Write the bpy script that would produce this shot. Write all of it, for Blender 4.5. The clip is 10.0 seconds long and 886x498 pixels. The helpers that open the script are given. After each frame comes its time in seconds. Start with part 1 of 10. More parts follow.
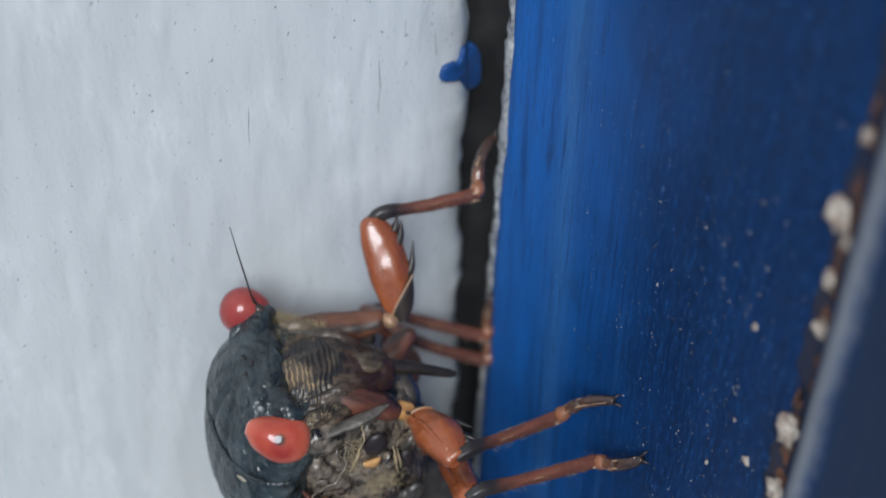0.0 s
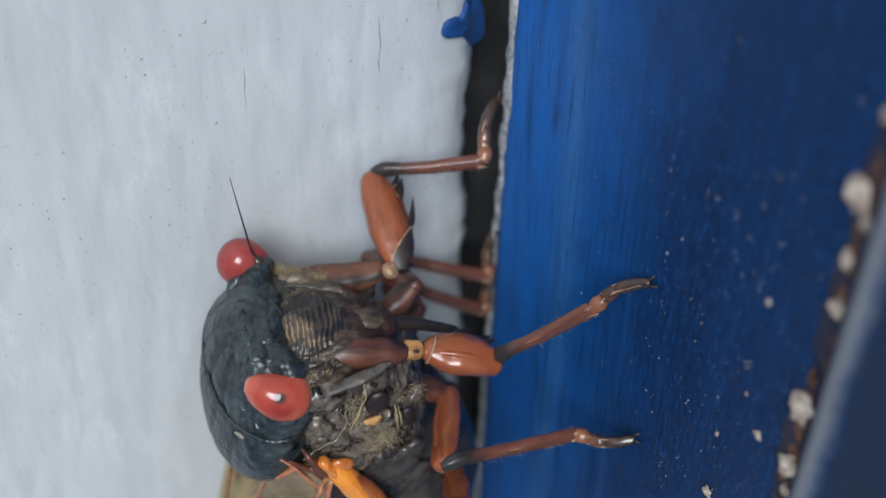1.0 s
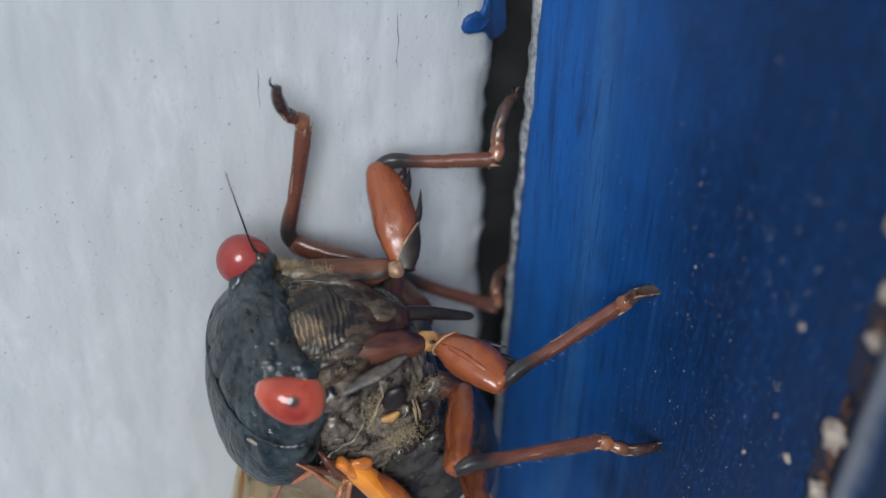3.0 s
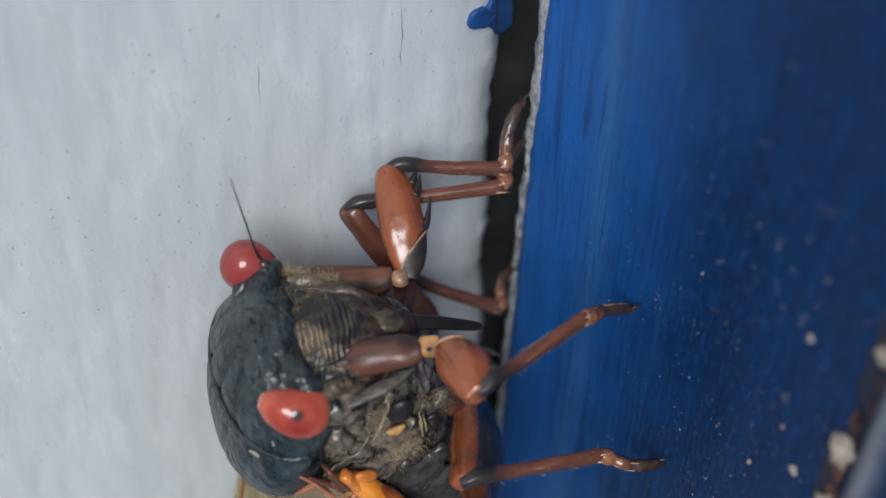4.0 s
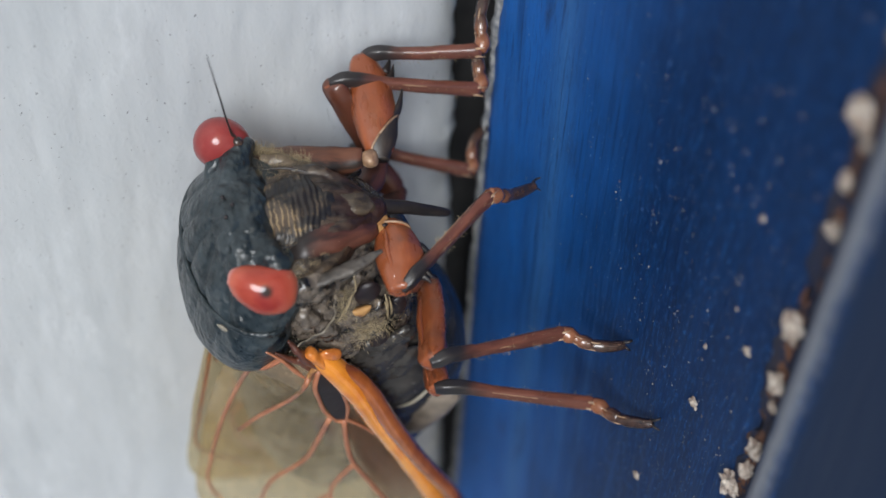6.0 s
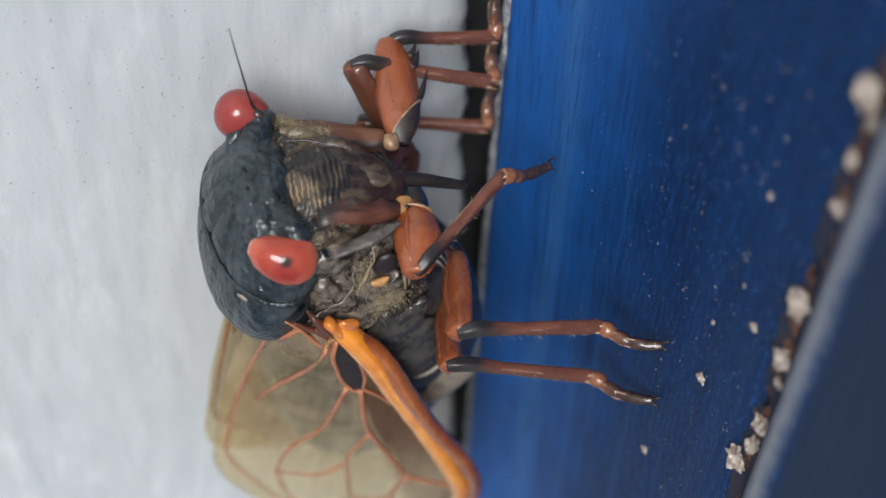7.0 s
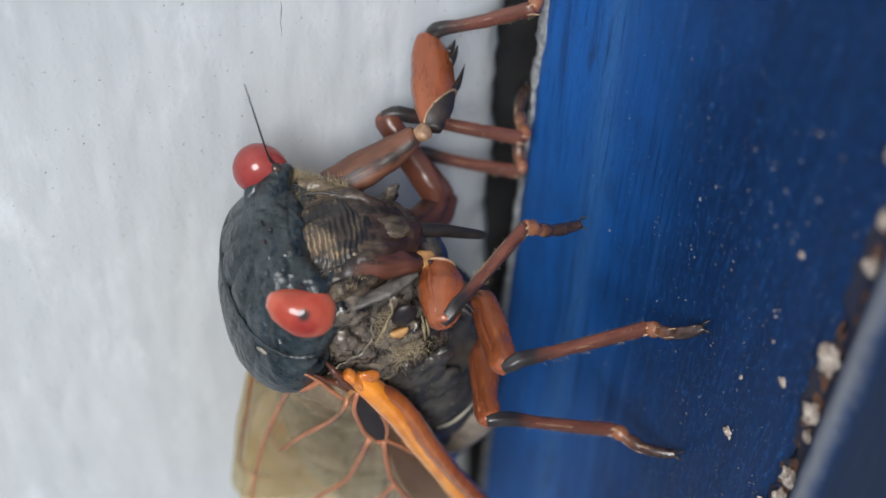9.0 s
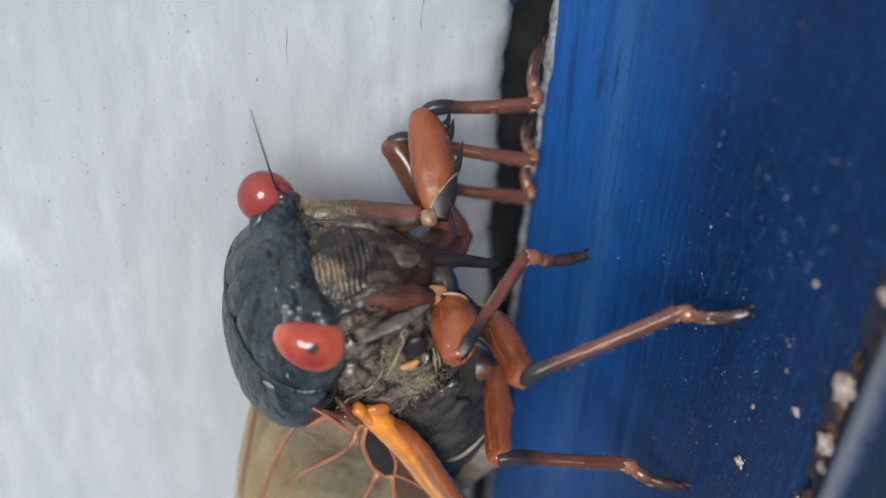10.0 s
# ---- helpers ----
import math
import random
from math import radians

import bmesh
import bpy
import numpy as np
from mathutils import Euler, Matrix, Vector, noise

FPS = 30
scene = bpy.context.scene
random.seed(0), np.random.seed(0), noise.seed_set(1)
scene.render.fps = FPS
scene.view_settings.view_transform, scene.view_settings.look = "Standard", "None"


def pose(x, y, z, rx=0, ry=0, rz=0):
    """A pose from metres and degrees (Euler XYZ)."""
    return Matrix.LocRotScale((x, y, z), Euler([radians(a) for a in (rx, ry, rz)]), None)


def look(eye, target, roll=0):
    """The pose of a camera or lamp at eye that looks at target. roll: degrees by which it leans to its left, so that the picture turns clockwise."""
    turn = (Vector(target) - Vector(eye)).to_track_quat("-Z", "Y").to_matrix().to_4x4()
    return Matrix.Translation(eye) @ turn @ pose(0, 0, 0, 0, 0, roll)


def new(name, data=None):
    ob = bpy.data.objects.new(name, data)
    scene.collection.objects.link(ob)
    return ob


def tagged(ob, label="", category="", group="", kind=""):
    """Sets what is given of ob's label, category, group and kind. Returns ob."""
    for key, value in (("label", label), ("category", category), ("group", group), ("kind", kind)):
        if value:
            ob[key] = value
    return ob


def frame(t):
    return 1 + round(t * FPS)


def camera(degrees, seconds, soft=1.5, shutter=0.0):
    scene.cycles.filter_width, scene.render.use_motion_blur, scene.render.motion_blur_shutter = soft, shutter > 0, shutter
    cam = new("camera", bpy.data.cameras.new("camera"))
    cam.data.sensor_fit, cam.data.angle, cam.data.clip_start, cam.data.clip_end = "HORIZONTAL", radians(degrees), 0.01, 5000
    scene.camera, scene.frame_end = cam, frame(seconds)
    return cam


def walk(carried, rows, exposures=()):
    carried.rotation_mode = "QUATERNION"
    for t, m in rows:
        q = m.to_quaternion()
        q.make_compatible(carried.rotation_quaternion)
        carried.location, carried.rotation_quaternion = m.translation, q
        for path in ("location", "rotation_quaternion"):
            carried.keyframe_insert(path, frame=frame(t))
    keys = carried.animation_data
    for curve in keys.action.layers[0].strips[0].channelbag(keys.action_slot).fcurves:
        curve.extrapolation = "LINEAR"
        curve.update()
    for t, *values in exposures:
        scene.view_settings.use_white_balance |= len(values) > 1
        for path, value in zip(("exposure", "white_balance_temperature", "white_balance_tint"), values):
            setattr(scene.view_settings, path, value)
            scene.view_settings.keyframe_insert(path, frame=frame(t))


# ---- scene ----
cam = camera(36.0, 10.0, shutter=0.4)
# eye and target in centimetres
PATH = [
    (0, (4.49, -4.782, 2.626), (3.195, -3.424, 1.933), -107.0),
    (0.5, (4.502, -4.687, 2.577), (3.147, -3.374, 1.913), -108.1),
    (1, (4.528, -4.562, 2.512), (3.147, -3.272, 1.859), -108.5),
    (1.5, (4.501, -4.487, 2.499), (3.083, -3.22, 1.879), -108.9),
    (2, (4.558, -4.403, 2.458), (3.143, -3.134, 1.837), -108.6),
    (3.5, (4.591, -4.215, 2.383), (3.138, -2.981, 1.777), -108.8),
    (4, (4.572, -4.16, 2.341), (3.113, -2.93, 1.743), -108.4),
    (4.5, (4.58, -4.151, 2.328), (3.125, -2.913, 1.737), -107.8),
    (5, (4.528, -4.162, 2.324), (3.056, -2.941, 1.738), -107.8),
    (5.5, (4.503, -4.28, 2.376), (3.001, -3.105, 1.773), -109.1),
    (7, (4.556, -4.419, 2.374), (3.017, -3.275, 1.808), -109.3),
    (7.5, (4.554, -4.411, 2.41), (3.012, -3.266, 1.855), -109.2),
    (8, (4.6, -4.421, 2.44), (3.075, -3.263, 1.863), -109.0),
    (8.5, (4.652, -4.427, 2.496), (3.146, -3.255, 1.896), -108.8),
    (9, (4.667, -4.437, 2.588), (3.182, -3.241, 1.983), -108.2),
    (9.5, (4.616, -4.386, 2.61), (3.143, -3.175, 2.007), -107.9),
    (10, (4.643, -4.362, 2.608), (3.18, -3.148, 1.988), -108.1),
]
walk(cam, [(t, look(Vector(eye) * 0.01, Vector(target) * 0.01, roll)) for t, eye, target, roll in PATH],
     exposures=[(0, 0.45, 5600, 7), (4.5, 0.34, 5780, 8), (7.5, 0.61, 5920, 9), (10, 0.61, 5870, 9)])

cam.data.dof.use_dof = True
cam.data.dof.focus_distance = 0.0575
cam.data.dof.aperture_fstop = 40.0

# ---- light: open shade under a bright soft sky, sun veiled ----
MM = 0.001
world = bpy.data.worlds.new("sky")
scene.world = world
world.use_nodes = True
wn = world.node_tree
sky = wn.nodes.new("ShaderNodeTexSky")
sky.sky_type = "NISHITA"
sky.sun_disc = False
sky.sun_elevation = radians(30)
sky.sun_rotation = radians(130)
sky.dust_density = 3.0
sky.air_density = 1.3
wn.links.new(sky.outputs["Color"], wn.nodes["Background"].inputs["Color"])
wn.nodes["Background"].inputs["Strength"].default_value = 0.055
sun_data = bpy.data.lights.new("sun", "SUN")
sun_data.energy = 2.5
sun_data.angle = radians(28)
sun_data.color = (1.0, 0.97, 0.93)
sun = new("sun", sun_data)
sun.matrix_world = look((0.68, -0.66, 0.42), (0, 0, 0))


# ---- materials ----
def mat(name, c1, c2, scale, rough=0.5, bump=0.15, fine=4.0, stretch=(1, 1, 1), metal=0.0, coat=0.0, spread=0.25, rough2=None, distance=0.06):
    """Two colours mixed by coarse and fine noise, with relief; scale in cells per millimetre."""
    m = bpy.data.materials.new(name)
    m.use_nodes = True
    nt = m.node_tree
    n, l = nt.nodes, nt.links
    b = n["Principled BSDF"]
    tc = n.new("ShaderNodeTexCoord")
    mp = n.new("ShaderNodeMapping")
    mp.inputs["Scale"].default_value = [1000 * s for s in stretch]
    l.new(tc.outputs["Object"], mp.inputs["Vector"])
    big = n.new("ShaderNodeTexNoise")
    big.inputs["Scale"].default_value = scale
    big.inputs["Detail"].default_value = 6
    big.inputs["Roughness"].default_value = 0.62
    small = n.new("ShaderNodeTexNoise")
    small.inputs["Scale"].default_value = scale * fine
    small.inputs["Detail"].default_value = 5
    for t in (big, small):
        l.new(mp.outputs["Vector"], t.inputs["Vector"])
    add = n.new("ShaderNodeMath")
    add.operation = "MULTIPLY_ADD"
    add.inputs[1].default_value = 0.4
    l.new(small.outputs["Fac"], add.inputs[0])
    l.new(big.outputs["Fac"], add.inputs[2])
    ramp = n.new("ShaderNodeMapRange")
    ramp.inputs["From Min"].default_value = 0.7 - spread
    ramp.inputs["From Max"].default_value = 0.7 + spread
    l.new(add.outputs[0], ramp.inputs["Value"])
    mix = n.new("ShaderNodeMix")
    mix.data_type = "RGBA"
    mix.inputs["A"].default_value = (*c1, 1)
    mix.inputs["B"].default_value = (*c2, 1)
    l.new(ramp.outputs["Result"], mix.inputs["Factor"])
    l.new(mix.outputs["Result"], b.inputs["Base Color"])
    rr = n.new("ShaderNodeMapRange")
    rr.inputs["To Min"].default_value = rough
    rr.inputs["To Max"].default_value = rough2 if rough2 is not None else min(1, rough * 1.35)
    l.new(small.outputs["Fac"], rr.inputs["Value"])
    l.new(rr.outputs["Result"], b.inputs["Roughness"])
    b.inputs["Metallic"].default_value = metal
    b.inputs["Coat Weight"].default_value = coat
    b.inputs["Coat Roughness"].default_value = 0.12
    bp = n.new("ShaderNodeBump")
    bp.inputs["Strength"].default_value = bump
    bp.inputs["Distance"].default_value = distance * MM
    l.new(add.outputs[0], bp.inputs["Height"])
    l.new(bp.outputs["Normal"], b.inputs["Normal"])
    m["mix"] = mix.name
    return m


def overlay(m, colour, source, low, high):
    """Mix a colour over a material's base where the source socket builder's value goes from low to high."""
    nt = m.node_tree
    n, l = nt.nodes, nt.links
    b = n["Principled BSDF"]
    old = b.inputs["Base Color"].links[0].from_socket
    r = n.new("ShaderNodeMapRange")
    r.interpolation_type = "SMOOTHSTEP"
    r.inputs["From Min"].default_value, r.inputs["From Max"].default_value = low, high
    l.new(source(n, l), r.inputs["Value"])
    mix = n.new("ShaderNodeMix")
    mix.data_type = "RGBA"
    l.new(r.outputs["Result"], mix.inputs["Factor"])
    l.new(old, mix.inputs["A"])
    mix.inputs["B"].default_value = (*colour, 1)
    l.new(mix.outputs["Result"], b.inputs["Base Color"])
    return m


def wrinkle(m, scale, strength, distance, stretch=(1, 1, 1), cells=False):
    """A second, finer relief under a material's own: creases, or pits where cells is set."""
    nt = m.node_tree
    n, l = nt.nodes, nt.links
    b = n["Principled BSDF"]
    first = b.inputs["Normal"].links[0].from_node
    while first.inputs["Normal"].links:
        first = first.inputs["Normal"].links[0].from_node
    tc = n.new("ShaderNodeTexCoord")
    mp = n.new("ShaderNodeMapping")
    mp.inputs["Scale"].default_value = [1000 * s for s in stretch]
    l.new(tc.outputs["Object"], mp.inputs["Vector"])
    if cells:
        warp = n.new("ShaderNodeTexNoise")
        warp.inputs["Scale"].default_value = scale * 0.7
        l.new(mp.outputs["Vector"], warp.inputs["Vector"])
        va = n.new("ShaderNodeVectorMath")
        va.operation = "MULTIPLY_ADD"
        va.inputs[1].default_value = (0.9 / scale,) * 3
        l.new(warp.outputs["Color"], va.inputs[0])
        l.new(mp.outputs["Vector"], va.inputs[2])
        t = n.new("ShaderNodeTexVoronoi")
        t.feature = "SMOOTH_F1"
        t.inputs["Scale"].default_value = scale
        l.new(va.outputs["Vector"], t.inputs["Vector"])
        out = t.outputs["Distance"]
    else:
        t = n.new("ShaderNodeTexNoise")
        t.noise_type = "RIDGED_MULTIFRACTAL"
        t.inputs["Scale"].default_value = scale
        t.inputs["Detail"].default_value = 5
        l.new(mp.outputs["Vector"], t.inputs["Vector"])
        out = t.outputs["Fac"]
    bp = n.new("ShaderNodeBump")
    bp.inputs["Strength"].default_value = strength
    bp.inputs["Distance"].default_value = distance * MM
    l.new(out, bp.inputs["Height"])
    l.new(bp.outputs["Normal"], first.inputs["Normal"])
    return m


def noise_socket(scale, stretch=(1, 1, 1), detail=3.0, rough=0.5):
    def make(n, l):
        tc = n.new("ShaderNodeTexCoord")
        mp = n.new("ShaderNodeMapping")
        mp.inputs["Scale"].default_value = [1000 * s for s in stretch]
        l.new(tc.outputs["Object"], mp.inputs["Vector"])
        t = n.new("ShaderNodeTexNoise")
        t.inputs["Scale"].default_value = scale
        t.inputs["Detail"].default_value = detail
        t.inputs["Roughness"].default_value = rough
        l.new(mp.outputs["Vector"], t.inputs["Vector"])
        return t.outputs["Fac"]
    return make


def axis_socket(axis, wobble=0.0, scale=1.0):
    """The place along an axis of the object in millimetres, with a wobble."""
    def make(n, l):
        tc = n.new("ShaderNodeTexCoord")
        sp = n.new("ShaderNodeSeparateXYZ")
        l.new(tc.outputs["Object"], sp.inputs["Vector"])
        a = n.new("ShaderNodeMath")
        a.operation = "MULTIPLY"
        a.inputs[1].default_value = 1000
        l.new(sp.outputs[axis], a.inputs[0])
        if not wobble:
            return a.outputs[0]
        s = noise_socket(scale)(n, l)
        w = n.new("ShaderNodeMath")
        w.operation = "MULTIPLY_ADD"
        w.inputs[1].default_value = wobble
        l.new(s, w.inputs[0])
        l.new(a.outputs[0], w.inputs[2])
        return w.outputs[0]
    return make


def ridge_socket(axis, centre, wobble, scale):
    """Nought along a line across the axis, falling by one for each millimetre away from it."""
    def make(n, l):
        place = axis_socket(axis, wobble, scale)(n, l)
        a = n.new("ShaderNodeMath")
        a.operation = "SUBTRACT"
        a.inputs[1].default_value = centre + wobble / 2
        l.new(place, a.inputs[0])
        b = n.new("ShaderNodeMath")
        b.operation = "ABSOLUTE"
        l.new(a.outputs[0], b.inputs[0])
        c = n.new("ShaderNodeMath")
        c.operation = "MULTIPLY"
        c.inputs[1].default_value = -1
        l.new(b.outputs[0], c.inputs[0])
        return c.outputs[0]
    return make


WHITE = mat("white_paint", (0.429, 0.452, 0.465), (0.526, 0.538, 0.543), 0.16, 0.5, 0.7, 10, (0.30, 1, 1.3), spread=0.3)
overlay(WHITE, (0.232, 0.232, 0.241), noise_socket(1.9, (0.9, 1, 1.2), 2, 0.7), 0.715, 0.76)
wrinkle(WHITE, 0.8, 0.6, 0.26, (0.3, 1, 1), cells=True)
wrinkle(WHITE, 3.2, 0.35, 0.05, (0.7, 1, 1))
overlay(WHITE, (0.591, 0.608, 0.617), noise_socket(0.35, (0.35, 1, 1.0), 5, 0.7), 0.50, 0.75)
overlay(WHITE, (0.415, 0.425, 0.441), noise_socket(0.8, (0.14, 1, 1.6), 4, 0.65), 0.62, 0.82)

overlay(WHITE, (0.193, 0.193, 0.203), noise_socket(3.6, (0.8, 1, 1.1), 3, 0.65), 0.655, 0.70)
# bluish lower edge: smeared paint, with the edge's soft shade painted in too
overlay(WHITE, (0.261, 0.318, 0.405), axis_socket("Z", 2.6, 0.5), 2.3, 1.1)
BLUE = mat("blue_paint", (0.0024, 0.014, 0.052), (0.004, 0.025, 0.090), 0.5, 0.40, 0.9, 4, (0.10, 1.4, 1), rough2=0.7)
BLUE.node_tree.nodes["Principled BSDF"].inputs["Specular IOR Level"].default_value = 0.16
# lighter towards the board: how light falls on the ledge, painted into the colour
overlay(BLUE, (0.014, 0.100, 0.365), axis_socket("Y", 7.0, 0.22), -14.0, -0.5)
# pale streak painted in for a highlight along the ledge
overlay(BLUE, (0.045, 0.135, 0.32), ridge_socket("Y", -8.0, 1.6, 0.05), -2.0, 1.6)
overlay(BLUE, (0.003, 0.018, 0.070), noise_socket(0.8, (0.07, 1.1, 1), 5, 0.6), 0.48, 0.85)
overlay(BLUE, (0.014, 0.090, 0.30), noise_socket(2.4, (0.05, 1.0, 1), 6, 0.75), 0.52, 0.95)
overlay(BLUE, (0.035, 0.11, 0.28), noise_socket(0.5, (0.06, 1.0, 1), 4), 0.56, 0.88)
overlay(BLUE, (0.010, 0.022, 0.058), noise_socket(0.4, (0.3, 1, 1), 5, 0.75), 0.54, 0.78)
overlay(BLUE, (0.012, 0.062, 0.20), noise_socket(6.0, (0.25, 1, 1), 4, 0.7), 0.46, 0.80)
overlay(BLUE, (0.003, 0.020, 0.082), noise_socket(3.2, (0.05, 1.2, 1), 5, 0.7), 0.52, 0.72)
overlay(BLUE, (0.030, 0.130, 0.36), noise_socket(9.0, (0.12, 1, 1), 3, 0.7), 0.60, 0.80)
wrinkle(BLUE, 2.2, 0.5, 0.06, (0.15, 1, 1))
overlay(BLUE, (0.09, 0.17, 0.36), noise_socket(5.5, (0.55, 1, 1), 2, 0.6), 0.68, 0.76)
overlay(BLUE, (0.22, 0.30, 0.42), noise_socket(7.5, (0.9, 1, 1), 1, 0.5), 0.76, 0.80)
# darker beyond the lip; the lip's soft highlight painted as a grey line
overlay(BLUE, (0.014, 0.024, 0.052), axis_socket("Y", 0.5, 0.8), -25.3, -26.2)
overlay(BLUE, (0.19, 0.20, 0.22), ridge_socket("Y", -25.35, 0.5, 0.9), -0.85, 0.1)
BLUE_DAB = mat("blue_paint_dab", (0.007, 0.034, 0.13), (0.012, 0.062, 0.215), 0.9, 0.4, 0.6, 4)
GRIME = mat("dark_grime", (0.006, 0.016, 0.050), (0.028, 0.022, 0.028), 0.6, 0.8, 0.6, 4, (0.5, 1, 1))
BOUNCE_PALE = mat("pale_bounce", (0.54, 0.53, 0.51), (0.66, 0.65, 0.62), 0.01, 0.85, 0.2)
# near-black that puts the gap's deep shade into the colour
GAP_BLACK = mat("gap_shade_black", (0.010, 0.010, 0.011), (0.035, 0.034, 0.033), 0.4, 0.8, 0.4)
PRIMER = mat("pale_primer", (0.09, 0.10, 0.12), (0.38, 0.38, 0.37), 0.9, 0.75, 0.8, 4, spread=0.2)
FLAKE = mat("pale_crumb", (0.11, 0.065, 0.045), (0.60, 0.54, 0.46), 1.1, 0.85, 0.9, 4, spread=0.2)
CRACK = mat("crack_dirt", (0.10, 0.10, 0.11), (0.24, 0.24, 0.25), 1.5, 0.85, 0.3)
RUST = mat("rusty_dirt", (0.035, 0.028, 0.03), (0.17, 0.07, 0.03), 0.9, 0.9, 0.7, 3)
CHITIN = mat("black_chitin", (0.006, 0.0095, 0.011), (0.034, 0.044, 0.049), 0.7, 0.18, 0.6, 5, rough2=0.44, distance=0.14, spread=0.18)
wrinkle(CHITIN, 1.3, 0.9, 0.32)
wrinkle(CHITIN, 3.8, 0.7, 0.08)
overlay(CHITIN, (0.060, 0.066, 0.062), noise_socket(3.4, (1, 1, 1), 4, 0.7), 0.66, 0.86)
PLEURA = mat("grey_brown_cuticle", (0.024, 0.021, 0.020), (0.155, 0.126, 0.098), 0.55, 0.16, 0.5, 4, rough2=0.36, distance=0.12, spread=0.2)
wrinkle(PLEURA, 2.4, 0.9, 0.26, cells=True)
overlay(PLEURA, (0.23, 0.175, 0.115), noise_socket(1.4, (1, 1, 1), 4, 0.7), 0.56, 0.74)
overlay(PLEURA, (0.007, 0.007, 0.007), noise_socket(0.9, (1, 1, 1), 4, 0.65), 0.53, 0.62)
CHEEK = mat("tan_cheek", (0.012, 0.010, 0.009), (0.100, 0.070, 0.045), 0.9, 0.28, 0.8, 4, stretch=(1, 1, 0.28), distance=0.16, spread=0.16)
overlay(CHEEK, (0.030, 0.014, 0.011), axis_socket("Z", 1.4, 1.1), -2.2, -4.2)
overlay(CHEEK, (0.014, 0.011, 0.010), noise_socket(0.9, (1, 1, 0.35), 4, 0.65), 0.52, 0.66)
overlay(CHEEK, (0.115, 0.085, 0.052), axis_socket("Y", 1.8, 1.6), 2.5, 3.9)
wrinkle(CHEEK, 1.8, 0.8, 0.12, (1, 1, 0.35))
BRONZE = mat("bronze_lip", (0.016, 0.013, 0.011), (0.095, 0.070, 0.045), 1.3, 0.28, 0.8, 4, stretch=(1, 1, 0.3), distance=0.12, spread=0.2)
SEAM = mat("pale_seam", (0.05, 0.042, 0.03), (0.27, 0.23, 0.165), 1.4, 0.3, 0.3, 4)
ABDO = mat("dark_abdomen", (0.011, 0.010, 0.010), (0.055, 0.049, 0.043), 0.5, 0.22, 0.5, 4, distance=0.2)
LEG = mat("red_brown_leg", (0.135, 0.036, 0.014), (0.285, 0.080, 0.026), 0.45, 0.24, 0.4, 5, coat=0.3, stretch=(0.3, 1, 1), spread=0.3)
overlay(LEG, (0.095, 0.026, 0.011), noise_socket(0.7, (0.22, 1, 1), 4, 0.6), 0.58, 0.78)
overlay(LEG, (0.38, 0.130, 0.048), noise_socket(1.1, (0.3, 1, 1), 3, 0.6), 0.60, 0.80)
overlay(LEG, (0.050, 0.017, 0.011), noise_socket(1.6, (0.16, 1, 1), 4, 0.65), 0.62, 0.74)
wrinkle(LEG, 0.9, 0.8, 0.16, (0.3, 1, 1))
wrinkle(LEG, 5.0, 0.4, 0.03)
# darker leg colour that paints shade on the far thighs; also joint skin
SHADE_MAROON = mat("shade_maroon", (0.045, 0.016, 0.011), (0.125, 0.042, 0.022), 0.5, 0.26, 0.5, 5, coat=0.25, stretch=(0.3, 1, 1), spread=0.3)
SHIN = mat("brown_shin", (0.058, 0.021, 0.015), (0.165, 0.060, 0.038), 0.8, 0.32, 0.8, 5, coat=0.12, stretch=(0.25, 1, 1), spread=0.2)
wrinkle(SHIN, 2.2, 0.6, 0.08, (0.18, 1, 1))
overlay(SHIN, (0.020, 0.017, 0.017), axis_socket("X", 0.9, 1.2), 2.7, 1.4)
FOOT = mat("dark_foot", (0.012, 0.010, 0.010), (0.060, 0.032, 0.022), 0.9, 0.20, 0.6, 4, coat=0.3)
overlay(FOOT, (0.20, 0.080, 0.038), axis_socket("X", 1.2, 1.8), 2.2, 0.9)
EDGE = mat("pale_brown_edge", (0.14, 0.075, 0.045), (0.38, 0.25, 0.15), 1.1, 0.3, 0.3, 4)
FLAP = mat("grey_flap", (0.016, 0.014, 0.013), (0.115, 0.100, 0.085), 1.2, 0.38, 0.7, 3, distance=0.1)
wrinkle(FLAP, 2.6, 0.8, 0.12, cells=True)
SHANK = mat("dark_shank", (0.006, 0.0055, 0.0055), (0.026, 0.019, 0.016), 1.0, 0.34, 0.4, 4)
COXA = mat("coxa_brown", (0.015, 0.009, 0.008), (0.100, 0.036, 0.023), 0.8, 0.36, 0.8, 5, stretch=(0.2, 1, 1), spread=0.12, coat=0.05)
overlay(COXA, (0.014, 0.010, 0.009), axis_socket("X", 1.4, 0.9), 1.7, 0.5)
wrinkle(COXA, 1.2, 0.5, 0.08, (0.2, 1, 1))
MAROON = mat("streaky_brown", (0.045, 0.019, 0.012), (0.180, 0.070, 0.036), 0.7, 0.45, 0.6, 5, stretch=(0.22, 1, 1), spread=0.25)
overlay(MAROON, (0.018, 0.014, 0.012), noise_socket(0.9, (0.16, 1, 1), 4, 0.65), 0.50, 0.64)
overlay(MAROON, (0.022, 0.018, 0.015), axis_socket("X", 1.6, 0.9), 2.6, 1.0)
wrinkle(MAROON, 1.6, 0.7, 0.10, (0.2, 1, 1))
WEDGE = mat("dark_wedge", (0.010, 0.009, 0.008), (0.038, 0.025, 0.019), 0.8, 0.42, 0.5, 4, stretch=(0.5, 1, 1))
AMBER = mat("amber_joint", (0.20, 0.085, 0.03), (0.50, 0.29, 0.10), 1.2, 0.3, 0.5, 3)
overlay(AMBER, (0.12, 0.045, 0.022), noise_socket(1.0, (1, 1, 1), 4, 0.6), 0.54, 0.68)
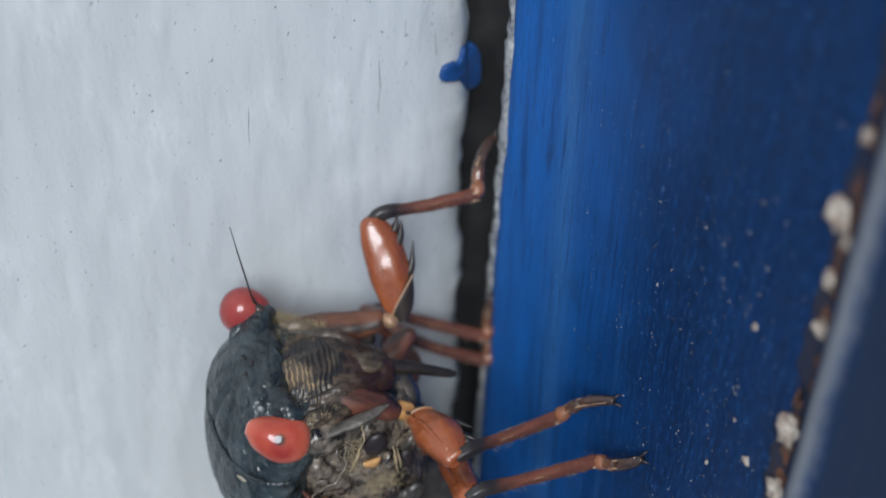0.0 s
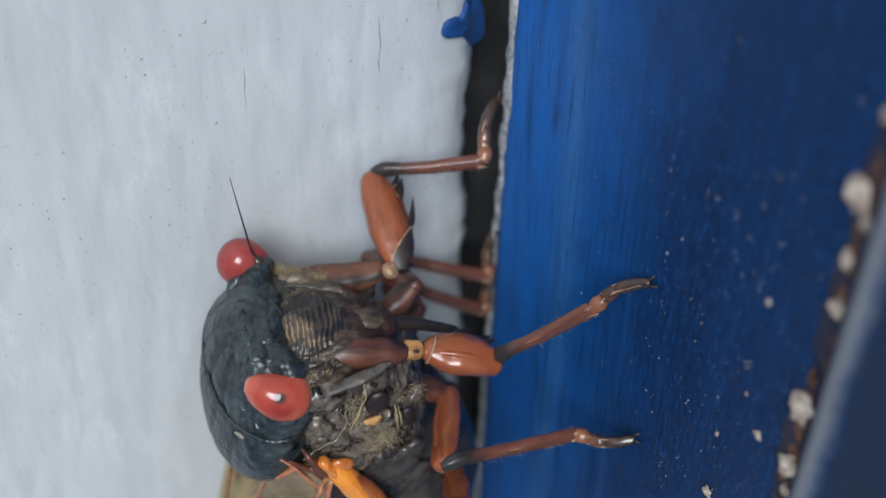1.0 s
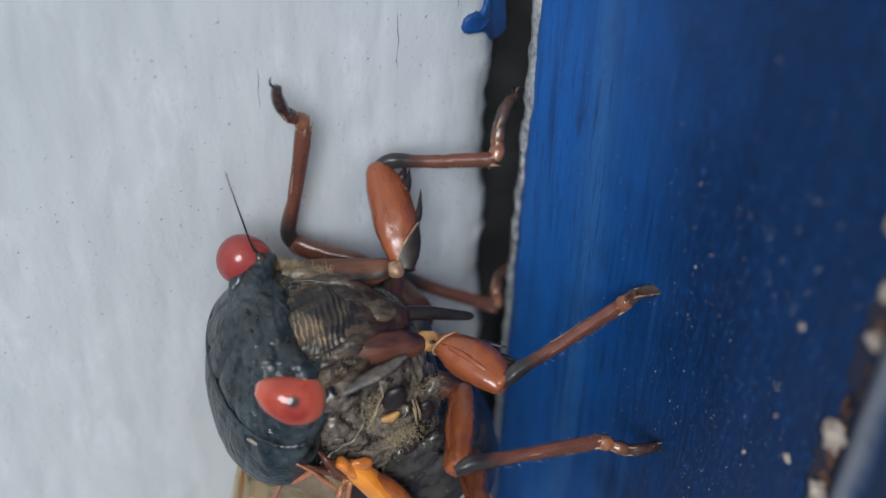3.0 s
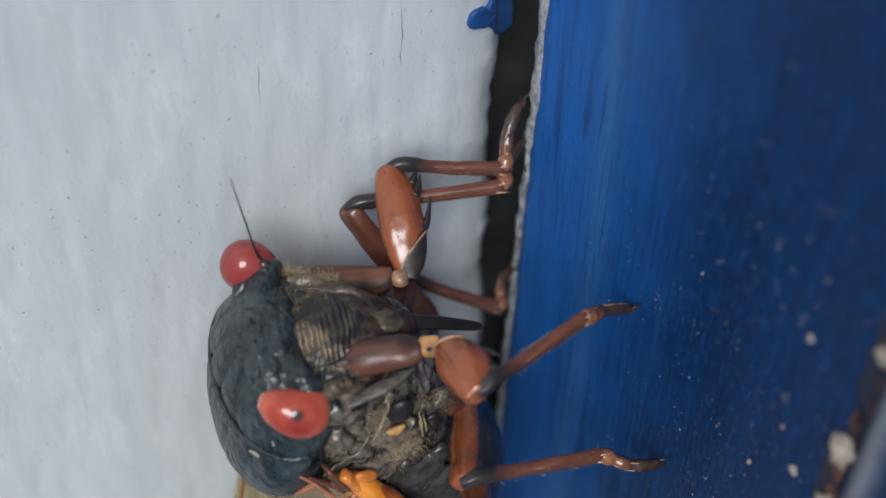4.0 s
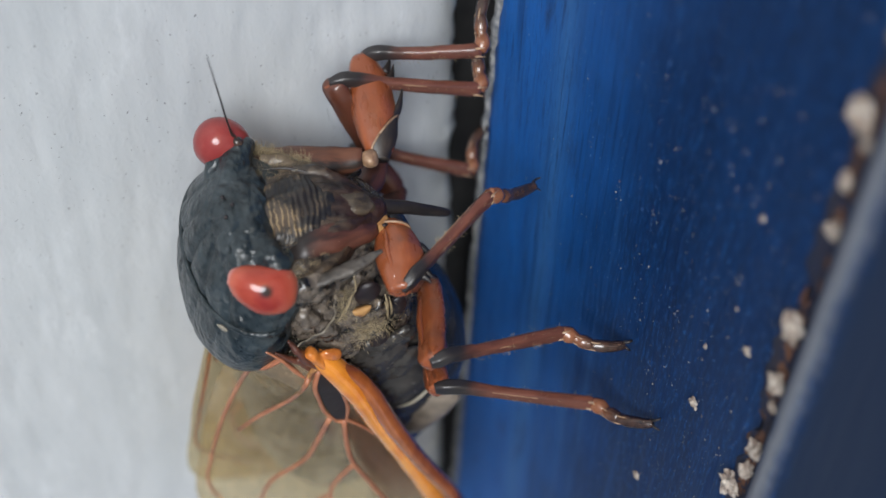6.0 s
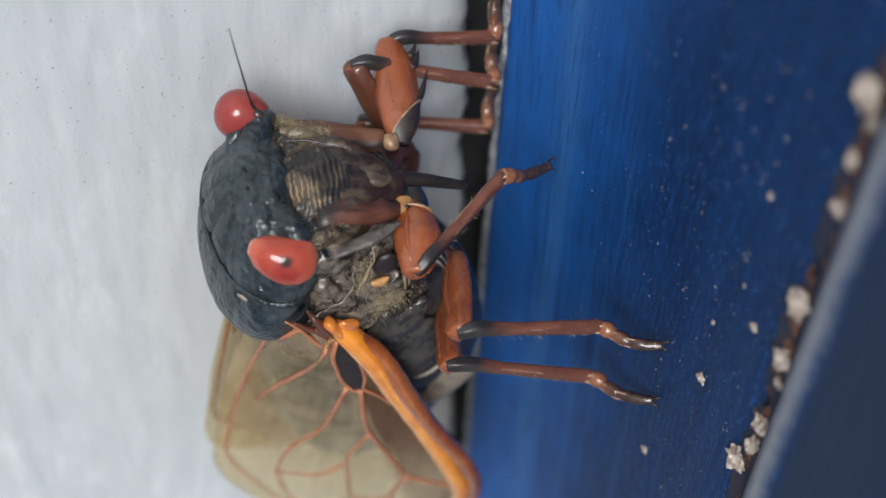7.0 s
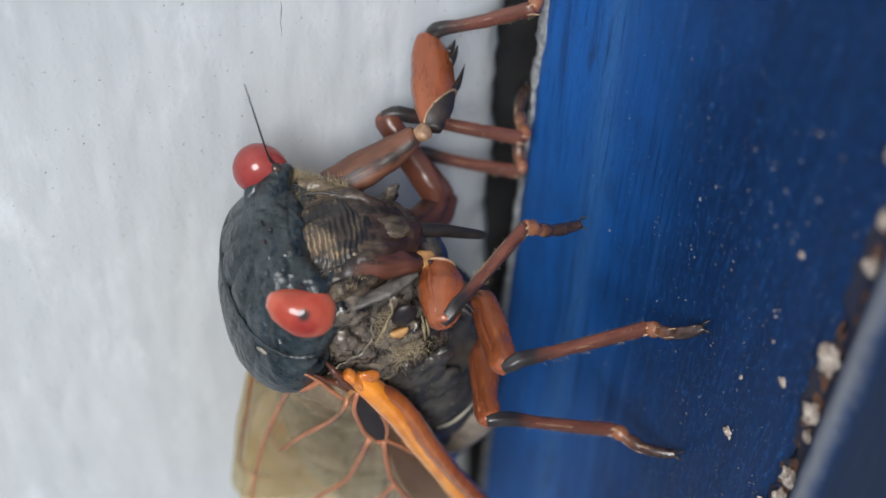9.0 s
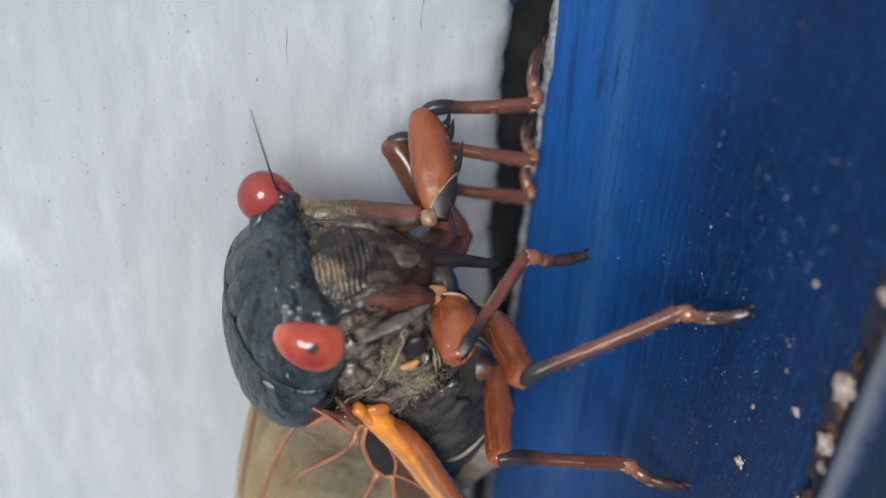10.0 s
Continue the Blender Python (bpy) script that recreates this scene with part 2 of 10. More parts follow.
ORANGE = mat("orange_vein", (0.56, 0.165, 0.010), (0.80, 0.32, 0.030), 0.30, 0.10, 0.22, 4, coat=0.9, stretch=(0.6, 1, 1), spread=0.2)
overlay(ORANGE, (0.40, 0.10, 0.015), noise_socket(0.5, (0.2, 1, 1), 3, 0.5), 0.60, 0.78)
JOINT = mat("amber_red_joint", (0.30, 0.075, 0.015), (0.62, 0.21, 0.030), 0.9, 0.14, 0.3, 4, coat=0.7, spread=0.25)
overlay(JOINT, (0.20, 0.045, 0.014), noise_socket(1.1, (1, 1, 1), 3, 0.6), 0.54, 0.68)
RUSSET = mat("russet_vein", (0.18, 0.045, 0.012), (0.36, 0.105, 0.022), 0.4, 0.14, 0.35, 4, coat=0.6, stretch=(0.5, 1, 1), spread=0.2)
PINK = mat("red_orange_vein", (0.24, 0.085, 0.045), (0.42, 0.18, 0.09), 0.8, 0.35, 0.2, 4)
CELL = mat("black_wing_cell", (0.006, 0.004, 0.006), (0.02, 0.012, 0.012), 1.0, 0.42, 0.3, 3)
# far eye: duller red than the near one, its dimmer light in the colour
EYE = mat("red_eye", (0.19, 0.030, 0.028), (0.27, 0.052, 0.044), 0.45, 0.36, 0.04, 14, coat=1.0)


EYE.node_tree.nodes["Principled BSDF"].inputs["Coat Roughness"].default_value = 0.10


def near_point(place):
    """Distance in millimetres from a place on the object."""
    def make(n, l):
        tc = n.new("ShaderNodeTexCoord")
        d = n.new("ShaderNodeVectorMath")
        d.operation = "DISTANCE"
        d.inputs[1].default_value = [c * MM for c in place]
        l.new(tc.outputs["Object"], d.inputs[0])
        m = n.new("ShaderNodeMath")
        m.operation = "MULTIPLY"
        m.inputs[1].default_value = 1000
        l.new(d.outputs["Value"], m.inputs[0])
        return m.outputs[0]
    return make


overlay(EYE, (0.20, 0.026, 0.024), noise_socket(0.5), 0.42, 0.7)
EYE_NEAR = mat("red_eye_spotted", (0.25, 0.036, 0.023), (0.33, 0.058, 0.034), 0.45, 0.36, 0.04, 14, coat=1.0)
overlay(EYE_NEAR, (0.20, 0.020, 0.016), noise_socket(0.5), 0.5, 0.7)
# dark reflection and false pupil painted as a spot facing the camera
overlay(EYE_NEAR, (0.012, 0.004, 0.006), near_point((0.80, -0.72, 0.13)), 0.38, 0.12)
# light through the eye's edge put into the colour as a paler rim
overlay(EYE_NEAR, (0.41, 0.094, 0.055), near_point((0.70, -0.60, 0.20)), 0.75, 1.45)
overlay(EYE_NEAR, (0.58, 0.24, 0.20), near_point((0.70, -0.60, 0.20)), 1.40, 1.66)
EYE_NEAR.node_tree.nodes["Principled BSDF"].inputs["Coat Roughness"].default_value = 0.02
for m in (EYE, EYE_NEAR):
    m.node_tree.nodes["Principled BSDF"].inputs["Specular IOR Level"].default_value = 0.08
    m.node_tree.nodes["Principled BSDF"].inputs["Coat Weight"].default_value = 0.7
FACE = mat("brown_face", (0.018, 0.014, 0.013), (0.105, 0.060, 0.042), 0.6, 0.22, 0.7, 4, stretch=(1, 1, 0.35), distance=0.2, spread=0.2)
wrinkle(FACE, 1.5, 0.8, 0.14, (1, 1, 0.5))
HAIR = mat("gold_hair", (0.19, 0.145, 0.08), (0.48, 0.385, 0.23), 1.0, 0.5, 0.1)
BELLY = mat("grey_belly", (0.06, 0.05, 0.04), (0.25, 0.205, 0.16), 0.6, 0.28, 0.5, 4, stretch=(1, 1, 0.5), distance=0.15)
PALE = mat("pale_plate", (0.09, 0.08, 0.06), (0.30, 0.27, 0.21), 0.8, 0.35, 0.3, 3)


def striped_face():
    m = mat("striped_clypeus", (0.030, 0.022, 0.018), (0.10, 0.07, 0.045), 1.0, 0.36, 0.4, 3)
    nt = m.node_tree

    def bands(n, l):
        tc = n.new("ShaderNodeTexCoord")
        w = n.new("ShaderNodeTexWave")
        w.wave_type, w.bands_direction = "BANDS", "Z"
        w.inputs["Scale"].default_value = 1500
        w.inputs["Distortion"].default_value = 4.0
        w.inputs["Detail"].default_value = 2
        w.inputs["Detail Scale"].default_value = 2
        l.new(tc.outputs["Object"], w.inputs["Vector"])
        return w.outputs["Fac"]
    overlay(m, (0.24, 0.175, 0.095), bands, 0.60, 1.05)
    overlay(m, (0.30, 0.20, 0.075), noise_socket(2.6, (1, 1, 0.7), 4, 0.7), 0.60, 0.70)
    overlay(m, (0.016, 0.014, 0.013), noise_socket(0.75, (1, 1, 0.8), 5, 0.7), 0.42, 0.56)
    overlay(m, (0.012, 0.011, 0.011), noise_socket(1.1, (1, 1, 0.4), 4, 0.7), 0.50, 0.60)
    overlay(m, (0.018, 0.014, 0.012), near_point((0.70, -0.1, -2.6)), 1.0, 0.2)
    overlay(m, (0.012, 0.011, 0.011), axis_socket("Z", 1.2, 0.8), -2.3, -3.3)
    wrinkle(m, 2.0, 0.7, 0.10)
    return m


STRIPED = striped_face()


def wing_film():
    """Thin film, smoky brown round the wing's root, with fine folds."""
    m = bpy.data.materials.new("smoky_wing_film")
    m.use_nodes = True
    n, l = m.node_tree.nodes, m.node_tree.links
    out = n["Material Output"]
    b = n["Principled BSDF"]
    b.inputs["Roughness"].default_value = 0.22
    cloud = noise_socket(0.5, (0.7, 0.8, 1.2), 5, 0.65)(n, l)
    dark = n.new("ShaderNodeAttribute")
    dark.attribute_name = "smoke"
    near = n.new("ShaderNodeMath")
    near.operation = "MULTIPLY_ADD"
    near.inputs[1].default_value = 0.5
    l.new(cloud, near.inputs[0])
    l.new(dark.outputs["Fac"], near.inputs[2])
    smoke = n.new("ShaderNodeMapRange")
    smoke.interpolation_type = "SMOOTHSTEP"
    smoke.inputs["From Min"].default_value, smoke.inputs["From Max"].default_value = 1.1, 0.3
    l.new(near.outputs[0], smoke.inputs["Value"])
    tint = n.new("ShaderNodeMix")
    tint.data_type = "RGBA"
    tint.inputs["A"].default_value = (0.120, 0.062, 0.034, 1)
    tint.inputs["B"].default_value = (0.56, 0.48, 0.345, 1)
    l.new(smoke.outputs["Result"], tint.inputs["Factor"])
    pleat = n.new("ShaderNodeAttribute")
    pleat.attribute_name = "fold"
    many = n.new("ShaderNodeMath")
    many.operation = "MULTIPLY_ADD"
    many.inputs[1].default_value = 95.0
    l.new(pleat.outputs["Fac"], many.inputs[0])
    l.new(noise_socket(0.35, (1, 1, 1), 3, 0.6)(n, l), many.inputs[2])
    wave = n.new("ShaderNodeMath")
    wave.operation = "SINE"
    l.new(many.outputs[0], wave.inputs[0])
    fold = n.new("ShaderNodeMapRange")
    fold.inputs["From Min"].default_value, fold.inputs["From Max"].default_value = -1.0, 0.6
    fold.inputs["To Min"].default_value, fold.inputs["To Max"].default_value = 0.82, 1.0
    l.new(wave.outputs[0], fold.inputs["Value"])
    dim = n.new("ShaderNodeMix")
    dim.data_type = "RGBA"
    dim.blend_type = "MULTIPLY"
    dim.inputs["Factor"].default_value = 1.0
    l.new(tint.outputs["Result"], dim.inputs["A"])
    l.new(fold.outputs["Result"], dim.inputs["B"])
    l.new(dim.outputs["Result"], b.inputs["Base Color"])
    clear = n.new("ShaderNodeBsdfTransparent")
    thin = n.new("ShaderNodeMix")
    thin.data_type = "RGBA"
    thin.inputs["A"].default_value = (0.74, 0.60, 0.42, 1)
    thin.inputs["B"].default_value = (0.92, 0.85, 0.68, 1)
    l.new(smoke.outputs["Result"], thin.inputs["Factor"])
    l.new(thin.outputs["Result"], clear.inputs["Color"])
    r = n.new("ShaderNodeMapRange")
    r.inputs["From Min"].default_value, r.inputs["From Max"].default_value = 0.3, 0.7
    r.inputs["To Min"].default_value, r.inputs["To Max"].default_value = 0.70, 0.92
    l.new(cloud, r.inputs["Value"])
    see = n.new("ShaderNodeMapRange")
    see.inputs["To Min"].default_value = 0.38
    l.new(smoke.outputs["Result"], see.inputs["Value"])
    l.new(r.outputs["Result"], see.inputs["To Max"])
    mix = n.new("ShaderNodeMixShader")
    l.new(see.outputs["Result"], mix.inputs["Fac"])
    l.new(b.outputs["BSDF"], mix.inputs[1])
    l.new(clear.outputs["BSDF"], mix.inputs[2])
    l.new(mix.outputs["Shader"], out.inputs["Surface"])
    return m


FILM = wing_film()


# ---- mesh tools; everything below is drawn in millimetres ----
def V(*a):
    return Vector(a)


def mesh_of(name, bm, material, smooth=True):
    bmesh.ops.recalc_face_normals(bm, faces=bm.faces)
    for v in bm.verts:
        v.co *= MM
    me = bpy.data.meshes.new(name)
    bm.to_mesh(me)
    bm.free()
    me.materials.append(material)
    for p in me.polygons:
        p.use_smooth = smooth
    return me


def part(name, bm, material, parent=None, label="", smooth=True):
    ob = new(name, mesh_of(name, bm, material, smooth))
    ob.parent = parent
    if label:
        tagged(ob, label)
    return ob


def smooth_step(x, a, b):
    k = min(1.0, max(0.0, (x - a) / (b - a)))
    return k * k * (3 - 2 * k)


def spline(points, steps):
    """A smooth line through points, each a tuple of any length."""
    p = [np.array(q, float) for q in points]
    p = [2 * p[0] - p[1]] + p + [2 * p[-1] - p[-2]]
    out = []
    for i in range(1, len(p) - 2):
        a, b, c, d = p[i - 1:i + 3]
        for k in range(steps):
            t = k / steps
            out.append(0.5 * (2 * b + (c - a) * t + (2 * a - 5 * b + 4 * c - d) * t * t + (3 * b - a - 3 * c + d) * t ** 3))
    out.append(p[-2])
    return out


def rings_into(bm, rings, closed=True):
    vs = [[bm.verts.new(q) for q in r] for r in rings]
    k = len(vs[0])
    for a, b in zip(vs, vs[1:]):
        for i in range(k if closed else k - 1):
            bm.faces.new((a[i], a[(i + 1) % k], b[(i + 1) % k], b[i]))
    if closed:
        for r in (vs[0], vs[-1]):
            c = bm.verts.new(sum((v.co for v in r), Vector()) / k)
            for i in range(k):
                bm.faces.new((r[i], r[(i + 1) % k], c))
    return bm


def tube_into(bm, points, n=10, steps=4, flat=1.0, up=(0, 0, 1), facet=0.0):
    """A swept round bar; each point is x, y, z, radius. flat squeezes it along up, facet gives it five blunt edges."""
    line = spline(points, steps)
    rings = []
    for i, q in enumerate(line):
        a, b = line[max(0, i - 1)], line[min(len(line) - 1, i + 1)]
        d = Vector((b - a)[:3]).normalized()
        s = d.cross(Vector(up))
        s = s.normalized() if s.length > 1e-4 else Vector((0, 1, 0))
        u = s.cross(d)
        r = float(max(q[3], 0.004))
        rings.append([Vector([float(c) for c in q[:3]]) + r * (1 + facet * math.cos(5 * w + 0.6)) * (math.cos(w) * s + flat * math.sin(w) * u) for w in (2 * math.pi * k / n for k in range(n))])
    return rings_into(bm, rings)


def tube(points, n=10, steps=4, flat=1.0, up=(0, 0, 1), facet=0.0):
    return tube_into(bmesh.new(), points, n, steps, flat, up, facet)


def blob(centre, radii, turn=(0, 0, 0), seg=40, rows=24, shape=None, bm=None):
    """A rounded body; shape(x, y, z) on the unit ball gives a factor or a new place."""
    bm = bm or bmesh.new()
    m = pose(0, 0, 0, *turn)
    rings = []
    for j in range(rows + 1):
        th = math.pi * (j + 0.02) / (rows + 0.04)
        ring = []
        for i in range(seg):
            ph = 2 * math.pi * i / seg
            q = Vector((math.sin(th) * math.cos(ph), math.sin(th) * math.sin(ph), math.cos(th)))
            f = shape(q) if shape else 1.0
            q = q * f if isinstance(f, float) else f
            q = Vector((q.x * radii[0], q.y * radii[1], q.z * radii[2]))
            ring.append(m @ q + Vector(centre))
        rings.append(ring)
    return rings_into(bm, rings)


def shell(sections, n=44, steps=5, squareness=2.3, dent=None):
    """A body lofted along x; a section is x, half width, top, bottom."""
    rings = []
    for x, w, top, bot in (map(float, q) for q in spline(sections, steps)):
        mid, hi, lo = (top + bot) / 2, (top - bot) / 2, (top - bot) / 2
        ring = []
        for i in range(n):
            a = 2 * math.pi * i / n
            c, s = math.cos(a), math.sin(a)
            e = 2 / squareness
            y = w * math.copysign(abs(c) ** e, c)
            z = mid + hi * math.copysign(abs(s) ** e, s)
            q = Vector((x, y, z))
            if dent:
                q = dent(q, a)
            ring.append(q)
        rings.append(ring)
    return rings_into(bmesh.new(), rings)


def ruffle(bm, amount, scale, seed=0.0):
    """Uneven surface: push points along a noise vector."""
    off = Vector((seed, seed * 1.7, -seed))
    for v in bm.verts:
        v.co += noise.noise_vector(v.co * scale + off) * amount
    return bm


def fuse(bm, voxel=0.07, rounds=5):
    """Several lumps grown together into one skin."""
    me = bpy.data.meshes.new("lumps")
    bmesh.ops.recalc_face_normals(bm, faces=bm.faces)
    bm.to_mesh(me)
    bm.free()
    ob = new("lumps", me)
    skin = ob.modifiers.new("skin", "REMESH")
    skin.mode, skin.voxel_size = "VOXEL", voxel
    even = ob.modifiers.new("even", "SMOOTH")
    even.factor, even.iterations = 0.5, rounds
    out = bmesh.new()
    out.from_object(ob, bpy.context.evaluated_depsgraph_get())
    bpy.data.objects.remove(ob)
    bpy.data.meshes.remove(me)
    return out


# ---- the place: a painted ledge under a painted board, with a gap between ----
def board():
    """White board, its lower edge rounded and worn."""
    profile = [(6.0, 0.2), (3.4, -0.1), (2.0, -0.02), (1.2, 0.3), (0.7, 0.85), (0.4, 1.5), (0.2, 2.3), (0.08, 3.2), (0.02, 4.4), (0, 6.2), (0, 10), (0, 16), (0, 24), (0, 40), (0, 160), (14, 160), (14, 0.5)]
    bm = bmesh.new()
    rings = []
    xs = [-160, -120, -90, -70] + [-60 + 0.5 * i for i in range(181)] + [45, 70, 100, 160]
    for x in xs:
        ring = []
        for y, z in profile:
            q = V(x, y, z)
            if z < 4 and y < 5:
                k = 0.38 * noise.noise(V(x * 0.22, 3.1, 0)) + 0.26 * noise.noise(V(x * 0.9, 7.7, z * 0.4)) + 0.20 * noise.noise(V(x * 2.6, 1.2, z))
                q.z += k * (1.15 if z < 2 else 0.4)
                q.y += 0.10 * noise.noise(V(x * 0.7, z, 4.4))
            elif y < 0.01 and z < 50:
                q.y += 0.06 * noise.noise(V(x * 0.15, z * 0.5, 9.0))
            ring.append(q)
        rings.append(ring)
    rings_into(bm, rings)
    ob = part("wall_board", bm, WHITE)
    return tagged(ob, "white painted board with a worn, rounded lower edge above the blue ledge", "wall", kind="structure")


def cracks(parent):
    """Hairline cracks in the white paint, running along the board."""
    rnd = random.Random(17)
    for x0, x1, z in ((5.6, 11.5, 6.2), (3.2, 4.6, 6.3), (8.1, 12.0, 5.3), (9.5, 12.5, 2.4), (6.5, 11.0, 8.9), (8.5, 11.0, 11.6), (-0.5, 3.0, 7.4), (10.5, 16.0, 7.1), (12.5, 15.0, 4.0)):
        n = int((x1 - x0) / 0.25) + 2
        pts = []
        for k in range(n):
            x = x0 + (x1 - x0) * k / (n - 1)
            zz = z + 0.16 * noise.noise(V(x * 0.7, z, 1)) + 0.06 * noise.noise(V(x * 3, z, 5))
            y = 0.06 * noise.noise(V(x * 0.15, zz * 0.5, 9.0)) + float(np.interp(zz, (1.5, 2.3, 3.2, 4.4), (0.4, 0.2, 0.08, 0.02)))
            pts.append((x, y + 0.004, zz, (0.012 + 0.018 * rnd.random()) * math.sin(math.pi * (k + 0.4) / n)))
        part("paint_crack", tube(pts, 6, 2), CRACK, parent, "fine dark hairline crack")


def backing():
    # block added to keep light out of the gap, coloured as its shade
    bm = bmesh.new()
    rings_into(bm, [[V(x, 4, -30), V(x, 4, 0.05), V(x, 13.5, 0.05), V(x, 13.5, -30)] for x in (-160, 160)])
    ob = part("gap_backing", ruffle(bm, 0.0, 1), GAP_BLACK, smooth=False)
    return tagged(ob, "added near-black block closing off the gap under the board", "wall backing", kind="structure")


def lean(x):
    """How far the ledge's back edge strays from a line along the board."""
    return 0.2 - 0.035 * max(-45.0, min(30.0, x))


def ledge():
    """Blue ledge: flat top, grooved near the front, then a rounded lip and a wide front rail."""
    prof = [(-2.0, -28), (-2.0, -6), (-2.0, -1.2), (-2.05, -0.45), (-2.25, -0.1), (-2.7, 0.0)]
    prof += [(-2.7 - 0.5 * i, 0.0) for i in range(1, 40)]
    prof += [(-22.8, 0.0), (-23.4, -0.05), (-23.9, -0.12), (-24.3, -0.12), (-24.6, 0.05), (-24.75, 0.3), (-25.0, 0.52), (-25.35, 0.62), (-25.75, 0.58), (-26.1, 0.42),
             (-26.6, 0.3), (-27.5, 0.22), (-29, 0.1), (-31, 0.0), (-32, -0.4), (-32.3, -1.2), (-32.3, -28)]
    rings = []
    for x in [-160, -110, -80, -60] + [-50 + 0.5 * i for i in range(161)] + [40, 60, 90, 160]:
        ring = []
        for y, z in prof:
            q = V(x, y, z)
            q.y += lean(x) * max(0.0, min(1.0, (y + 8) / 5.5))
            if y > -2.4 and z > -2:
                q.y += 0.22 * noise.noise(V(x * 0.35, 2.0, 0)) + 0.14 * noise.noise(V(x * 1.3, 5.0, z))
            if -24 < y < -2.5:
                q.z += 0.035 * noise.noise(V(x * 0.06, y * 0.9, 1.0)) + 0.02 * noise.noise(V(x * 0.2, y * 2.2, 8.0))
            ring.append(q)
        rings.append(ring)
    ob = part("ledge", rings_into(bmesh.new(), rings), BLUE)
    return tagged(ob, "glossy blue painted ledge with brush marks, a groove and a rounded lip", "ledge", kind="structure")


def chipped_edge(parent):
    """Bare primer showing along the broken back edge of the blue paint."""
    bm = bmesh.new()
    rings = []
    for i in range(260):
        x = -48 + 0.38 * i
        w = -0.28 + 0.45 * max(0, noise.noise(V(x * 0.23, 0.3, 4))) + 0.38 * noise.noise(V(x * 0.8, 0.3, 9)) + 0.12 * noise.noise(V(x * 2.7, 0.3, 9)) + (0.22 * math.exp(-((x - 9) / 4.5) ** 2))
        h = 0.05 + 0.05 * noise.noise(V(x * 0.8, 5, 5))
        y0 = -1.93 + 0.26 * noise.noise(V(x * 0.55, 7, 2)) + 0.15 * noise.noise(V(x * 1.9, 7, 2))
        far = smooth_step(x, -2.0, 4.0)
        w = max(w, -0.30) - 0.16 * (1 - far) + far * 0.30 * (0.6 + noise.noise(V(x * 0.5, 9, 2)))
        y0 += far * 0.40 * abs(noise.noise(V(x * 1.1, 3, 6)))
        ring = [V(x, y0, -1.6), V(x, y0 + 0.05, -0.5), V(x, y0 - 0.05, h * 0.5), V(x, y0 - 0.25, h), V(x, -2.2 - w, h + 0.02), V(x, -2.35 - w, -0.06), V(x, -2.3, -1.6)]
        rings.append([q + V(0, lean(x), 0) for q in ring])
    part("chipped_edge", ruffle(rings_into(bm, rings), 0.06, 2.2, 3), PRIMER, parent, "grey-white bare primer along the broken paint edge")


def splash():
    """Dab of blue paint over the board's lower edge, with a short tongue up the board."""
    line = [(10.3, 2.05), (10.42, 1.6), (10.2, 1.1), (10.65, 0.6), (10.3, -0.2), (9.5, -0.6), (8.6, -0.65), (8.05, -0.4), (8.15, 0.35), (8.8, 0.7), (9.25, 1.1), (9.45, 1.7), (9.8, 2.15)]
    rim = [q + 0.16 * np.array([noise.noise(V(float(q[0]) * 2.7, float(q[1]) * 2.7, 1)), noise.noise(V(float(q[0]) * 2.7, float(q[1]) * 2.7, 8))]) for q in spline(line + line[:1], 8)][:-1]
    cx, cz = 9.5, 0.5

    def skin(z):
        return float(np.interp(z, (-0.7, 0.22, 0.55, 1.1, 1.8, 2.7), (1.4, 1.15, 0.78, 0.42, 0.20, 0.08)))
    rings = []
    for s, lift in ((1.0, -0.9), (1.0, -0.27), (0.96, -0.235), (0.55, -0.225), (0.1, -0.225)):
        rings.append([V(cx + (float(q[0]) - cx) * s, skin(cz + (float(q[1]) - cz) * s) - 0.40 - lift, cz + (float(q[1]) - cz) * s) for q in rim])
    ob = part("paint_dab", ruffle(rings_into(bmesh.new(), rings), 0.06, 2.0, 2), BLUE_DAB)
    return tagged(ob, "small dab of blue paint on the white board's edge", "paint dab")


def crumb(x, y, size, seed):
    rnd = random.Random(seed)
    tall = 0.55 if size > 0.8 else 0.4
    o = V(rnd.uniform(0, 50), rnd.uniform(0, 50), 3)

    def shape(q):
        return 1.0 + 0.75 * noise.noise(q * 1.5 + o) + 0.45 * noise.noise(q * 3.5 + o)
    bm = blob((0, 0, 0), (size * 0.27, size * 0.20, size * tall * 0.25), (0, 0, rnd.uniform(-30, 40)), 24, 14, shape)
    low = min(v.co.z for v in bm.verts)
    for v in bm.verts:
        v.co.z -= low + 0.02
    ob = part("crumb", bm, FLAKE, smooth=False)
    ob.matrix_basis = pose(x * MM, y * MM, (-0.12 if y < -23.3 else -0.02) * MM)
    tagged(ob, "pale crumb of flaked paint and plaster in the groove" if size > 0.8 else "tiny pale paint speck on the blue ledge", "crumb", "crumbs on the ledge")
    return ob


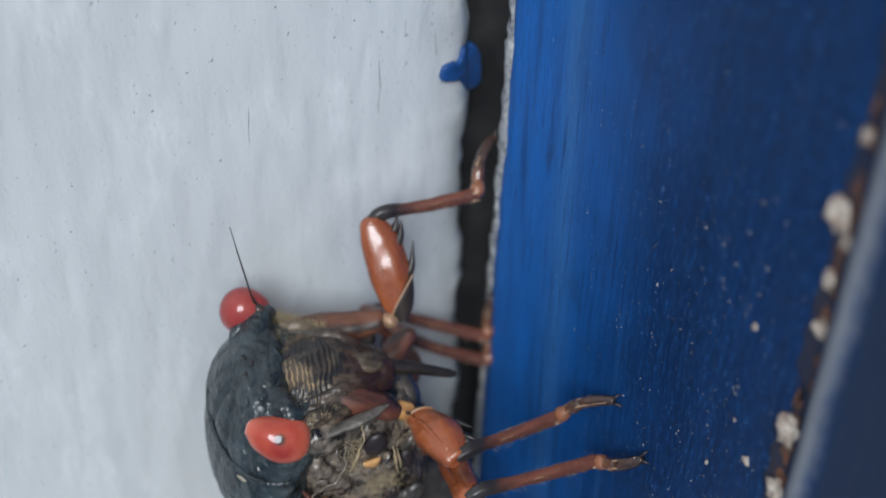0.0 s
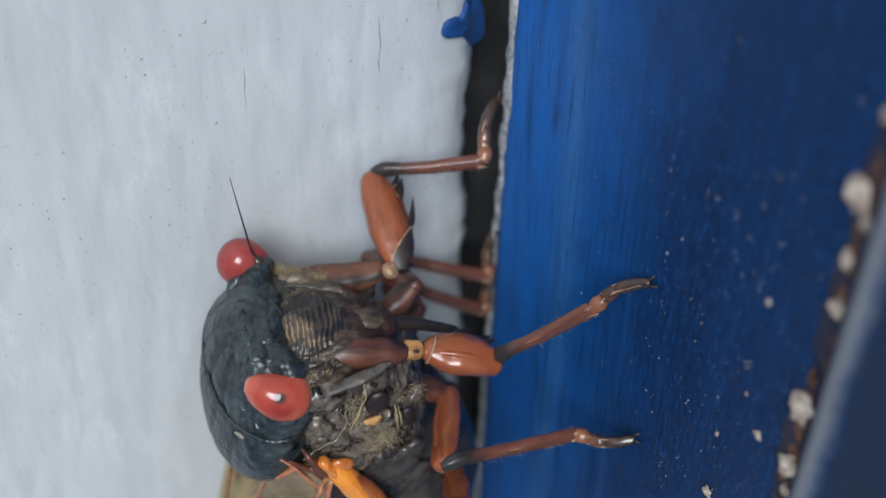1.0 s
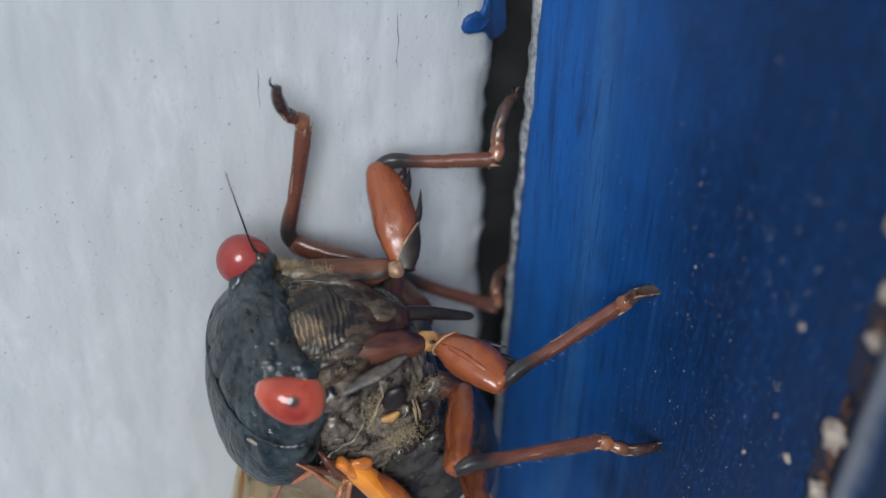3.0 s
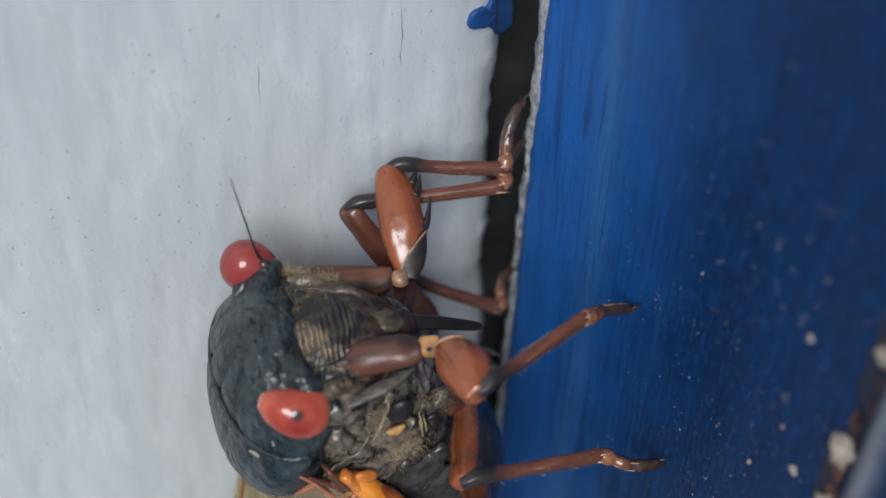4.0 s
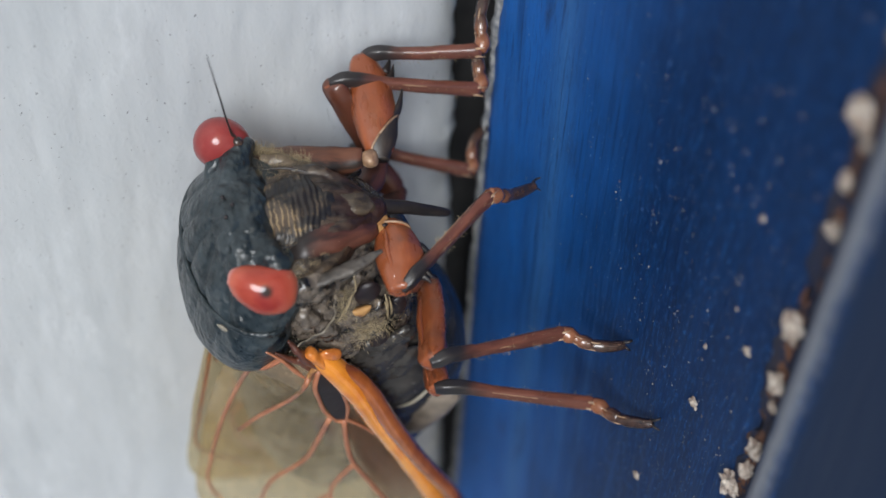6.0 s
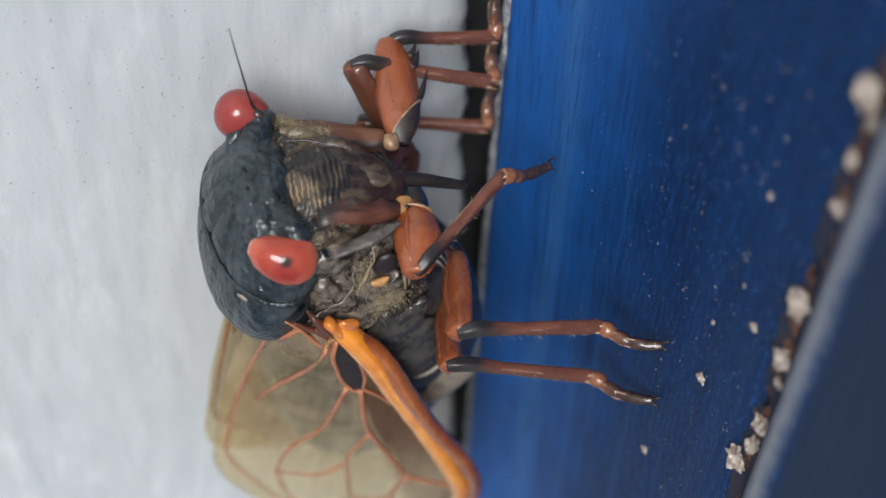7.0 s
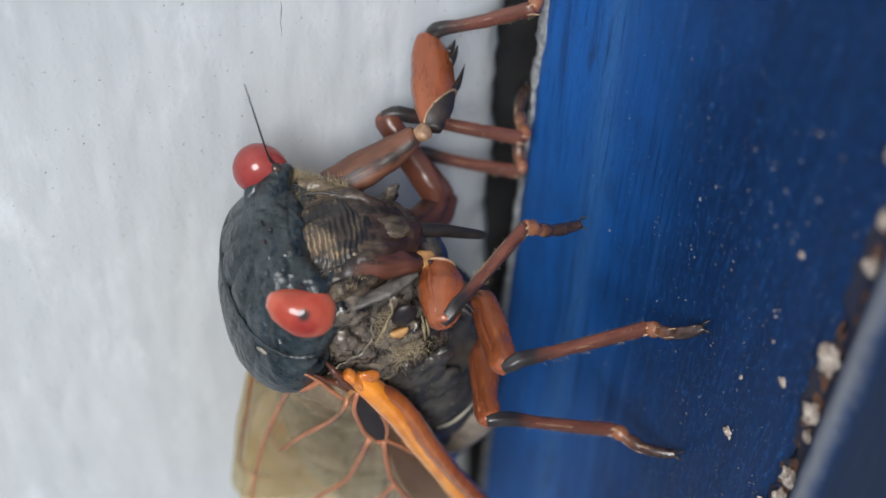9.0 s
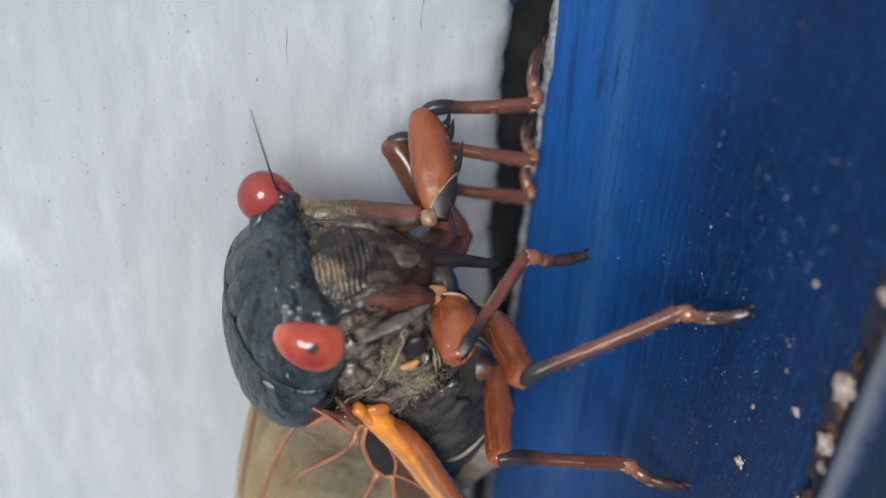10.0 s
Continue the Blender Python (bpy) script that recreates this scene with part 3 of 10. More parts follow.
def dirt(parent):
    """Brown dirt caught in the groove in patches."""
    rnd = random.Random(5)
    bm = bmesh.new()
    for k in range(70):
        x = rnd.uniform(-30, 34)
        d = rnd.choice([-0.9, 0.4, 1.3, 4.2, 5.7, 8.7, 13.8, 15.8, 18.6]) + rnd.gauss(0, 0.7) if rnd.random() < 0.6 else x
        blob((d, -24.1 + rnd.gauss(0, 0.28), -0.12), (rnd.uniform(0.15, 0.6), rnd.uniform(0.1, 0.3), rnd.uniform(0.03, 0.1)), (0, 0, rnd.uniform(-20, 20)), 8, 5,
             lambda q: 1.0 + 0.5 * noise.noise(q * 2 + V(d, 0, 0)), bm)
    tagged(part("groove_dirt", bm, RUST, parent, "rust-brown dirt in the groove"), kind="stuff")


def rust_halo(parent, spots):
    """Rusty dirt lying round the larger crumbs."""
    rnd = random.Random(21)
    bm = bmesh.new()
    for x, y, s in spots:
        for k in range(int(9 + 6 * s)):
            a, d = rnd.uniform(0, 6.28), s * rnd.uniform(0.12, 0.42)
            r = rnd.uniform(0.04, 0.13)
            blob((x + d * math.cos(a), max(y + 0.7 * d * math.sin(a), -24.5), -0.10), (r * 1.4, r, 0.05), (0, 0, rnd.uniform(0, 180)), 8, 5, None, bm)
    tagged(part("rust_specks", bm, RUST, parent, "rust-brown dirt round the crumbs"), kind="stuff")


def grit(parent):
    """Fine pale specks strewn over the ledge."""
    rnd = random.Random(9)
    bm = bmesh.new()
    for k in range(620):
        x = rnd.choice([-9, -3, 1, 4, 9, 14]) + rnd.gauss(0, 2.5)
        y = -23.5 + abs(rnd.gauss(0, 8.0))
        if y > -4:
            continue
        s = rnd.choice([0.008, 0.010, 0.012, 0.014, 0.018, 0.022, 0.034])
        blob((x, y, 0.01), (s * rnd.uniform(1, 1.8), s, s * 0.6), (0, 0, rnd.uniform(0, 180)), 6, 4, None, bm)
    tagged(part("grit", bm, FLAKE, parent, "fine pale specks of dust on the blue paint"), kind="stuff")


def groove_film(parent):
    """Dark grime lying in the groove, with a ragged edge."""
    rings = []
    for i in range(240):
        x = -60 + 0.5 * i
        a = -23.35 + 0.6 * noise.noise(V(x * 0.25, 4, 1)) + 0.5 * noise.noise(V(x * 0.9, 4, 1)) - 0.25
        rings.append([V(x, a, -0.08), V(x, a - 0.1, 0.012), V(x, -23.9, -0.10), V(x, -24.3, -0.10), V(x, -24.55, 0.03), V(x, -24.7, 0.2), V(x, -24.8, 0.1), V(x, -24.3, -0.3)])
    part("groove_grime", rings_into(bmesh.new(), rings), GRIME, parent, "dark brown grime in the groove")


def ground():
    """Pale ground well below the ledge, out of view, added to bounce light up."""
    bm = bmesh.new()
    rings_into(bm, [[V(-6e5, -6e5, -900), V(-6e5, 6e5, -900)], [V(6e5, -6e5, -900), V(6e5, 6e5, -900)]], False)
    return tagged(part("ground", bm, BOUNCE_PALE, smooth=False), "unseen pale ground added far below the ledge to bounce light", "ground", kind="structure")


ground()
cracks(board())
backing()
the_ledge = ledge()
chipped_edge(the_ledge)
groove_film(the_ledge)
splash()
CRUMBS = [(18.5, -23.8, 1.9), (17.6, -24.3, 1.0), (15.8, -24.0, 1.1), (13.8, -24.2, 1.3), (8.7, -24.1, 2.1), (5.7, -24.2, 1.7), (4.2, -24.3, 0.9), (1.4, -24.3, 1.6), (-0.2, -24.2, 1.5),
                             (-1.9, -23.7, 2.0), (21.5, -24.0, 1.0), (-5.5, -24.1, 1.5), (5.2, -22.3, 0.72), (11.3, -21.2, 0.6), (6.4, -21.2, 0.35), (2.9, -20.2, 0.45), (-0.5, -20.5, 0.85), (-9.5, -18.2, 0.8)]
for k, (x, y, s) in enumerate(CRUMBS):
    crumb(x, y, s, 11 + k)
rust_halo(the_ledge, [q for q in CRUMBS if q[2] > 0.88 and q[1] < -23])
dirt(the_ledge)
grit(the_ledge)


# ---- the cicada: x ahead, y to its left, z up, the middle between its eyes at nought ----
cicada = tagged(new("cicada"), "red-eyed black cicada with orange legs walking on the blue ledge", "cicada")


def boxy(k, lumps=0.0, scale=3.0):
    """A rounded box on the unit ball, with lumps."""
    def shape(q):
        f = 1.0 + lumps * noise.noise(q * scale) + 0.5 * lumps * noise.noise(q * scale * 2.7)
        return Vector([f * math.copysign(abs(c) ** k, c) for c in q])
    return shape


def dome(outline, height, frame_of, rows=14, back=0.5):
    """A low dome over a closed outline (right, down); frame_of turns right, down and out into a place."""
    rim = [(float(q[0]), float(q[1])) for q in spline(list(outline) + [outline[0]], 4)][:-1]
    rings = [[frame_of(0.55 * x, 0.55 * y, -back) for x, y in rim]]
    for k in range(rows + 1):
        f = 0.5 * math.pi * k / (rows + 0.3)
        rings.append([frame_of(x * math.cos(f) ** 0.9, y * math.cos(f) ** 0.9, height * math.sin(f)) for x, y in rim])
    return rings_into(bmesh.new(), rings)


def head():
    def capsule(q):
        f = 1.0 + 0.028 * noise.noise(q * 2.4) + 0.014 * noise.noise(q * 6) + 0.006 * noise.noise(q * 15)
        if q.x > -0.3:
            wob = 0.05 * noise.noise(q * 5 + Vector((3, 1, 2)))
            f -= 0.035 * math.exp(-((q.y + wob) / 0.03) ** 2) * max(0, q.z + 0.4)
            f -= 0.045 * math.exp(-((abs(q.y) - 0.36 - 0.25 * q.z + wob) / 0.04) ** 2)
            f -= 0.040 * math.exp(-((q.z + 0.30 + 0.4 * abs(q.y) + wob) / 0.04) ** 2)
        return Vector((f * math.copysign(abs(q.x) ** 0.8, q.x), f * math.copysign(abs(q.y) ** 0.72, q.y), f * math.copysign(abs(q.z) ** 0.8, q.z)))
    skull = blob((-0.6, 0, -0.12), (1.26, 3.15, 1.30), (0, -6, 0), 150, 100, capsule)
    for s in (-1, 1):
        k = 1.0 if s > 0 else 0.84
        d = 0.34 if s > 0 else -0.12
        tube_into(skull, [(-0.35, 1.2 * s * k, -0.35 + d, 0.7), (-0.08, 2.1 * s * k, -0.42 + d, 0.76), (0.08, 2.7 * s * k, -0.60 + d, 0.74), (0.24, 3.15 * s * k, -0.92 + d, 0.56), (0.12, 3.5 * s * k, -1.4 + d, 0.25)], 24, 6, 0.95)
        blob((0.30, 1.75 * s, 0.15), (0.40, 0.85, 0.5), (0, 0, 0), 24, 16, None, skull)
    tube_into(skull, [(-1.2, 1.5, 0.45, 0.55), (-0.75, 2.25, 0.50, 0.62), (-0.25, 2.72, 0.48, 0.56), (0.15, 3.02, 0.12, 0.48), (0.32, 3.2, -0.3, 0.32)], 24, 6)
    h = part("head", ruffle(ruffle(fuse(skull, 0.055, 4), 0.06, 1.6, 1), 0.022, 4.5, 2), CHITIN, cicada, "slate-black head with fine grooves and pits")
    h.matrix_basis = pose(0, 0, 0, -8, 0, 0)
    level = h.matrix_basis.inverted()
    for s in (-1, 1):
        if s < 0:
            out = Vector((0.74, -0.64, 0.20)).normalized()
            right = (Vector((0, 0, -1)) + out * out.z).normalized()
            down = out.cross(right)
            if down.y > 0:
                down = -down
            line = [(-1.36, -0.55), (-1.14, -0.96), (-0.7, -1.10), (0, -1.0), (0.7, -0.86), (1.14, -0.6), (1.36, -0.1), (1.30, 0.36), (1.07, 0.84), (0.6, 1.12), (0, 1.1), (-0.48, 0.9), (-0.9, 0.5), (-1.22, 0.02)]
            mesh = dome(line, 1.0, lambda x, y, z: right * x + down * y + out * z)
            place = (-0.55, -3.3, 0.02)
        else:
            def egg(q):
                return Vector((q.x * (1 + 0.10 * q.z), q.y * (1 + 0.12 * q.z), q.z))
            mesh = blob((0, 0, 0), (1.12, 1.02, 1.20), (-14, 16, 0), 48, 32, egg)
            place = (0.16, 3.62, -0.34)
        eye = part("eye", mesh, EYE_NEAR if s < 0 else EYE, h, "glossy red compound eye, dark reflection and pupil painted as a spot" if s < 0 else "domed red compound eye")
        eye.matrix_basis = level @ Matrix.Translation(Vector(place) * MM)
        if s < 0:
            flap = part("neck_flap", ruffle(tube([(-0.85, 3.55 * s, -1.6, 0.12), (-0.7, 3.55 * s, -2.2, 0.34), (-0.5, 3.5 * s, -3.2, 0.40), (-0.35, 3.35 * s, -4.2, 0.30), (-0.2, 3.2 * s, -4.95, 0.10)], 18, 7, 0.5, (1, 0.4, 0)), 0.05, 1.8, 3), FLAP, h, "grey scaly flap below the eye")
            flap.matrix_basis = level
            part("flap_rim", tube([(-1.15, 3.62 * s, -1.9, 0.03), (-1.05, 3.66 * s, -2.7, 0.05), (-0.85, 3.6 * s, -3.6, 0.045), (-0.5, 3.4 * s, -4.5, 0.03)], 7, 5), SHANK, flap, "dark edge of the flap")
        part("neck_skin", ruffle(ruffle(tube([(-1.4, 2.9 * s, -0.9, 0.5), (-1.2, 3.0 * s, -1.7, 0.8), (-1.3, 2.8 * s, -2.8, 0.8), (-1.5, 2.4 * s, -4.0, 0.5)], 24, 7), 0.16, 1.5, 9), 0.05, 4, 2), PLEURA, h, "dark wrinkled skin below the eye")
        part("cheek_groove", tube([(0.18, 2.0 * s, -1.25, 0.03), (0.22, 1.9 * s, -2.2, 0.06), (0.22, 1.45 * s, -3.2, 0.06), (0.1, 0.8 * s, -3.95, 0.03)], 7, 6), SHANK, h, "dark seam beside the face plate")
    for y, z in ((0, 0.30), (0.5, 0.62), (-0.5, 0.62)):
        part("ocellus", blob((0.74 - 0.2 * abs(y), y, z), (0.08, 0.09, 0.09), (0, 0, 0), 14, 10), CELL, h, "tiny dark simple eye")
    rings = []
    for u, w, c, d in (map(float, q) for q in spline([(-0.5, 2.9, -1.1, 1.15), (-1.2, 3.3, -1.15, 1.25), (-1.8, 3.45, -1.2, 1.4), (-3.1, 3.0, -1.1, 1.55), (-4.3, 2.0, -1.05, 1.35), (-5.2, 1.15, -1.1, 1.0), (-6.0, 0.55, -1.2, 0.65)], 7)):
        rings.append([V(c + d * math.copysign(abs(math.cos(k * math.pi / 24)) ** 0.9, math.cos(k * math.pi / 24)), w * math.sin(k * math.pi / 24), u) for k in range(48)])
    snout = rings_into(bmesh.new(), rings)
    for s in (-1, 1):
        tube_into(snout, [(-0.35, 2.95 * s, -1.25, 0.30), (-0.45, 2.75 * s, -2.0, 0.50), (-0.55, 2.15 * s, -3.0, 0.50), (-0.75, 1.45 * s, -4.1, 0.40), (-1.0, 0.8 * s, -5.2, 0.2)], 20, 6, 0.75)
        tube_into(snout, [(0.05, 1.95 * s, -2.4, 0.2), (0.0, 1.65 * s, -3.3, 0.42), (-0.15, 1.15 * s, -4.3, 0.38), (-0.5, 0.55 * s, -5.3, 0.2)], 16, 6, 0.8)
    blob((-0.55, 0, -5.2), (0.55, 0.66, 1.05), (0, 20, 0), 26, 18, None, snout)
    blob((-0.1, 0.0, -4.2), (0.45, 0.55, 0.6), (0, 14, 0), 24, 18, None, snout)
    part("muzzle", ruffle(ruffle(fuse(snout, 0.06, 4), 0.07, 1.5, 2), 0.03, 4.0, 3), CHEEK, h, "tan and brown tapering face")

    def ribbed(q):
        ridge = math.sin(q.z * 54 + 1.6 * noise.noise(q * 2.5)) * (0.030 + 0.026 * noise.noise(q * 3.1)) * (1 - min(1, abs(q.z)) ** 3) * (0.35 + 0.65 * min(1, abs(q.y + 0.1) * 1.7))
        f = 1.0 + ridge * max(0, q.x) * smooth_step(q.z, -0.65, -0.1) + 0.02 * noise.noise(q * 5)
        low = max(0.0, -q.z)
        return Vector((q.x * f * (1 - 0.12 * low), q.y * f * (1 - 0.55 * low ** 1.5), q.z * f))
    part("clypeus", ruffle(blob((-0.46, -0.15, -2.55), (1.12, 2.02, 2.22), (0, 2, 0), 80, 170, ribbed), 0.15, 1.3, 5), STRIPED, h, "bulging black face plate with tan cross ridges")
    part("lip_plate", ruffle(blob((-0.12, -0.10, -4.75), (0.40, 0.62, 0.78), (0, 16, 0), 40, 28, boxy(0.85, 0.1)), 0.16, 1.9, 4), BRONZE, h, "bronze-grey lip plate below the ribs")
    part("rostrum", tube([(-0.7, 0.05, -5.6, 0.36), (-1.0, 0.1, -6.8, 0.30), (-1.4, 0.1, -7.8, 0.26), (-1.8, 0.1, -8.8, 0.19), (-1.92, 0.1, -9.05, 0.06)], 10), SHANK, h, "black beak tucked under the face")
    socket = part("antenna_socket", ruffle(blob((0.82, 3.0, -0.82), (0.20, 0.22, 0.24), (0, 0, 0), 18, 12), 0.05, 3, 1), FACE, h, "brown socket of the antenna")
    socket.matrix_basis = level
    part("antenna", tube([(0.75, 3.05, -0.85, 0.12), (1.0, 3.15, -0.72, 0.09), (1.5, 3.2, -0.55, 0.045), (3.2, 3.45, -0.25, 0.036), (5.3, 3.9, 0.1, 0.016)], 8), SHANK, socket, "thin black bristle antenna")
    return h


def thorax():
    def grooved(q, a):
        g = 0.0
        if q.z > -0.5:
            for y0, slope in ((0.0, 0.0), (1.2, 0.35), (2.5, 0.55)):
                for s in (-1, 1):
                    d = q.y - s * (y0 + slope * (-1.2 - q.x))
                    g += 0.11 * math.exp(-(d / 0.13) ** 2)
        return q + V(0, 0, -g) + 0.05 * noise.noise_vector(q * 1.1) + 0.010 * noise.noise_vector(q * 3.0)
    p = part("pronotum", shell([(0.0, 2.75, 1.05, -2.4), (-0.5, 3.25, 1.45, -2.7), (-1.3, 3.85, 1.85, -2.9), (-2.2, 4.2, 2.12, -2.6), (-2.75, 4.25, 2.15, -2.2), (-3.0, 4.1, 2.0, -1.8)], 160, 14, 2.15, grooved),
             CHITIN, cicada, "black shield behind the head with oblique grooves")
    part("collar", tube([(-2.75 + 0.25 * math.cos(2 * a), 4.28 * math.cos(a), 0.0 + 2.2 * math.sin(a), 0.13) for a in [math.radians(-15 + 7.5 * k) for k in range(29)]], 8, 2), CHITIN, p, "raised black rim")
    part("rim_patch", ruffle(blob((-2.85, -3.2, 1.72), (0.14, 0.28, 0.08), (35, 0, 0), 16, 10), 0.05, 3, 1), PALE, p, "small pale olive patch on the rim")

    def humped(q, a):
        g = 0.0
        if q.z > 0:
            for y0 in (0.9, 2.6):
                for s in (-1, 1):
                    g += 0.09 * math.exp(-((q.y - s * (y0 + 0.14 * (q.x + 5))) / 0.13) ** 2)
        return q + V(0, 0, -g) + 0.05 * noise.noise_vector(q * 0.9) + 0.010 * noise.noise_vector(q * 3.0)
    m = part("mesonotum", shell([(-2.7, 3.99, 1.86, -1.5), (-3.5, 4.2, 2.23, -1.8), (-4.68, 4.21, 2.44, -2.1), (-6.04, 3.84, 2.43, -2.28), (-7.6, 2.84, 2.06, -2.08), (-8.96, 1.66, 1.48, -1.4), (-9.84, 0.64, 1.04, -0.6)], 160, 14, 2.15, humped),
             CHITIN, cicada, "domed black back plate")
    flank = shell([(-0.9, 2.1, -1.6, -5.2), (-1.7, 3.3, -0.6, -6.2), (-3.0, 3.85, 0.0, -7.0), (-5.0, 4.05, 0.4, -7.6), (-7.0, 4.0, 0.5, -7.9), (-9.0, 3.9, 0.5, -8.0), (-10.8, 3.6, 0.2, -7.8)], 110, 12, 2.4)
    for s in (-1, 1):
        for x, y, z, r, flat, tilt in ((-1.5, 3.6, -1.75, 0.7, 0.7, 10), (-2.7, 3.95, -1.7, 0.75, 0.55, -40), (-3.9, 4.1, -2.6, 0.85, 0.6, -30), (-2.0, 3.9, -2.9, 0.7, 0.5, 20),
                                       (-4.3, 4.0, -4.0, 1.25, 0.85, 15), (-3.1, 4.0, -4.7, 0.55, 0.7, 0), (-2.6, 3.7, -5.9, 0.8, 0.5, 20), (-5.6, 4.05, -3.4, 0.9, 0.5, -35)):
            blob((x, s * y, z), (r, 0.34, r * flat), (0, tilt, 0), 26, 18, boxy(0.85, 0.12), flank)
    for v in flank.verts:
        if v.co.y > 0:
            v.co.y *= 0.72
    side = part("thorax_side", ruffle(ruffle(ruffle(fuse(flank, 0.085, 3), 0.12, 0.9, 4), 0.07, 2.4, 2), 0.03, 5.0, 6), PLEURA, cicada, "grey-brown lumpy side of the thorax with gold fuzz")
    waist = blob((-7.4, -4.0, -5.0), (1.7, 0.36, 1.35), (0, 25, 0), 40, 26, boxy(0.85, 0.06))
    for x, z, r, tilt in ((-6.2, -6.0, 0.9, 40), (-8.6, -6.3, 1.3, 35), (-9.6, -5.2, 1.2, 10)):
        blob((x, -4.0, z), (r, 0.32, r * 0.6), (0, tilt, 0), 26, 18, boxy(0.85, 0.08), waist)
    part("waist_plate", ruffle(ruffle(fuse(waist, 0.08, 4), 0.10, 1.1, 3), 0.03, 4.0, 1), ABDO, side, "smooth blackish plate at the waist")
    # raised black blobs paint the shade between plates; nothing is hollowed out
    for x, y, z, r, flat, tilt in ((-5.55, -4.12, -4.95, 0.62, 0.7, 30), (-3.4, -4.0, -5.6, 0.7, 0.6, 0)):
        part("side_shade_blob", ruffle(blob((x, y, z), (r, 0.22, r * flat), (0, tilt, 0), 30, 18), 0.10, 1.6, x), CELL, side, "black blob painting the shade between the plates")
    part("breast_plate", ruffle(blob((-3.9, -0.4, -6.4), (2.0, 1.7, 1.0), (0, 8, 0), 36, 24), 0.15, 1.0, 6), ABDO, side, "dark underside between the legs")
    part("side_ridge", ruffle(tube([(-4.15, -4.42, -0.75, 0.02), (-3.75, -4.46, -1.1, 0.04), (-3.4, -4.46, -1.5, 0.03), (-3.15, -4.48, -1.95, 0.045), (-2.9, -4.46, -2.3, 0.05), (-2.3, -4.4, -2.55, 0.035), (-1.6, -4.34, -2.65, 0.04), (-0.95, -4.25, -2.68, 0.02)], 8, 7), 0.13, 2.2, 1), SEAM, side, "pale curved seam")
    part("side_ridge", ruffle(tube([(-4.0, -4.42, -0.95, 0.03), (-3.6, -4.46, -1.35, 0.05), (-3.25, -4.5, -1.8, 0.04), (-3.0, -4.45, -2.2, 0.03)], 8, 7), 0.05, 2.6, 5), SHANK, side, "dark line along the seam")
    part("side_ridge", ruffle(tube([(0.1, -4.18, -3.43, 0.02), (-0.6, -4.26, -3.5, 0.03), (-1.26, -4.3, -3.35, 0.035), (-2.0, -4.34, -3.15, 0.04), (-2.75, -4.36, -2.8, 0.02)], 8, 6), 0.12, 2.4, 2), HAIR, side, "gold seam")
    # black blob in place of a dark recess above the amber plate
    part("side_black_blob", ruffle(blob((-1.67, -4.05, -4.1), (0.72, 0.26, 0.55), (0, 10, 0), 30, 18), 0.06, 2, 1), CELL, side, "glossy black blob standing in for a hollow")
    rim = [(-0.42, -0.14), (-0.1, -0.18), (0.2, -0.2), (0.44, -0.2), (0.36, 0.06), (0.12, 0.24), (-0.14, 0.24), (-0.36, 0.06)]
    part("amber_plate", dome(rim, 0.12, lambda x, y, z: Vector((-2.62 - 0.95 * y, -4.30 - z - 0.25 * y, -3.86 - 0.98 * x)), 5, 0.2), AMBER, side, "small amber yellow half-moon plate")
    for x, z in ((-2.6, -5.0), (-2.9, -5.2), (-3.2, -5.05)):
        part("gold_bristle", tube([(x - 0.9, -4.1, z - 0.15, 0.05), (x, -4.25, z, 0.06), (x + 0.7, -4.2, z + 0.15, 0.02)], 6, 4), HAIR, side, "stiff gold bristle")

    def fuzz(name, seed, count, longest, spot):
        r = random.Random(seed)
        bm = bmesh.new()
        for _ in range(count):
            q, d = spot(r)
            d = (d + V(r.gauss(0, 0.4), r.gauss(0, 0.4), r.gauss(0, 0.4))).normalized()
            k = r.uniform(0.3, 1.0) * longest
            bend = V(r.gauss(0, 0.12), r.gauss(0, 0.12), -0.15 * k)
            tube_into(bm, [(*q, 0.009), (*(q + d * k * 0.5), 0.007), (*(q + d * k + bend), 0.003)], 3, 1)
        tagged(part(name, bm, HAIR, side, "fine gold fuzz"), kind="stuff")

    fuzz("side_fuzz", 1, 650, 0.18, lambda r: (V(r.gauss(-4.1, 0.6), -4.38, r.gauss(-4.35, 0.5)), V(0.5, -0.8, -0.3)))
    fuzz("seam_fuzz", 11, 260, 0.30, lambda r: (V(r.uniform(-3.0, -0.6), -4.3, r.gauss(-2.95, 0.2)), V(0.6, -0.6, -0.4)))
    fuzz("face_fuzz", 2, 700, 0.16, lambda r: (V(r.uniform(-0.4, 0.2), r.choice((-1, 1)) * r.uniform(1.3, 2.4), r.uniform(-3.6, -1.0)), V(0.8, 0.2, -0.3)))

    tilt = pose(0, 0, 0, -8, 0, 0)

    def cheek_edge(r):
        k = r.random() ** 1.5
        return tilt @ V(r.uniform(-1.1, 0.0), r.choice((-1, 1, 1)) * (3.45 - 1.2 * k + r.gauss(0, 0.12)), -1.1 - 2.2 * k)
    fuzz("cheek_fuzz", 8, 1900, 0.34, lambda r: (cheek_edge(r), V(0.6, 0.5, -0.2)))
    fuzz("hip_fuzz", 6, 60, 0.6, lambda r: (V(r.uniform(-3.2, -1.6), -3.6, r.uniform(-6.4, -5.2)), V(0.3, -0.5, -0.8)))
    return side


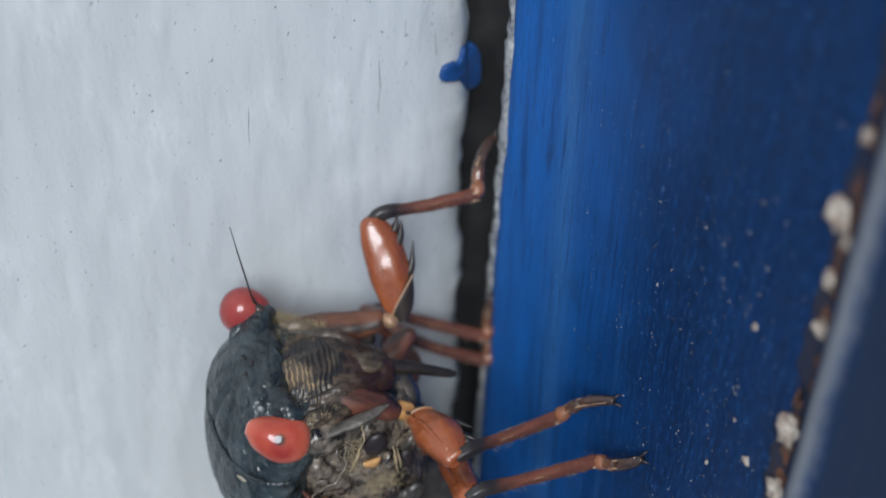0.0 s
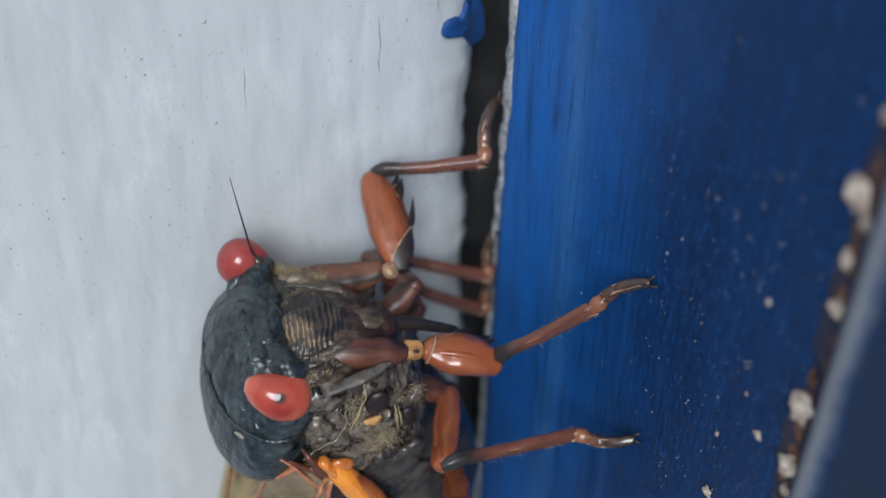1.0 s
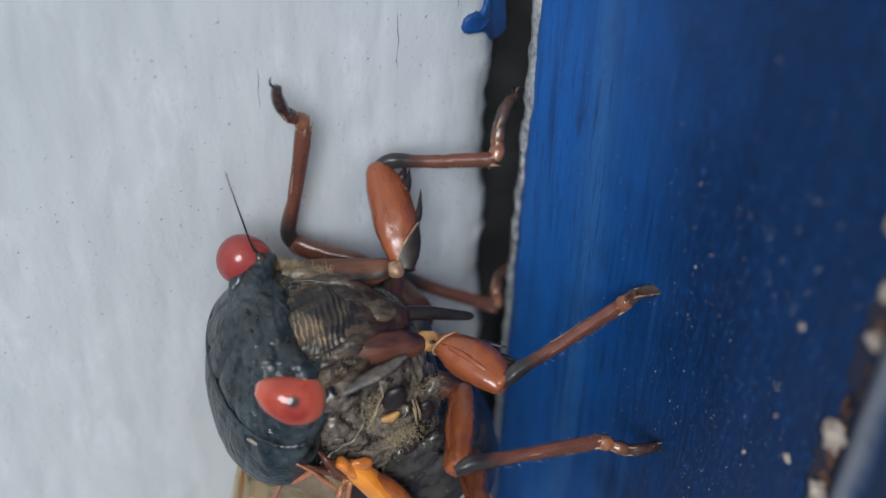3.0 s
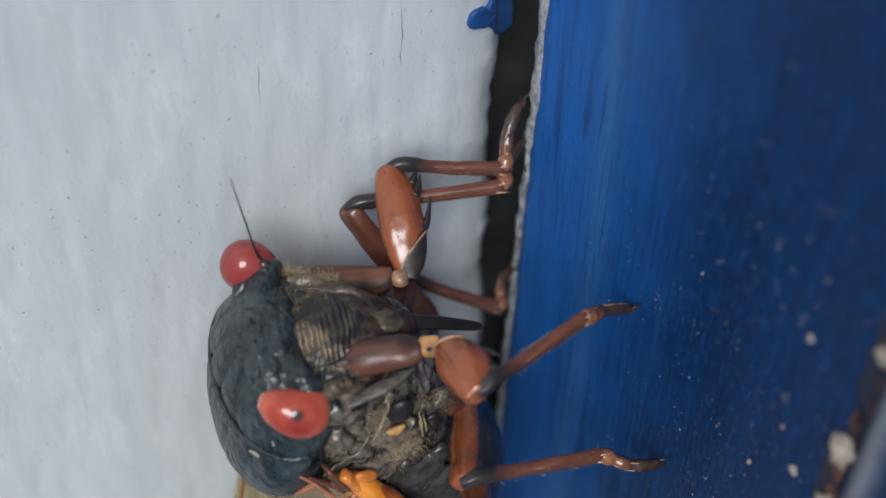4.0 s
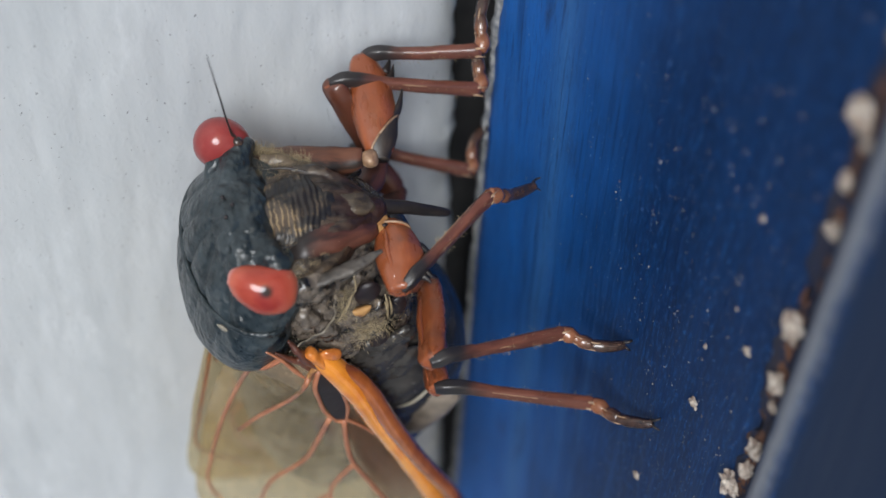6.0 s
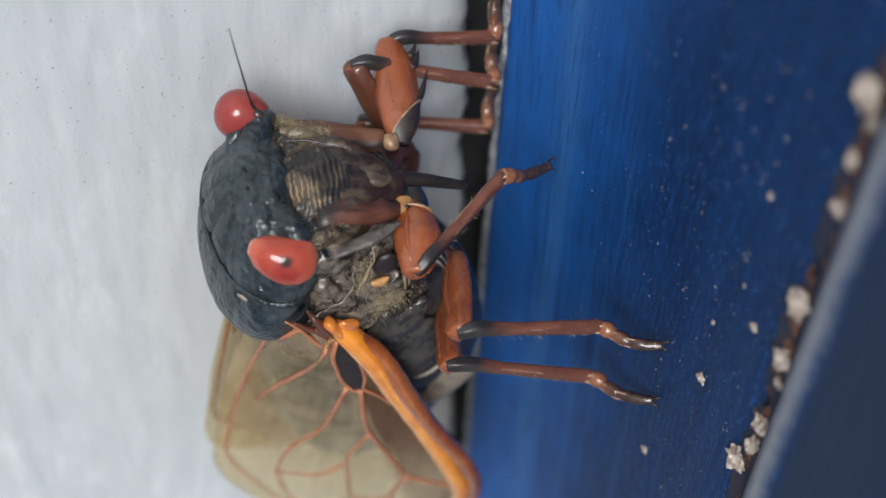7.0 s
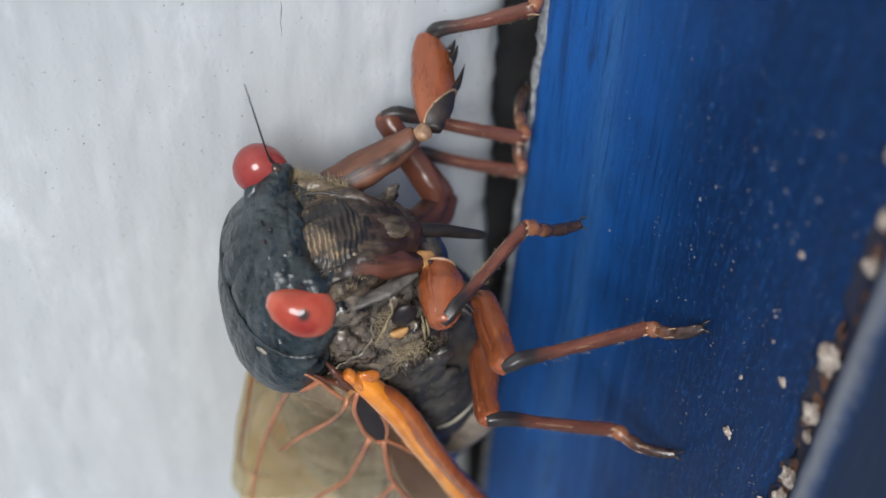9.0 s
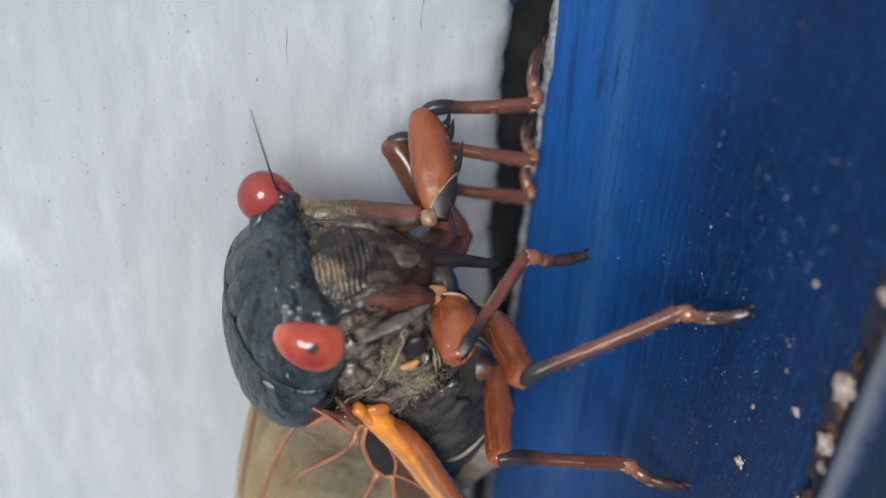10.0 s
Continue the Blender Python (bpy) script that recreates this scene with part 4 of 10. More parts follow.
def abdomen():
    sec = [(-7.2, 3.4, -0.8, -8.9), (-9.0, 4.2, -0.5, -10.0), (-11.0, 4.5, 0.0, -10.9), (-14.0, 4.4, 0.2, -11.2), (-18.0, 3.6, -0.4, -10.8), (-22.0, 2.6, -1.6, -9.8), (-26.0, 1.4, -3.4, -8.4), (-28.0, 0.5, -5.0, -7.2)]

    def rings(q, a):
        k = 0.12 * (1 - abs(math.sin(math.pi * (q.x + 9) / 2.3))) ** 3
        return q + V(0, -k * q.y / 4, -k * (q.z + 4) / 4)
    ob = part("abdomen", shell(sec, 60, 12, 2.5, rings), ABDO, cicada, "dark ringed abdomen under the wings")
    for s in (-1, 1):
        part("belly_plate", ruffle(blob((-14.0, 4.0 * s, -8.0), (2.3, 0.5, 1.2), (14 * s, 30, 5 * s), 40, 24, boxy(0.85)), 0.12, 0.8, 2), BELLY, ob, "grey-brown shiny belly plate")
        # the plate's white glint put in as a thin pale rim
        part("plate_rim", tube([(-11.7, 4.6 * s, -6.2, 0.04), (-11.3, 4.75 * s, -6.8, 0.09), (-10.8, 4.7 * s, -7.4, 0.08), (-10.4, 4.5 * s, -8.0, 0.04)], 8, 5), PALE, ob, "pale rim drawn for the plate's glint")
    return ob


def wing(s):
    """A roof-held fore wing; s is -1 for the right side. u runs from base to tip, v from the front edge to the back edge."""
    front = spline([(-4.8, 4.5, -2.0), (-6.4, 4.75, -3.0), (-8.2, 5.05, -3.95), (-10.8, 5.3, -4.95), (-13.6, 5.55, -6.05), (-19.7, 5.9, -8.35), (-24.7, 6.0, -9.9), (-33.0, 4.8, -10.4)], 12)
    back = spline([(-4.6, 4.2, -0.4), (-5.6, 3.7, 0.4), (-7.2, 2.5, 0.8), (-9.5, 1.3, 1.2), (-12.5, 0.9, 1.75), (-18.0, 0.8, 2.4), (-25.0, 1.0, 2.1), (-33.5, 3.4, -4.5)], 12)

    def at(u, v, off=0.0):
        i = min(u, 0.9999) * (len(front) - 1)
        k, t = int(i), i - int(i)
        a = front[k] * (1 - t) + front[k + 1] * t
        b = back[k] * (1 - t) + back[k + 1] * t
        q = a * (1 - v) + b * v
        bulge = 0.9 * math.sin(math.pi * v) * min(1, u * 5)
        fold = 0.12 * math.sin(v * 15 + u * 6) * min(1, u * 4)
        return (float(q[0]), float(s * (q[1] + 0.75 * (bulge + fold) + off)), float(q[2] + 0.5 * (bulge + fold)))

    bm = bmesh.new()
    rings_into(bm, [[V(*at(u / 70, v / 26)) for v in range(27)] for u in range(71)], False)
    bm.verts.index_update()
    smoke, fold = [], []
    for k in range(71):
        for j in range(27):
            u, v = k / 70, j / 26
            s1 = (1 - smooth_step(v, 0.20, 0.30)) * (1 - 0.6 * smooth_step(u, 0.5, 0.9)) * smooth_step(u, 0.30, 0.44)
            s2 = 0.8 * math.exp(-((u - 0.50) / 0.07) ** 2 - ((v - 0.34) / 0.08) ** 2)
            s3 = 0.45 * (1 - smooth_step(u, 0.12, 0.36))
            smoke.append(max(s1, s2, s3))
            fold.append(v - 0.75 * u)
    w = part("fore_wing", bm, FILM, cicada, "smoky translucent wing folded over the body")
    for name, values in (("smoke", smoke), ("fold", fold)):
        w.data.attributes.new(name, "FLOAT", "POINT").data.foreach_set("value", values)
    sol = w.modifiers.new("thickness", "SOLIDIFY")
    sol.thickness = 0.03 * MM

    def vein(points, r0, r1, material, name="vein", label="", flat=1.0):
        n = len(points) - 1
        part(name, tube([(*at(u, v, 0.05), r0 + (r1 - r0) * k / n) for k, (u, v) in enumerate(points)], 10, 5, flat), material, w, label)

    rib = [(0.0, 0.03, 0.30), (0.03, 0.015, 0.46), (0.075, 0.005, 0.60), (0.14, 0.0, 0.68), (0.28, 0.0, 0.68), (0.43, 0.005, 0.66), (0.57, 0.005, 0.64), (0.72, 0.005, 0.62), (0.86, 0.005, 0.62), (1.0, 0.0, 0.6)]
    part("front_vein", ruffle(tube([(*at(u, v + 0.005 * min(1, u * 8), 0.05), r * (1 - 0.14 * min(1, u * 8))) for u, v, r in rib], 18, 6), 0.03, 1.6, 2), ORANGE, w, "thick glossy orange leading vein")
    edge = [(0.05, -0.035, 0.20), (0.10, -0.055, 0.34), (0.18, -0.06, 0.42), (0.30, -0.055, 0.42), (0.45, -0.045, 0.40), (0.6, -0.04, 0.38), (0.8, -0.04, 0.36), (1.0, -0.035, 0.34)]
    part("front_edge", ruffle(tube([(*at(u, v - 0.017, 0.22), r * 1.10) for u, v, r in edge], 14, 6), 0.03, 1.6, 5), RUSSET, w, "dark red-brown outer edge")
    vein([(0.09, 0.05), (0.15, 0.062), (0.28, 0.07), (0.42, 0.065), (0.57, 0.05), (0.7, 0.03)], 0.30, 0.10, ORANGE, "inner_vein", "orange vein along the leading edge")
    rows = [[(0.06, 0.14), (0.135, 0.115), (0.25, 0.125), (0.37, 0.165), (0.44, 0.21)], [(0.095, 0.2), (0.195, 0.31), (0.30, 0.325), (0.39, 0.315), (0.445, 0.27)], [(0.44, 0.20), (0.452, 0.235), (0.445, 0.275)],
            [(0.445, 0.225), (0.57, 0.26), (0.63, 0.27), (0.695, 0.23), (0.765, 0.21), (0.845, 0.29), (0.93, 0.33)], [(0.63, 0.27), (0.69, 0.39), (0.74, 0.44), (0.85, 0.46)],
            [(0.43, 0.30), (0.58, 0.42), (0.65, 0.52), (0.72, 0.68), (0.80, 0.74)], [(0.765, 0.21), (0.785, 0.14), (0.81, 0.08), (0.84, 0.02)],
            [(0.085, 0.24), (0.125, 0.34), (0.175, 0.40), (0.39, 0.55), (0.54, 0.72), (0.625, 0.83)], [(0.01, 0.87), (0.125, 0.93), (0.235, 0.94), (0.46, 0.88), (0.62, 0.92), (0.71, 0.95)],
            [(0.74, 0.44), (0.78, 0.56), (0.80, 0.74)], [(0.845, 0.29), (0.86, 0.38), (0.85, 0.46)], [(0.80, 0.74), (0.88, 0.76), (0.95, 0.74)],
            [(0.44, 0.215), (0.50, 0.13), (0.57, 0.06)], [(0.71, 0.95), (0.8, 0.93), (0.92, 0.88)], [(0.06, 0.3), (0.02, 0.6), (0.01, 0.87)]]
    for k, r in enumerate(rows):
        vein(r, 0.13 if k < 9 else 0.085, 0.085 if k < 9 else 0.06, PINK)
    bm = bmesh.new()
    rings_into(bm, [[V(*at(0.12 + 0.315 * i / 10, 0.125 + 0.06 * i / 10 + (0.15 - 0.055 * i / 10 + 0.03 * math.sin(math.pi * i / 10)) * j / 6, 0.05 + 0.06 * math.sin(math.pi * j / 6))) for j in range(7)] for i in range(11)], False)
    part("dark_cell", bm, CELL, w, "black glossy cell at the wing's root")
    knob = tube([(-4.22, s * 4.5, -1.5, 0.22), (-4.36, s * 4.55, -1.6, 0.38), (-4.8, s * 4.62, -1.9, 0.40), (-5.6, s * 4.7, -2.4, 0.46), (-6.3, s * 4.75, -2.8, 0.5)], 16, 5, 0.66)
    blob((-4.85, s * 4.66, -2.5), (0.36, 0.24, 0.50), (0, 20, 0), 20, 14, boxy(0.8), knob)
    part("wing_joint", ruffle(fuse(knob, 0.05, 3), 0.06, 2.2, 1), JOINT, w, "amber wing joint")
    flesh = tube([(-3.5, s * 4.2, -0.75, 0.10), (-4.0, s * 4.45, -1.05, 0.24), (-4.6, s * 4.55, -1.35, 0.28), (-5.3, s * 4.6, -1.75, 0.22), (-5.9, s * 4.65, -2.05, 0.12)], 14, 5, 0.7)
    tube_into(flesh, [(-4.1, s * 4.3, -0.2, 0.08), (-4.5, s * 4.45, -0.65, 0.16), (-4.9, s * 4.55, -1.2, 0.2), (-5.6, s * 4.62, -1.55, 0.16)], 12, 5, 0.7)
    part("joint_skin", ruffle(fuse(flesh, 0.05, 3), 0.05, 2.4, 4), SHADE_MAROON, w, "red-brown skin round the wing joint")
    part("root_strut", tube([(-3.9, s * 4.2, 0.2, 0.08), (-4.5, s * 4.45, -0.4, 0.11), (-5.4, s * 4.6, -0.95, 0.16), (-6.2, s * 4.7, -1.5, 0.12), (-6.9, s * 4.8, -2.2, 0.10)], 8, 5, 0.7), PINK, w)
    vein([(0.075, 0.22), (0.10, 0.30), (0.135, 0.36), (0.18, 0.41)], 0.22, 0.10, AMBER, "root_fork", "amber fork of the veins", 0.6)
    return w


head()
thorax()
abdomen()
wing(-1)
wing(1)


# ---- legs: each piece lies along its own x, from its upper joint ----
def leg(fore, length, side):
    """Upper piece, thigh, shin and foot of one leg; lengths in millimetres."""
    hip, thigh, shin, foot = length
    f = 0.98 if fore else 0.74
    seed = length[2]
    k = (1.18 if side < 0 else 1.26) if fore else 1.0
    sag = 0.45 if fore and side > 0 else 0.0
    coxa = part("coxa", ruffle(tube([(-0.5, 0, -0.75, 0.34), (0, 0, -0.28 - sag, 0.52 * k), (hip * 0.12, 0, -0.08 - sag, 0.62 * k), (hip * 0.32, 0, -sag, 0.68 * k), (hip * 0.7, 0, -sag * 0.6, 0.64 * k), (hip, 0, 0, 0.44)], 24, 6, 0.78), 0.12, 1.2, seed), MAROON if fore and side > 0 else COXA, cicada, "streaky dark brown upper leg piece" if fore and side > 0 else "streaky red-brown upper leg piece")
    part("trochanter", ruffle(blob((hip + (0.25 if fore else 0.05), 0, 0), (0.50, 0.42, 0.40) if fore and side < 0 else (0.40, 0.38, 0.36), (0, 0, 0), 28, 20, boxy(0.85)), 0.10 if fore else 0.06, 1.8, seed), (AMBER if side < 0 else EDGE) if fore else COXA, coxa, "amber hip joint" if fore else "")
    if fore and side < 0:
        part("hip_pit", ruffle(blob((hip + 0.30, -0.26, 0.27), (0.15, 0.10, 0.13), (45, 0, 0), 14, 10), 0.04, 3, 1), CELL, coxa, "dark pit in the amber joint")
    prof = [(0, 0, 0, 0.34), (thigh * 0.08, 0, 0, 0.5 * f + 0.1), (thigh * 0.25, 0, 0.05, 0.86 * f), (thigh * 0.48, 0, 0.08, f), (thigh * 0.72, 0, 0.03, 0.93 * f), (thigh * 0.9, 0, -0.06, 0.72 * f), (thigh * 0.98, 0, -0.10, 0.55 * f), (thigh * 1.03, 0, -0.08, 0.25 * f)]
    if not fore:
        prof = [(0, 0, 0, 0.32), (thigh * 0.06, 0, 0, 0.50), (thigh * 0.2, 0, 0.03, 0.62), (thigh * 0.5, 0, 0.05, 0.66), (thigh * 0.8, 0, 0.02, 0.62), (thigh * 0.93, 0, -0.04, 0.58), (thigh * 0.99, 0, -0.08, 0.46), (thigh * 1.03, 0, -0.08, 0.2)]
    femur = part("femur", ruffle(ruffle(tube(prof, 40, 9, 0.72, (0, 1, 0), 0.035), 0.10, 0.7, seed), 0.03, 2.2, seed), LEG if fore or side < 0 else SHADE_MAROON, cicada, "glossy orange-brown thigh" if fore or side < 0 else "far-side thigh, its shade painted in as maroon-brown")
    part("thigh_ridge", tube([(thigh * 0.12, -0.34 * f, -0.22 * f, 0.08), (thigh * 0.5, -0.60 * f, -0.32 * f, 0.15), (thigh * 0.92, -0.40 * f, -0.26 * f, 0.08)], 8, 5), LEG, femur)
    if fore:
        line = [(float(q[0]), float(q[3])) for q in spline(prof, 9)]

        def radius(x):
            return float(np.interp(x, [q[0] for q in line], [q[1] for q in line]))
        rings = []
        for u in (-0.06, 0.0, 0.25, 0.5, 0.75, 0.94, 1.0):
            ring = []
            for k in range(28):
                c, z = math.cos(k * math.pi / 14), math.sin(k * math.pi / 14)
                x = u * thigh * (0.20 + 0.22 * z) if side > 0 else u * thigh * (0.10 + 0.05 * z)
                r = radius(x) * 1.02 + (0.06 if u < 1 else -0.05)
                ring.append(V(x, 0.74 * r * c, 0.06 * min(1, x) + r * z))
            rings.append(ring)
        part("femur_base", ruffle(rings_into(bmesh.new(), rings), 0.04, 1.5, 3), WEDGE if side > 0 else LEG, femur, "dark brown wedge at the thigh's root")
        part("wedge_rim", tube([(q.x, q.y * 1.0, q.z, 0.055) for q in rings[-2][::2] + rings[-2][:1]], 6, 2), EDGE, femur, "pale rim round the wedge")
        for x, h, w in ((0.44, 0.95, 0.26), (0.76, 0.52, 0.27), (0.87, 0.34, 0.2)):
            part("spine", tube([(thigh * (x - 0.03), 0, f * 0.80, w * 1.15), (thigh * (x + 0.04), 0, f * 0.93 + h * 0.25, w * 0.66), (thigh * (x + 0.24 * h + 0.04), 0, f * 0.96 + h * 0.62, 0.015)], 10, 4), SHANK, femur, "sharp black thorn")
    for s in (-1, 1):
        part("knee", ruffle(blob((thigh * 0.97, 0.20 * f * s, -0.08), (0.28, 0.18 * f + 0.06, 0.28 * f + 0.08), (0, 0, 10 * s), 24, 16, boxy(0.85)), 0.08, 2.2, seed), LEG, femur)
    t = shin
    tib = part("tibia", ruffle(tube([(-0.12, 0, 0.05, 0.26), (t * 0.04, 0, -0.14, 0.36), (t * 0.11, 0, -0.27, 0.37), (t * 0.22, 0, -0.24, 0.33), (t * 0.36, 0, -0.14, 0.30), (t * 0.6, 0, -0.05, 0.32), (t * 0.88, 0, 0, 0.35), (t * 0.97, 0, 0, 0.33), (t * 1.01, 0, 0, 0.2)], 24, 6, 0.85, (0, 1, 0), 0.06), 0.035, 2.2, seed),
               SHIN, cicada, "ridged brown shin, black towards the knee")
    part("shin_ridge", tube([(t * 0.26, 0.18, -0.34, 0.02), (t * 0.6, 0.19, -0.24, 0.034), (t * 0.95, 0.19, -0.18, 0.03)], 6, 5), EDGE, tib, "pale ridge line")
    part("shin_ridge", tube([(t * 0.24, -0.18, -0.36, 0.02), (t * 0.6, -0.21, -0.23, 0.03), (t * 0.95, -0.21, -0.17, 0.028)], 6, 5), EDGE, tib, "pale ridge line")
    rnd = random.Random(seed * 10)
    bm = bmesh.new()
    for _ in range(90):
        x, a = rnd.uniform(0.25, 0.98) * t, rnd.uniform(0, 6.28)
        d = V(0.5, math.cos(a), math.sin(a))
        q = V(x, 0.28 * d.y, 0.28 * d.z)
        tube_into(bm, [(*q, 0.009), (*(q + d * 0.08), 0.007), (*(q + d * rnd.uniform(0.12, 0.2)), 0.002)], 3, 1)
    tagged(part("bristles", bm, HAIR, tib, "fine bristles"), kind="stuff")
    for a in (-1.1, 0.1, 1.3, 2.6):
        part("spur", tube([(t * 0.95, 0.26 * math.sin(a), 0.26 * math.cos(a), 0.075), (t * 1.04, 0.36 * math.sin(a), 0.38 * math.cos(a), 0.01)], 7, 2), EDGE, tib, "short amber spur")
    k = foot
    bow = 0.0 if side > 0 else 0.28 if fore else -0.26
    rise = 1.0 if side > 0 else 0.5
    toes = [(-0.02, 0.0, 0.27), (0.10, -0.02, 0.366), (0.19, 0.03, 0.281), (0.23, 0.12, 0.232), (0.30, 0.20, 0.305), (0.42, 0.29, 0.281), (0.46, 0.31, 0.244), (0.62, 0.32, 0.280), (0.82, 0.18, 0.240), (0.93, 0.0, 0.195)]
    tar = part("tarsus", ruffle(tube([(k * u, bow * math.sin(math.pi * max(0.0, u)), z * rise, r) for u, z, r in toes], 14, 5, 1.0, (0, 0, 1), 0.05), 0.02, 3, seed), FOOT, cicada,
               "dark foot, brown at the ankle")
    for s in (-1, 1):
        # highlight along the foot drawn as thin pale strips
        part("foot_highlight", tube([(k * 0.12, 0.17 * s + bow * 0.37, 0.22, 0.015), (k * 0.42, 0.17 * s + bow * 0.97, 0.20 + 0.29 * rise, 0.035), (k * 0.85, 0.14 * s + bow * 0.45, 0.17 + 0.18 * rise, 0.015)], 6, 5), EDGE, tar, "pale strip painting the foot's highlight")
        part("claw", tube([(k * 0.9, 0.06 * s, 0.02, 0.075), (k * 0.98, 0.17 * s, 0.12, 0.06), (k * 1.03, 0.26 * s, 0.0, 0.035), (k * 1.02, 0.30 * s, -0.12, 0.01)], 7, 3), SHANK, tar, "hooked claw")
    part("heel_pad", ruffle(blob((k * 0.05, 0, -0.05), (0.20, 0.2, 0.22), (0, 0, 0), 14, 10), 0.05, 3, 2), EDGE, tar, "amber ankle pad")
    return coxa, femur, tib, tar


def aim(p, q, up):
    """The pose of a leg piece from joint p towards q, its z leaning to up."""
    x = (Vector(q) - Vector(p)).normalized()
    y = Vector(up).cross(x).normalized()
    z = x.cross(y)
    return Matrix.Translation(Vector(p) * MM) @ Matrix((x, y, z)).transposed().to_4x4()


def along(rows):
    return [(t, aim(p, q, up)) for t, p, q, up in rows]


right_fore = leg(True, (3.6, 3.48, 5.87, 3.49), -1)
left_fore = leg(True, (5.4, 4.85, 5.14, 3.38), 1)
right_mid = leg(False, (2.4, 5.71, 6.61, 2.97), -1)
left_mid = leg(False, (2.4, 4.81, 6.86, 3.27), 1)
right_hind = leg(False, (2.4, 6.05, 7.33, 3.30), -1)
left_hind = leg(False, (2.4, 3.03, 5.95, 2.70), 1)


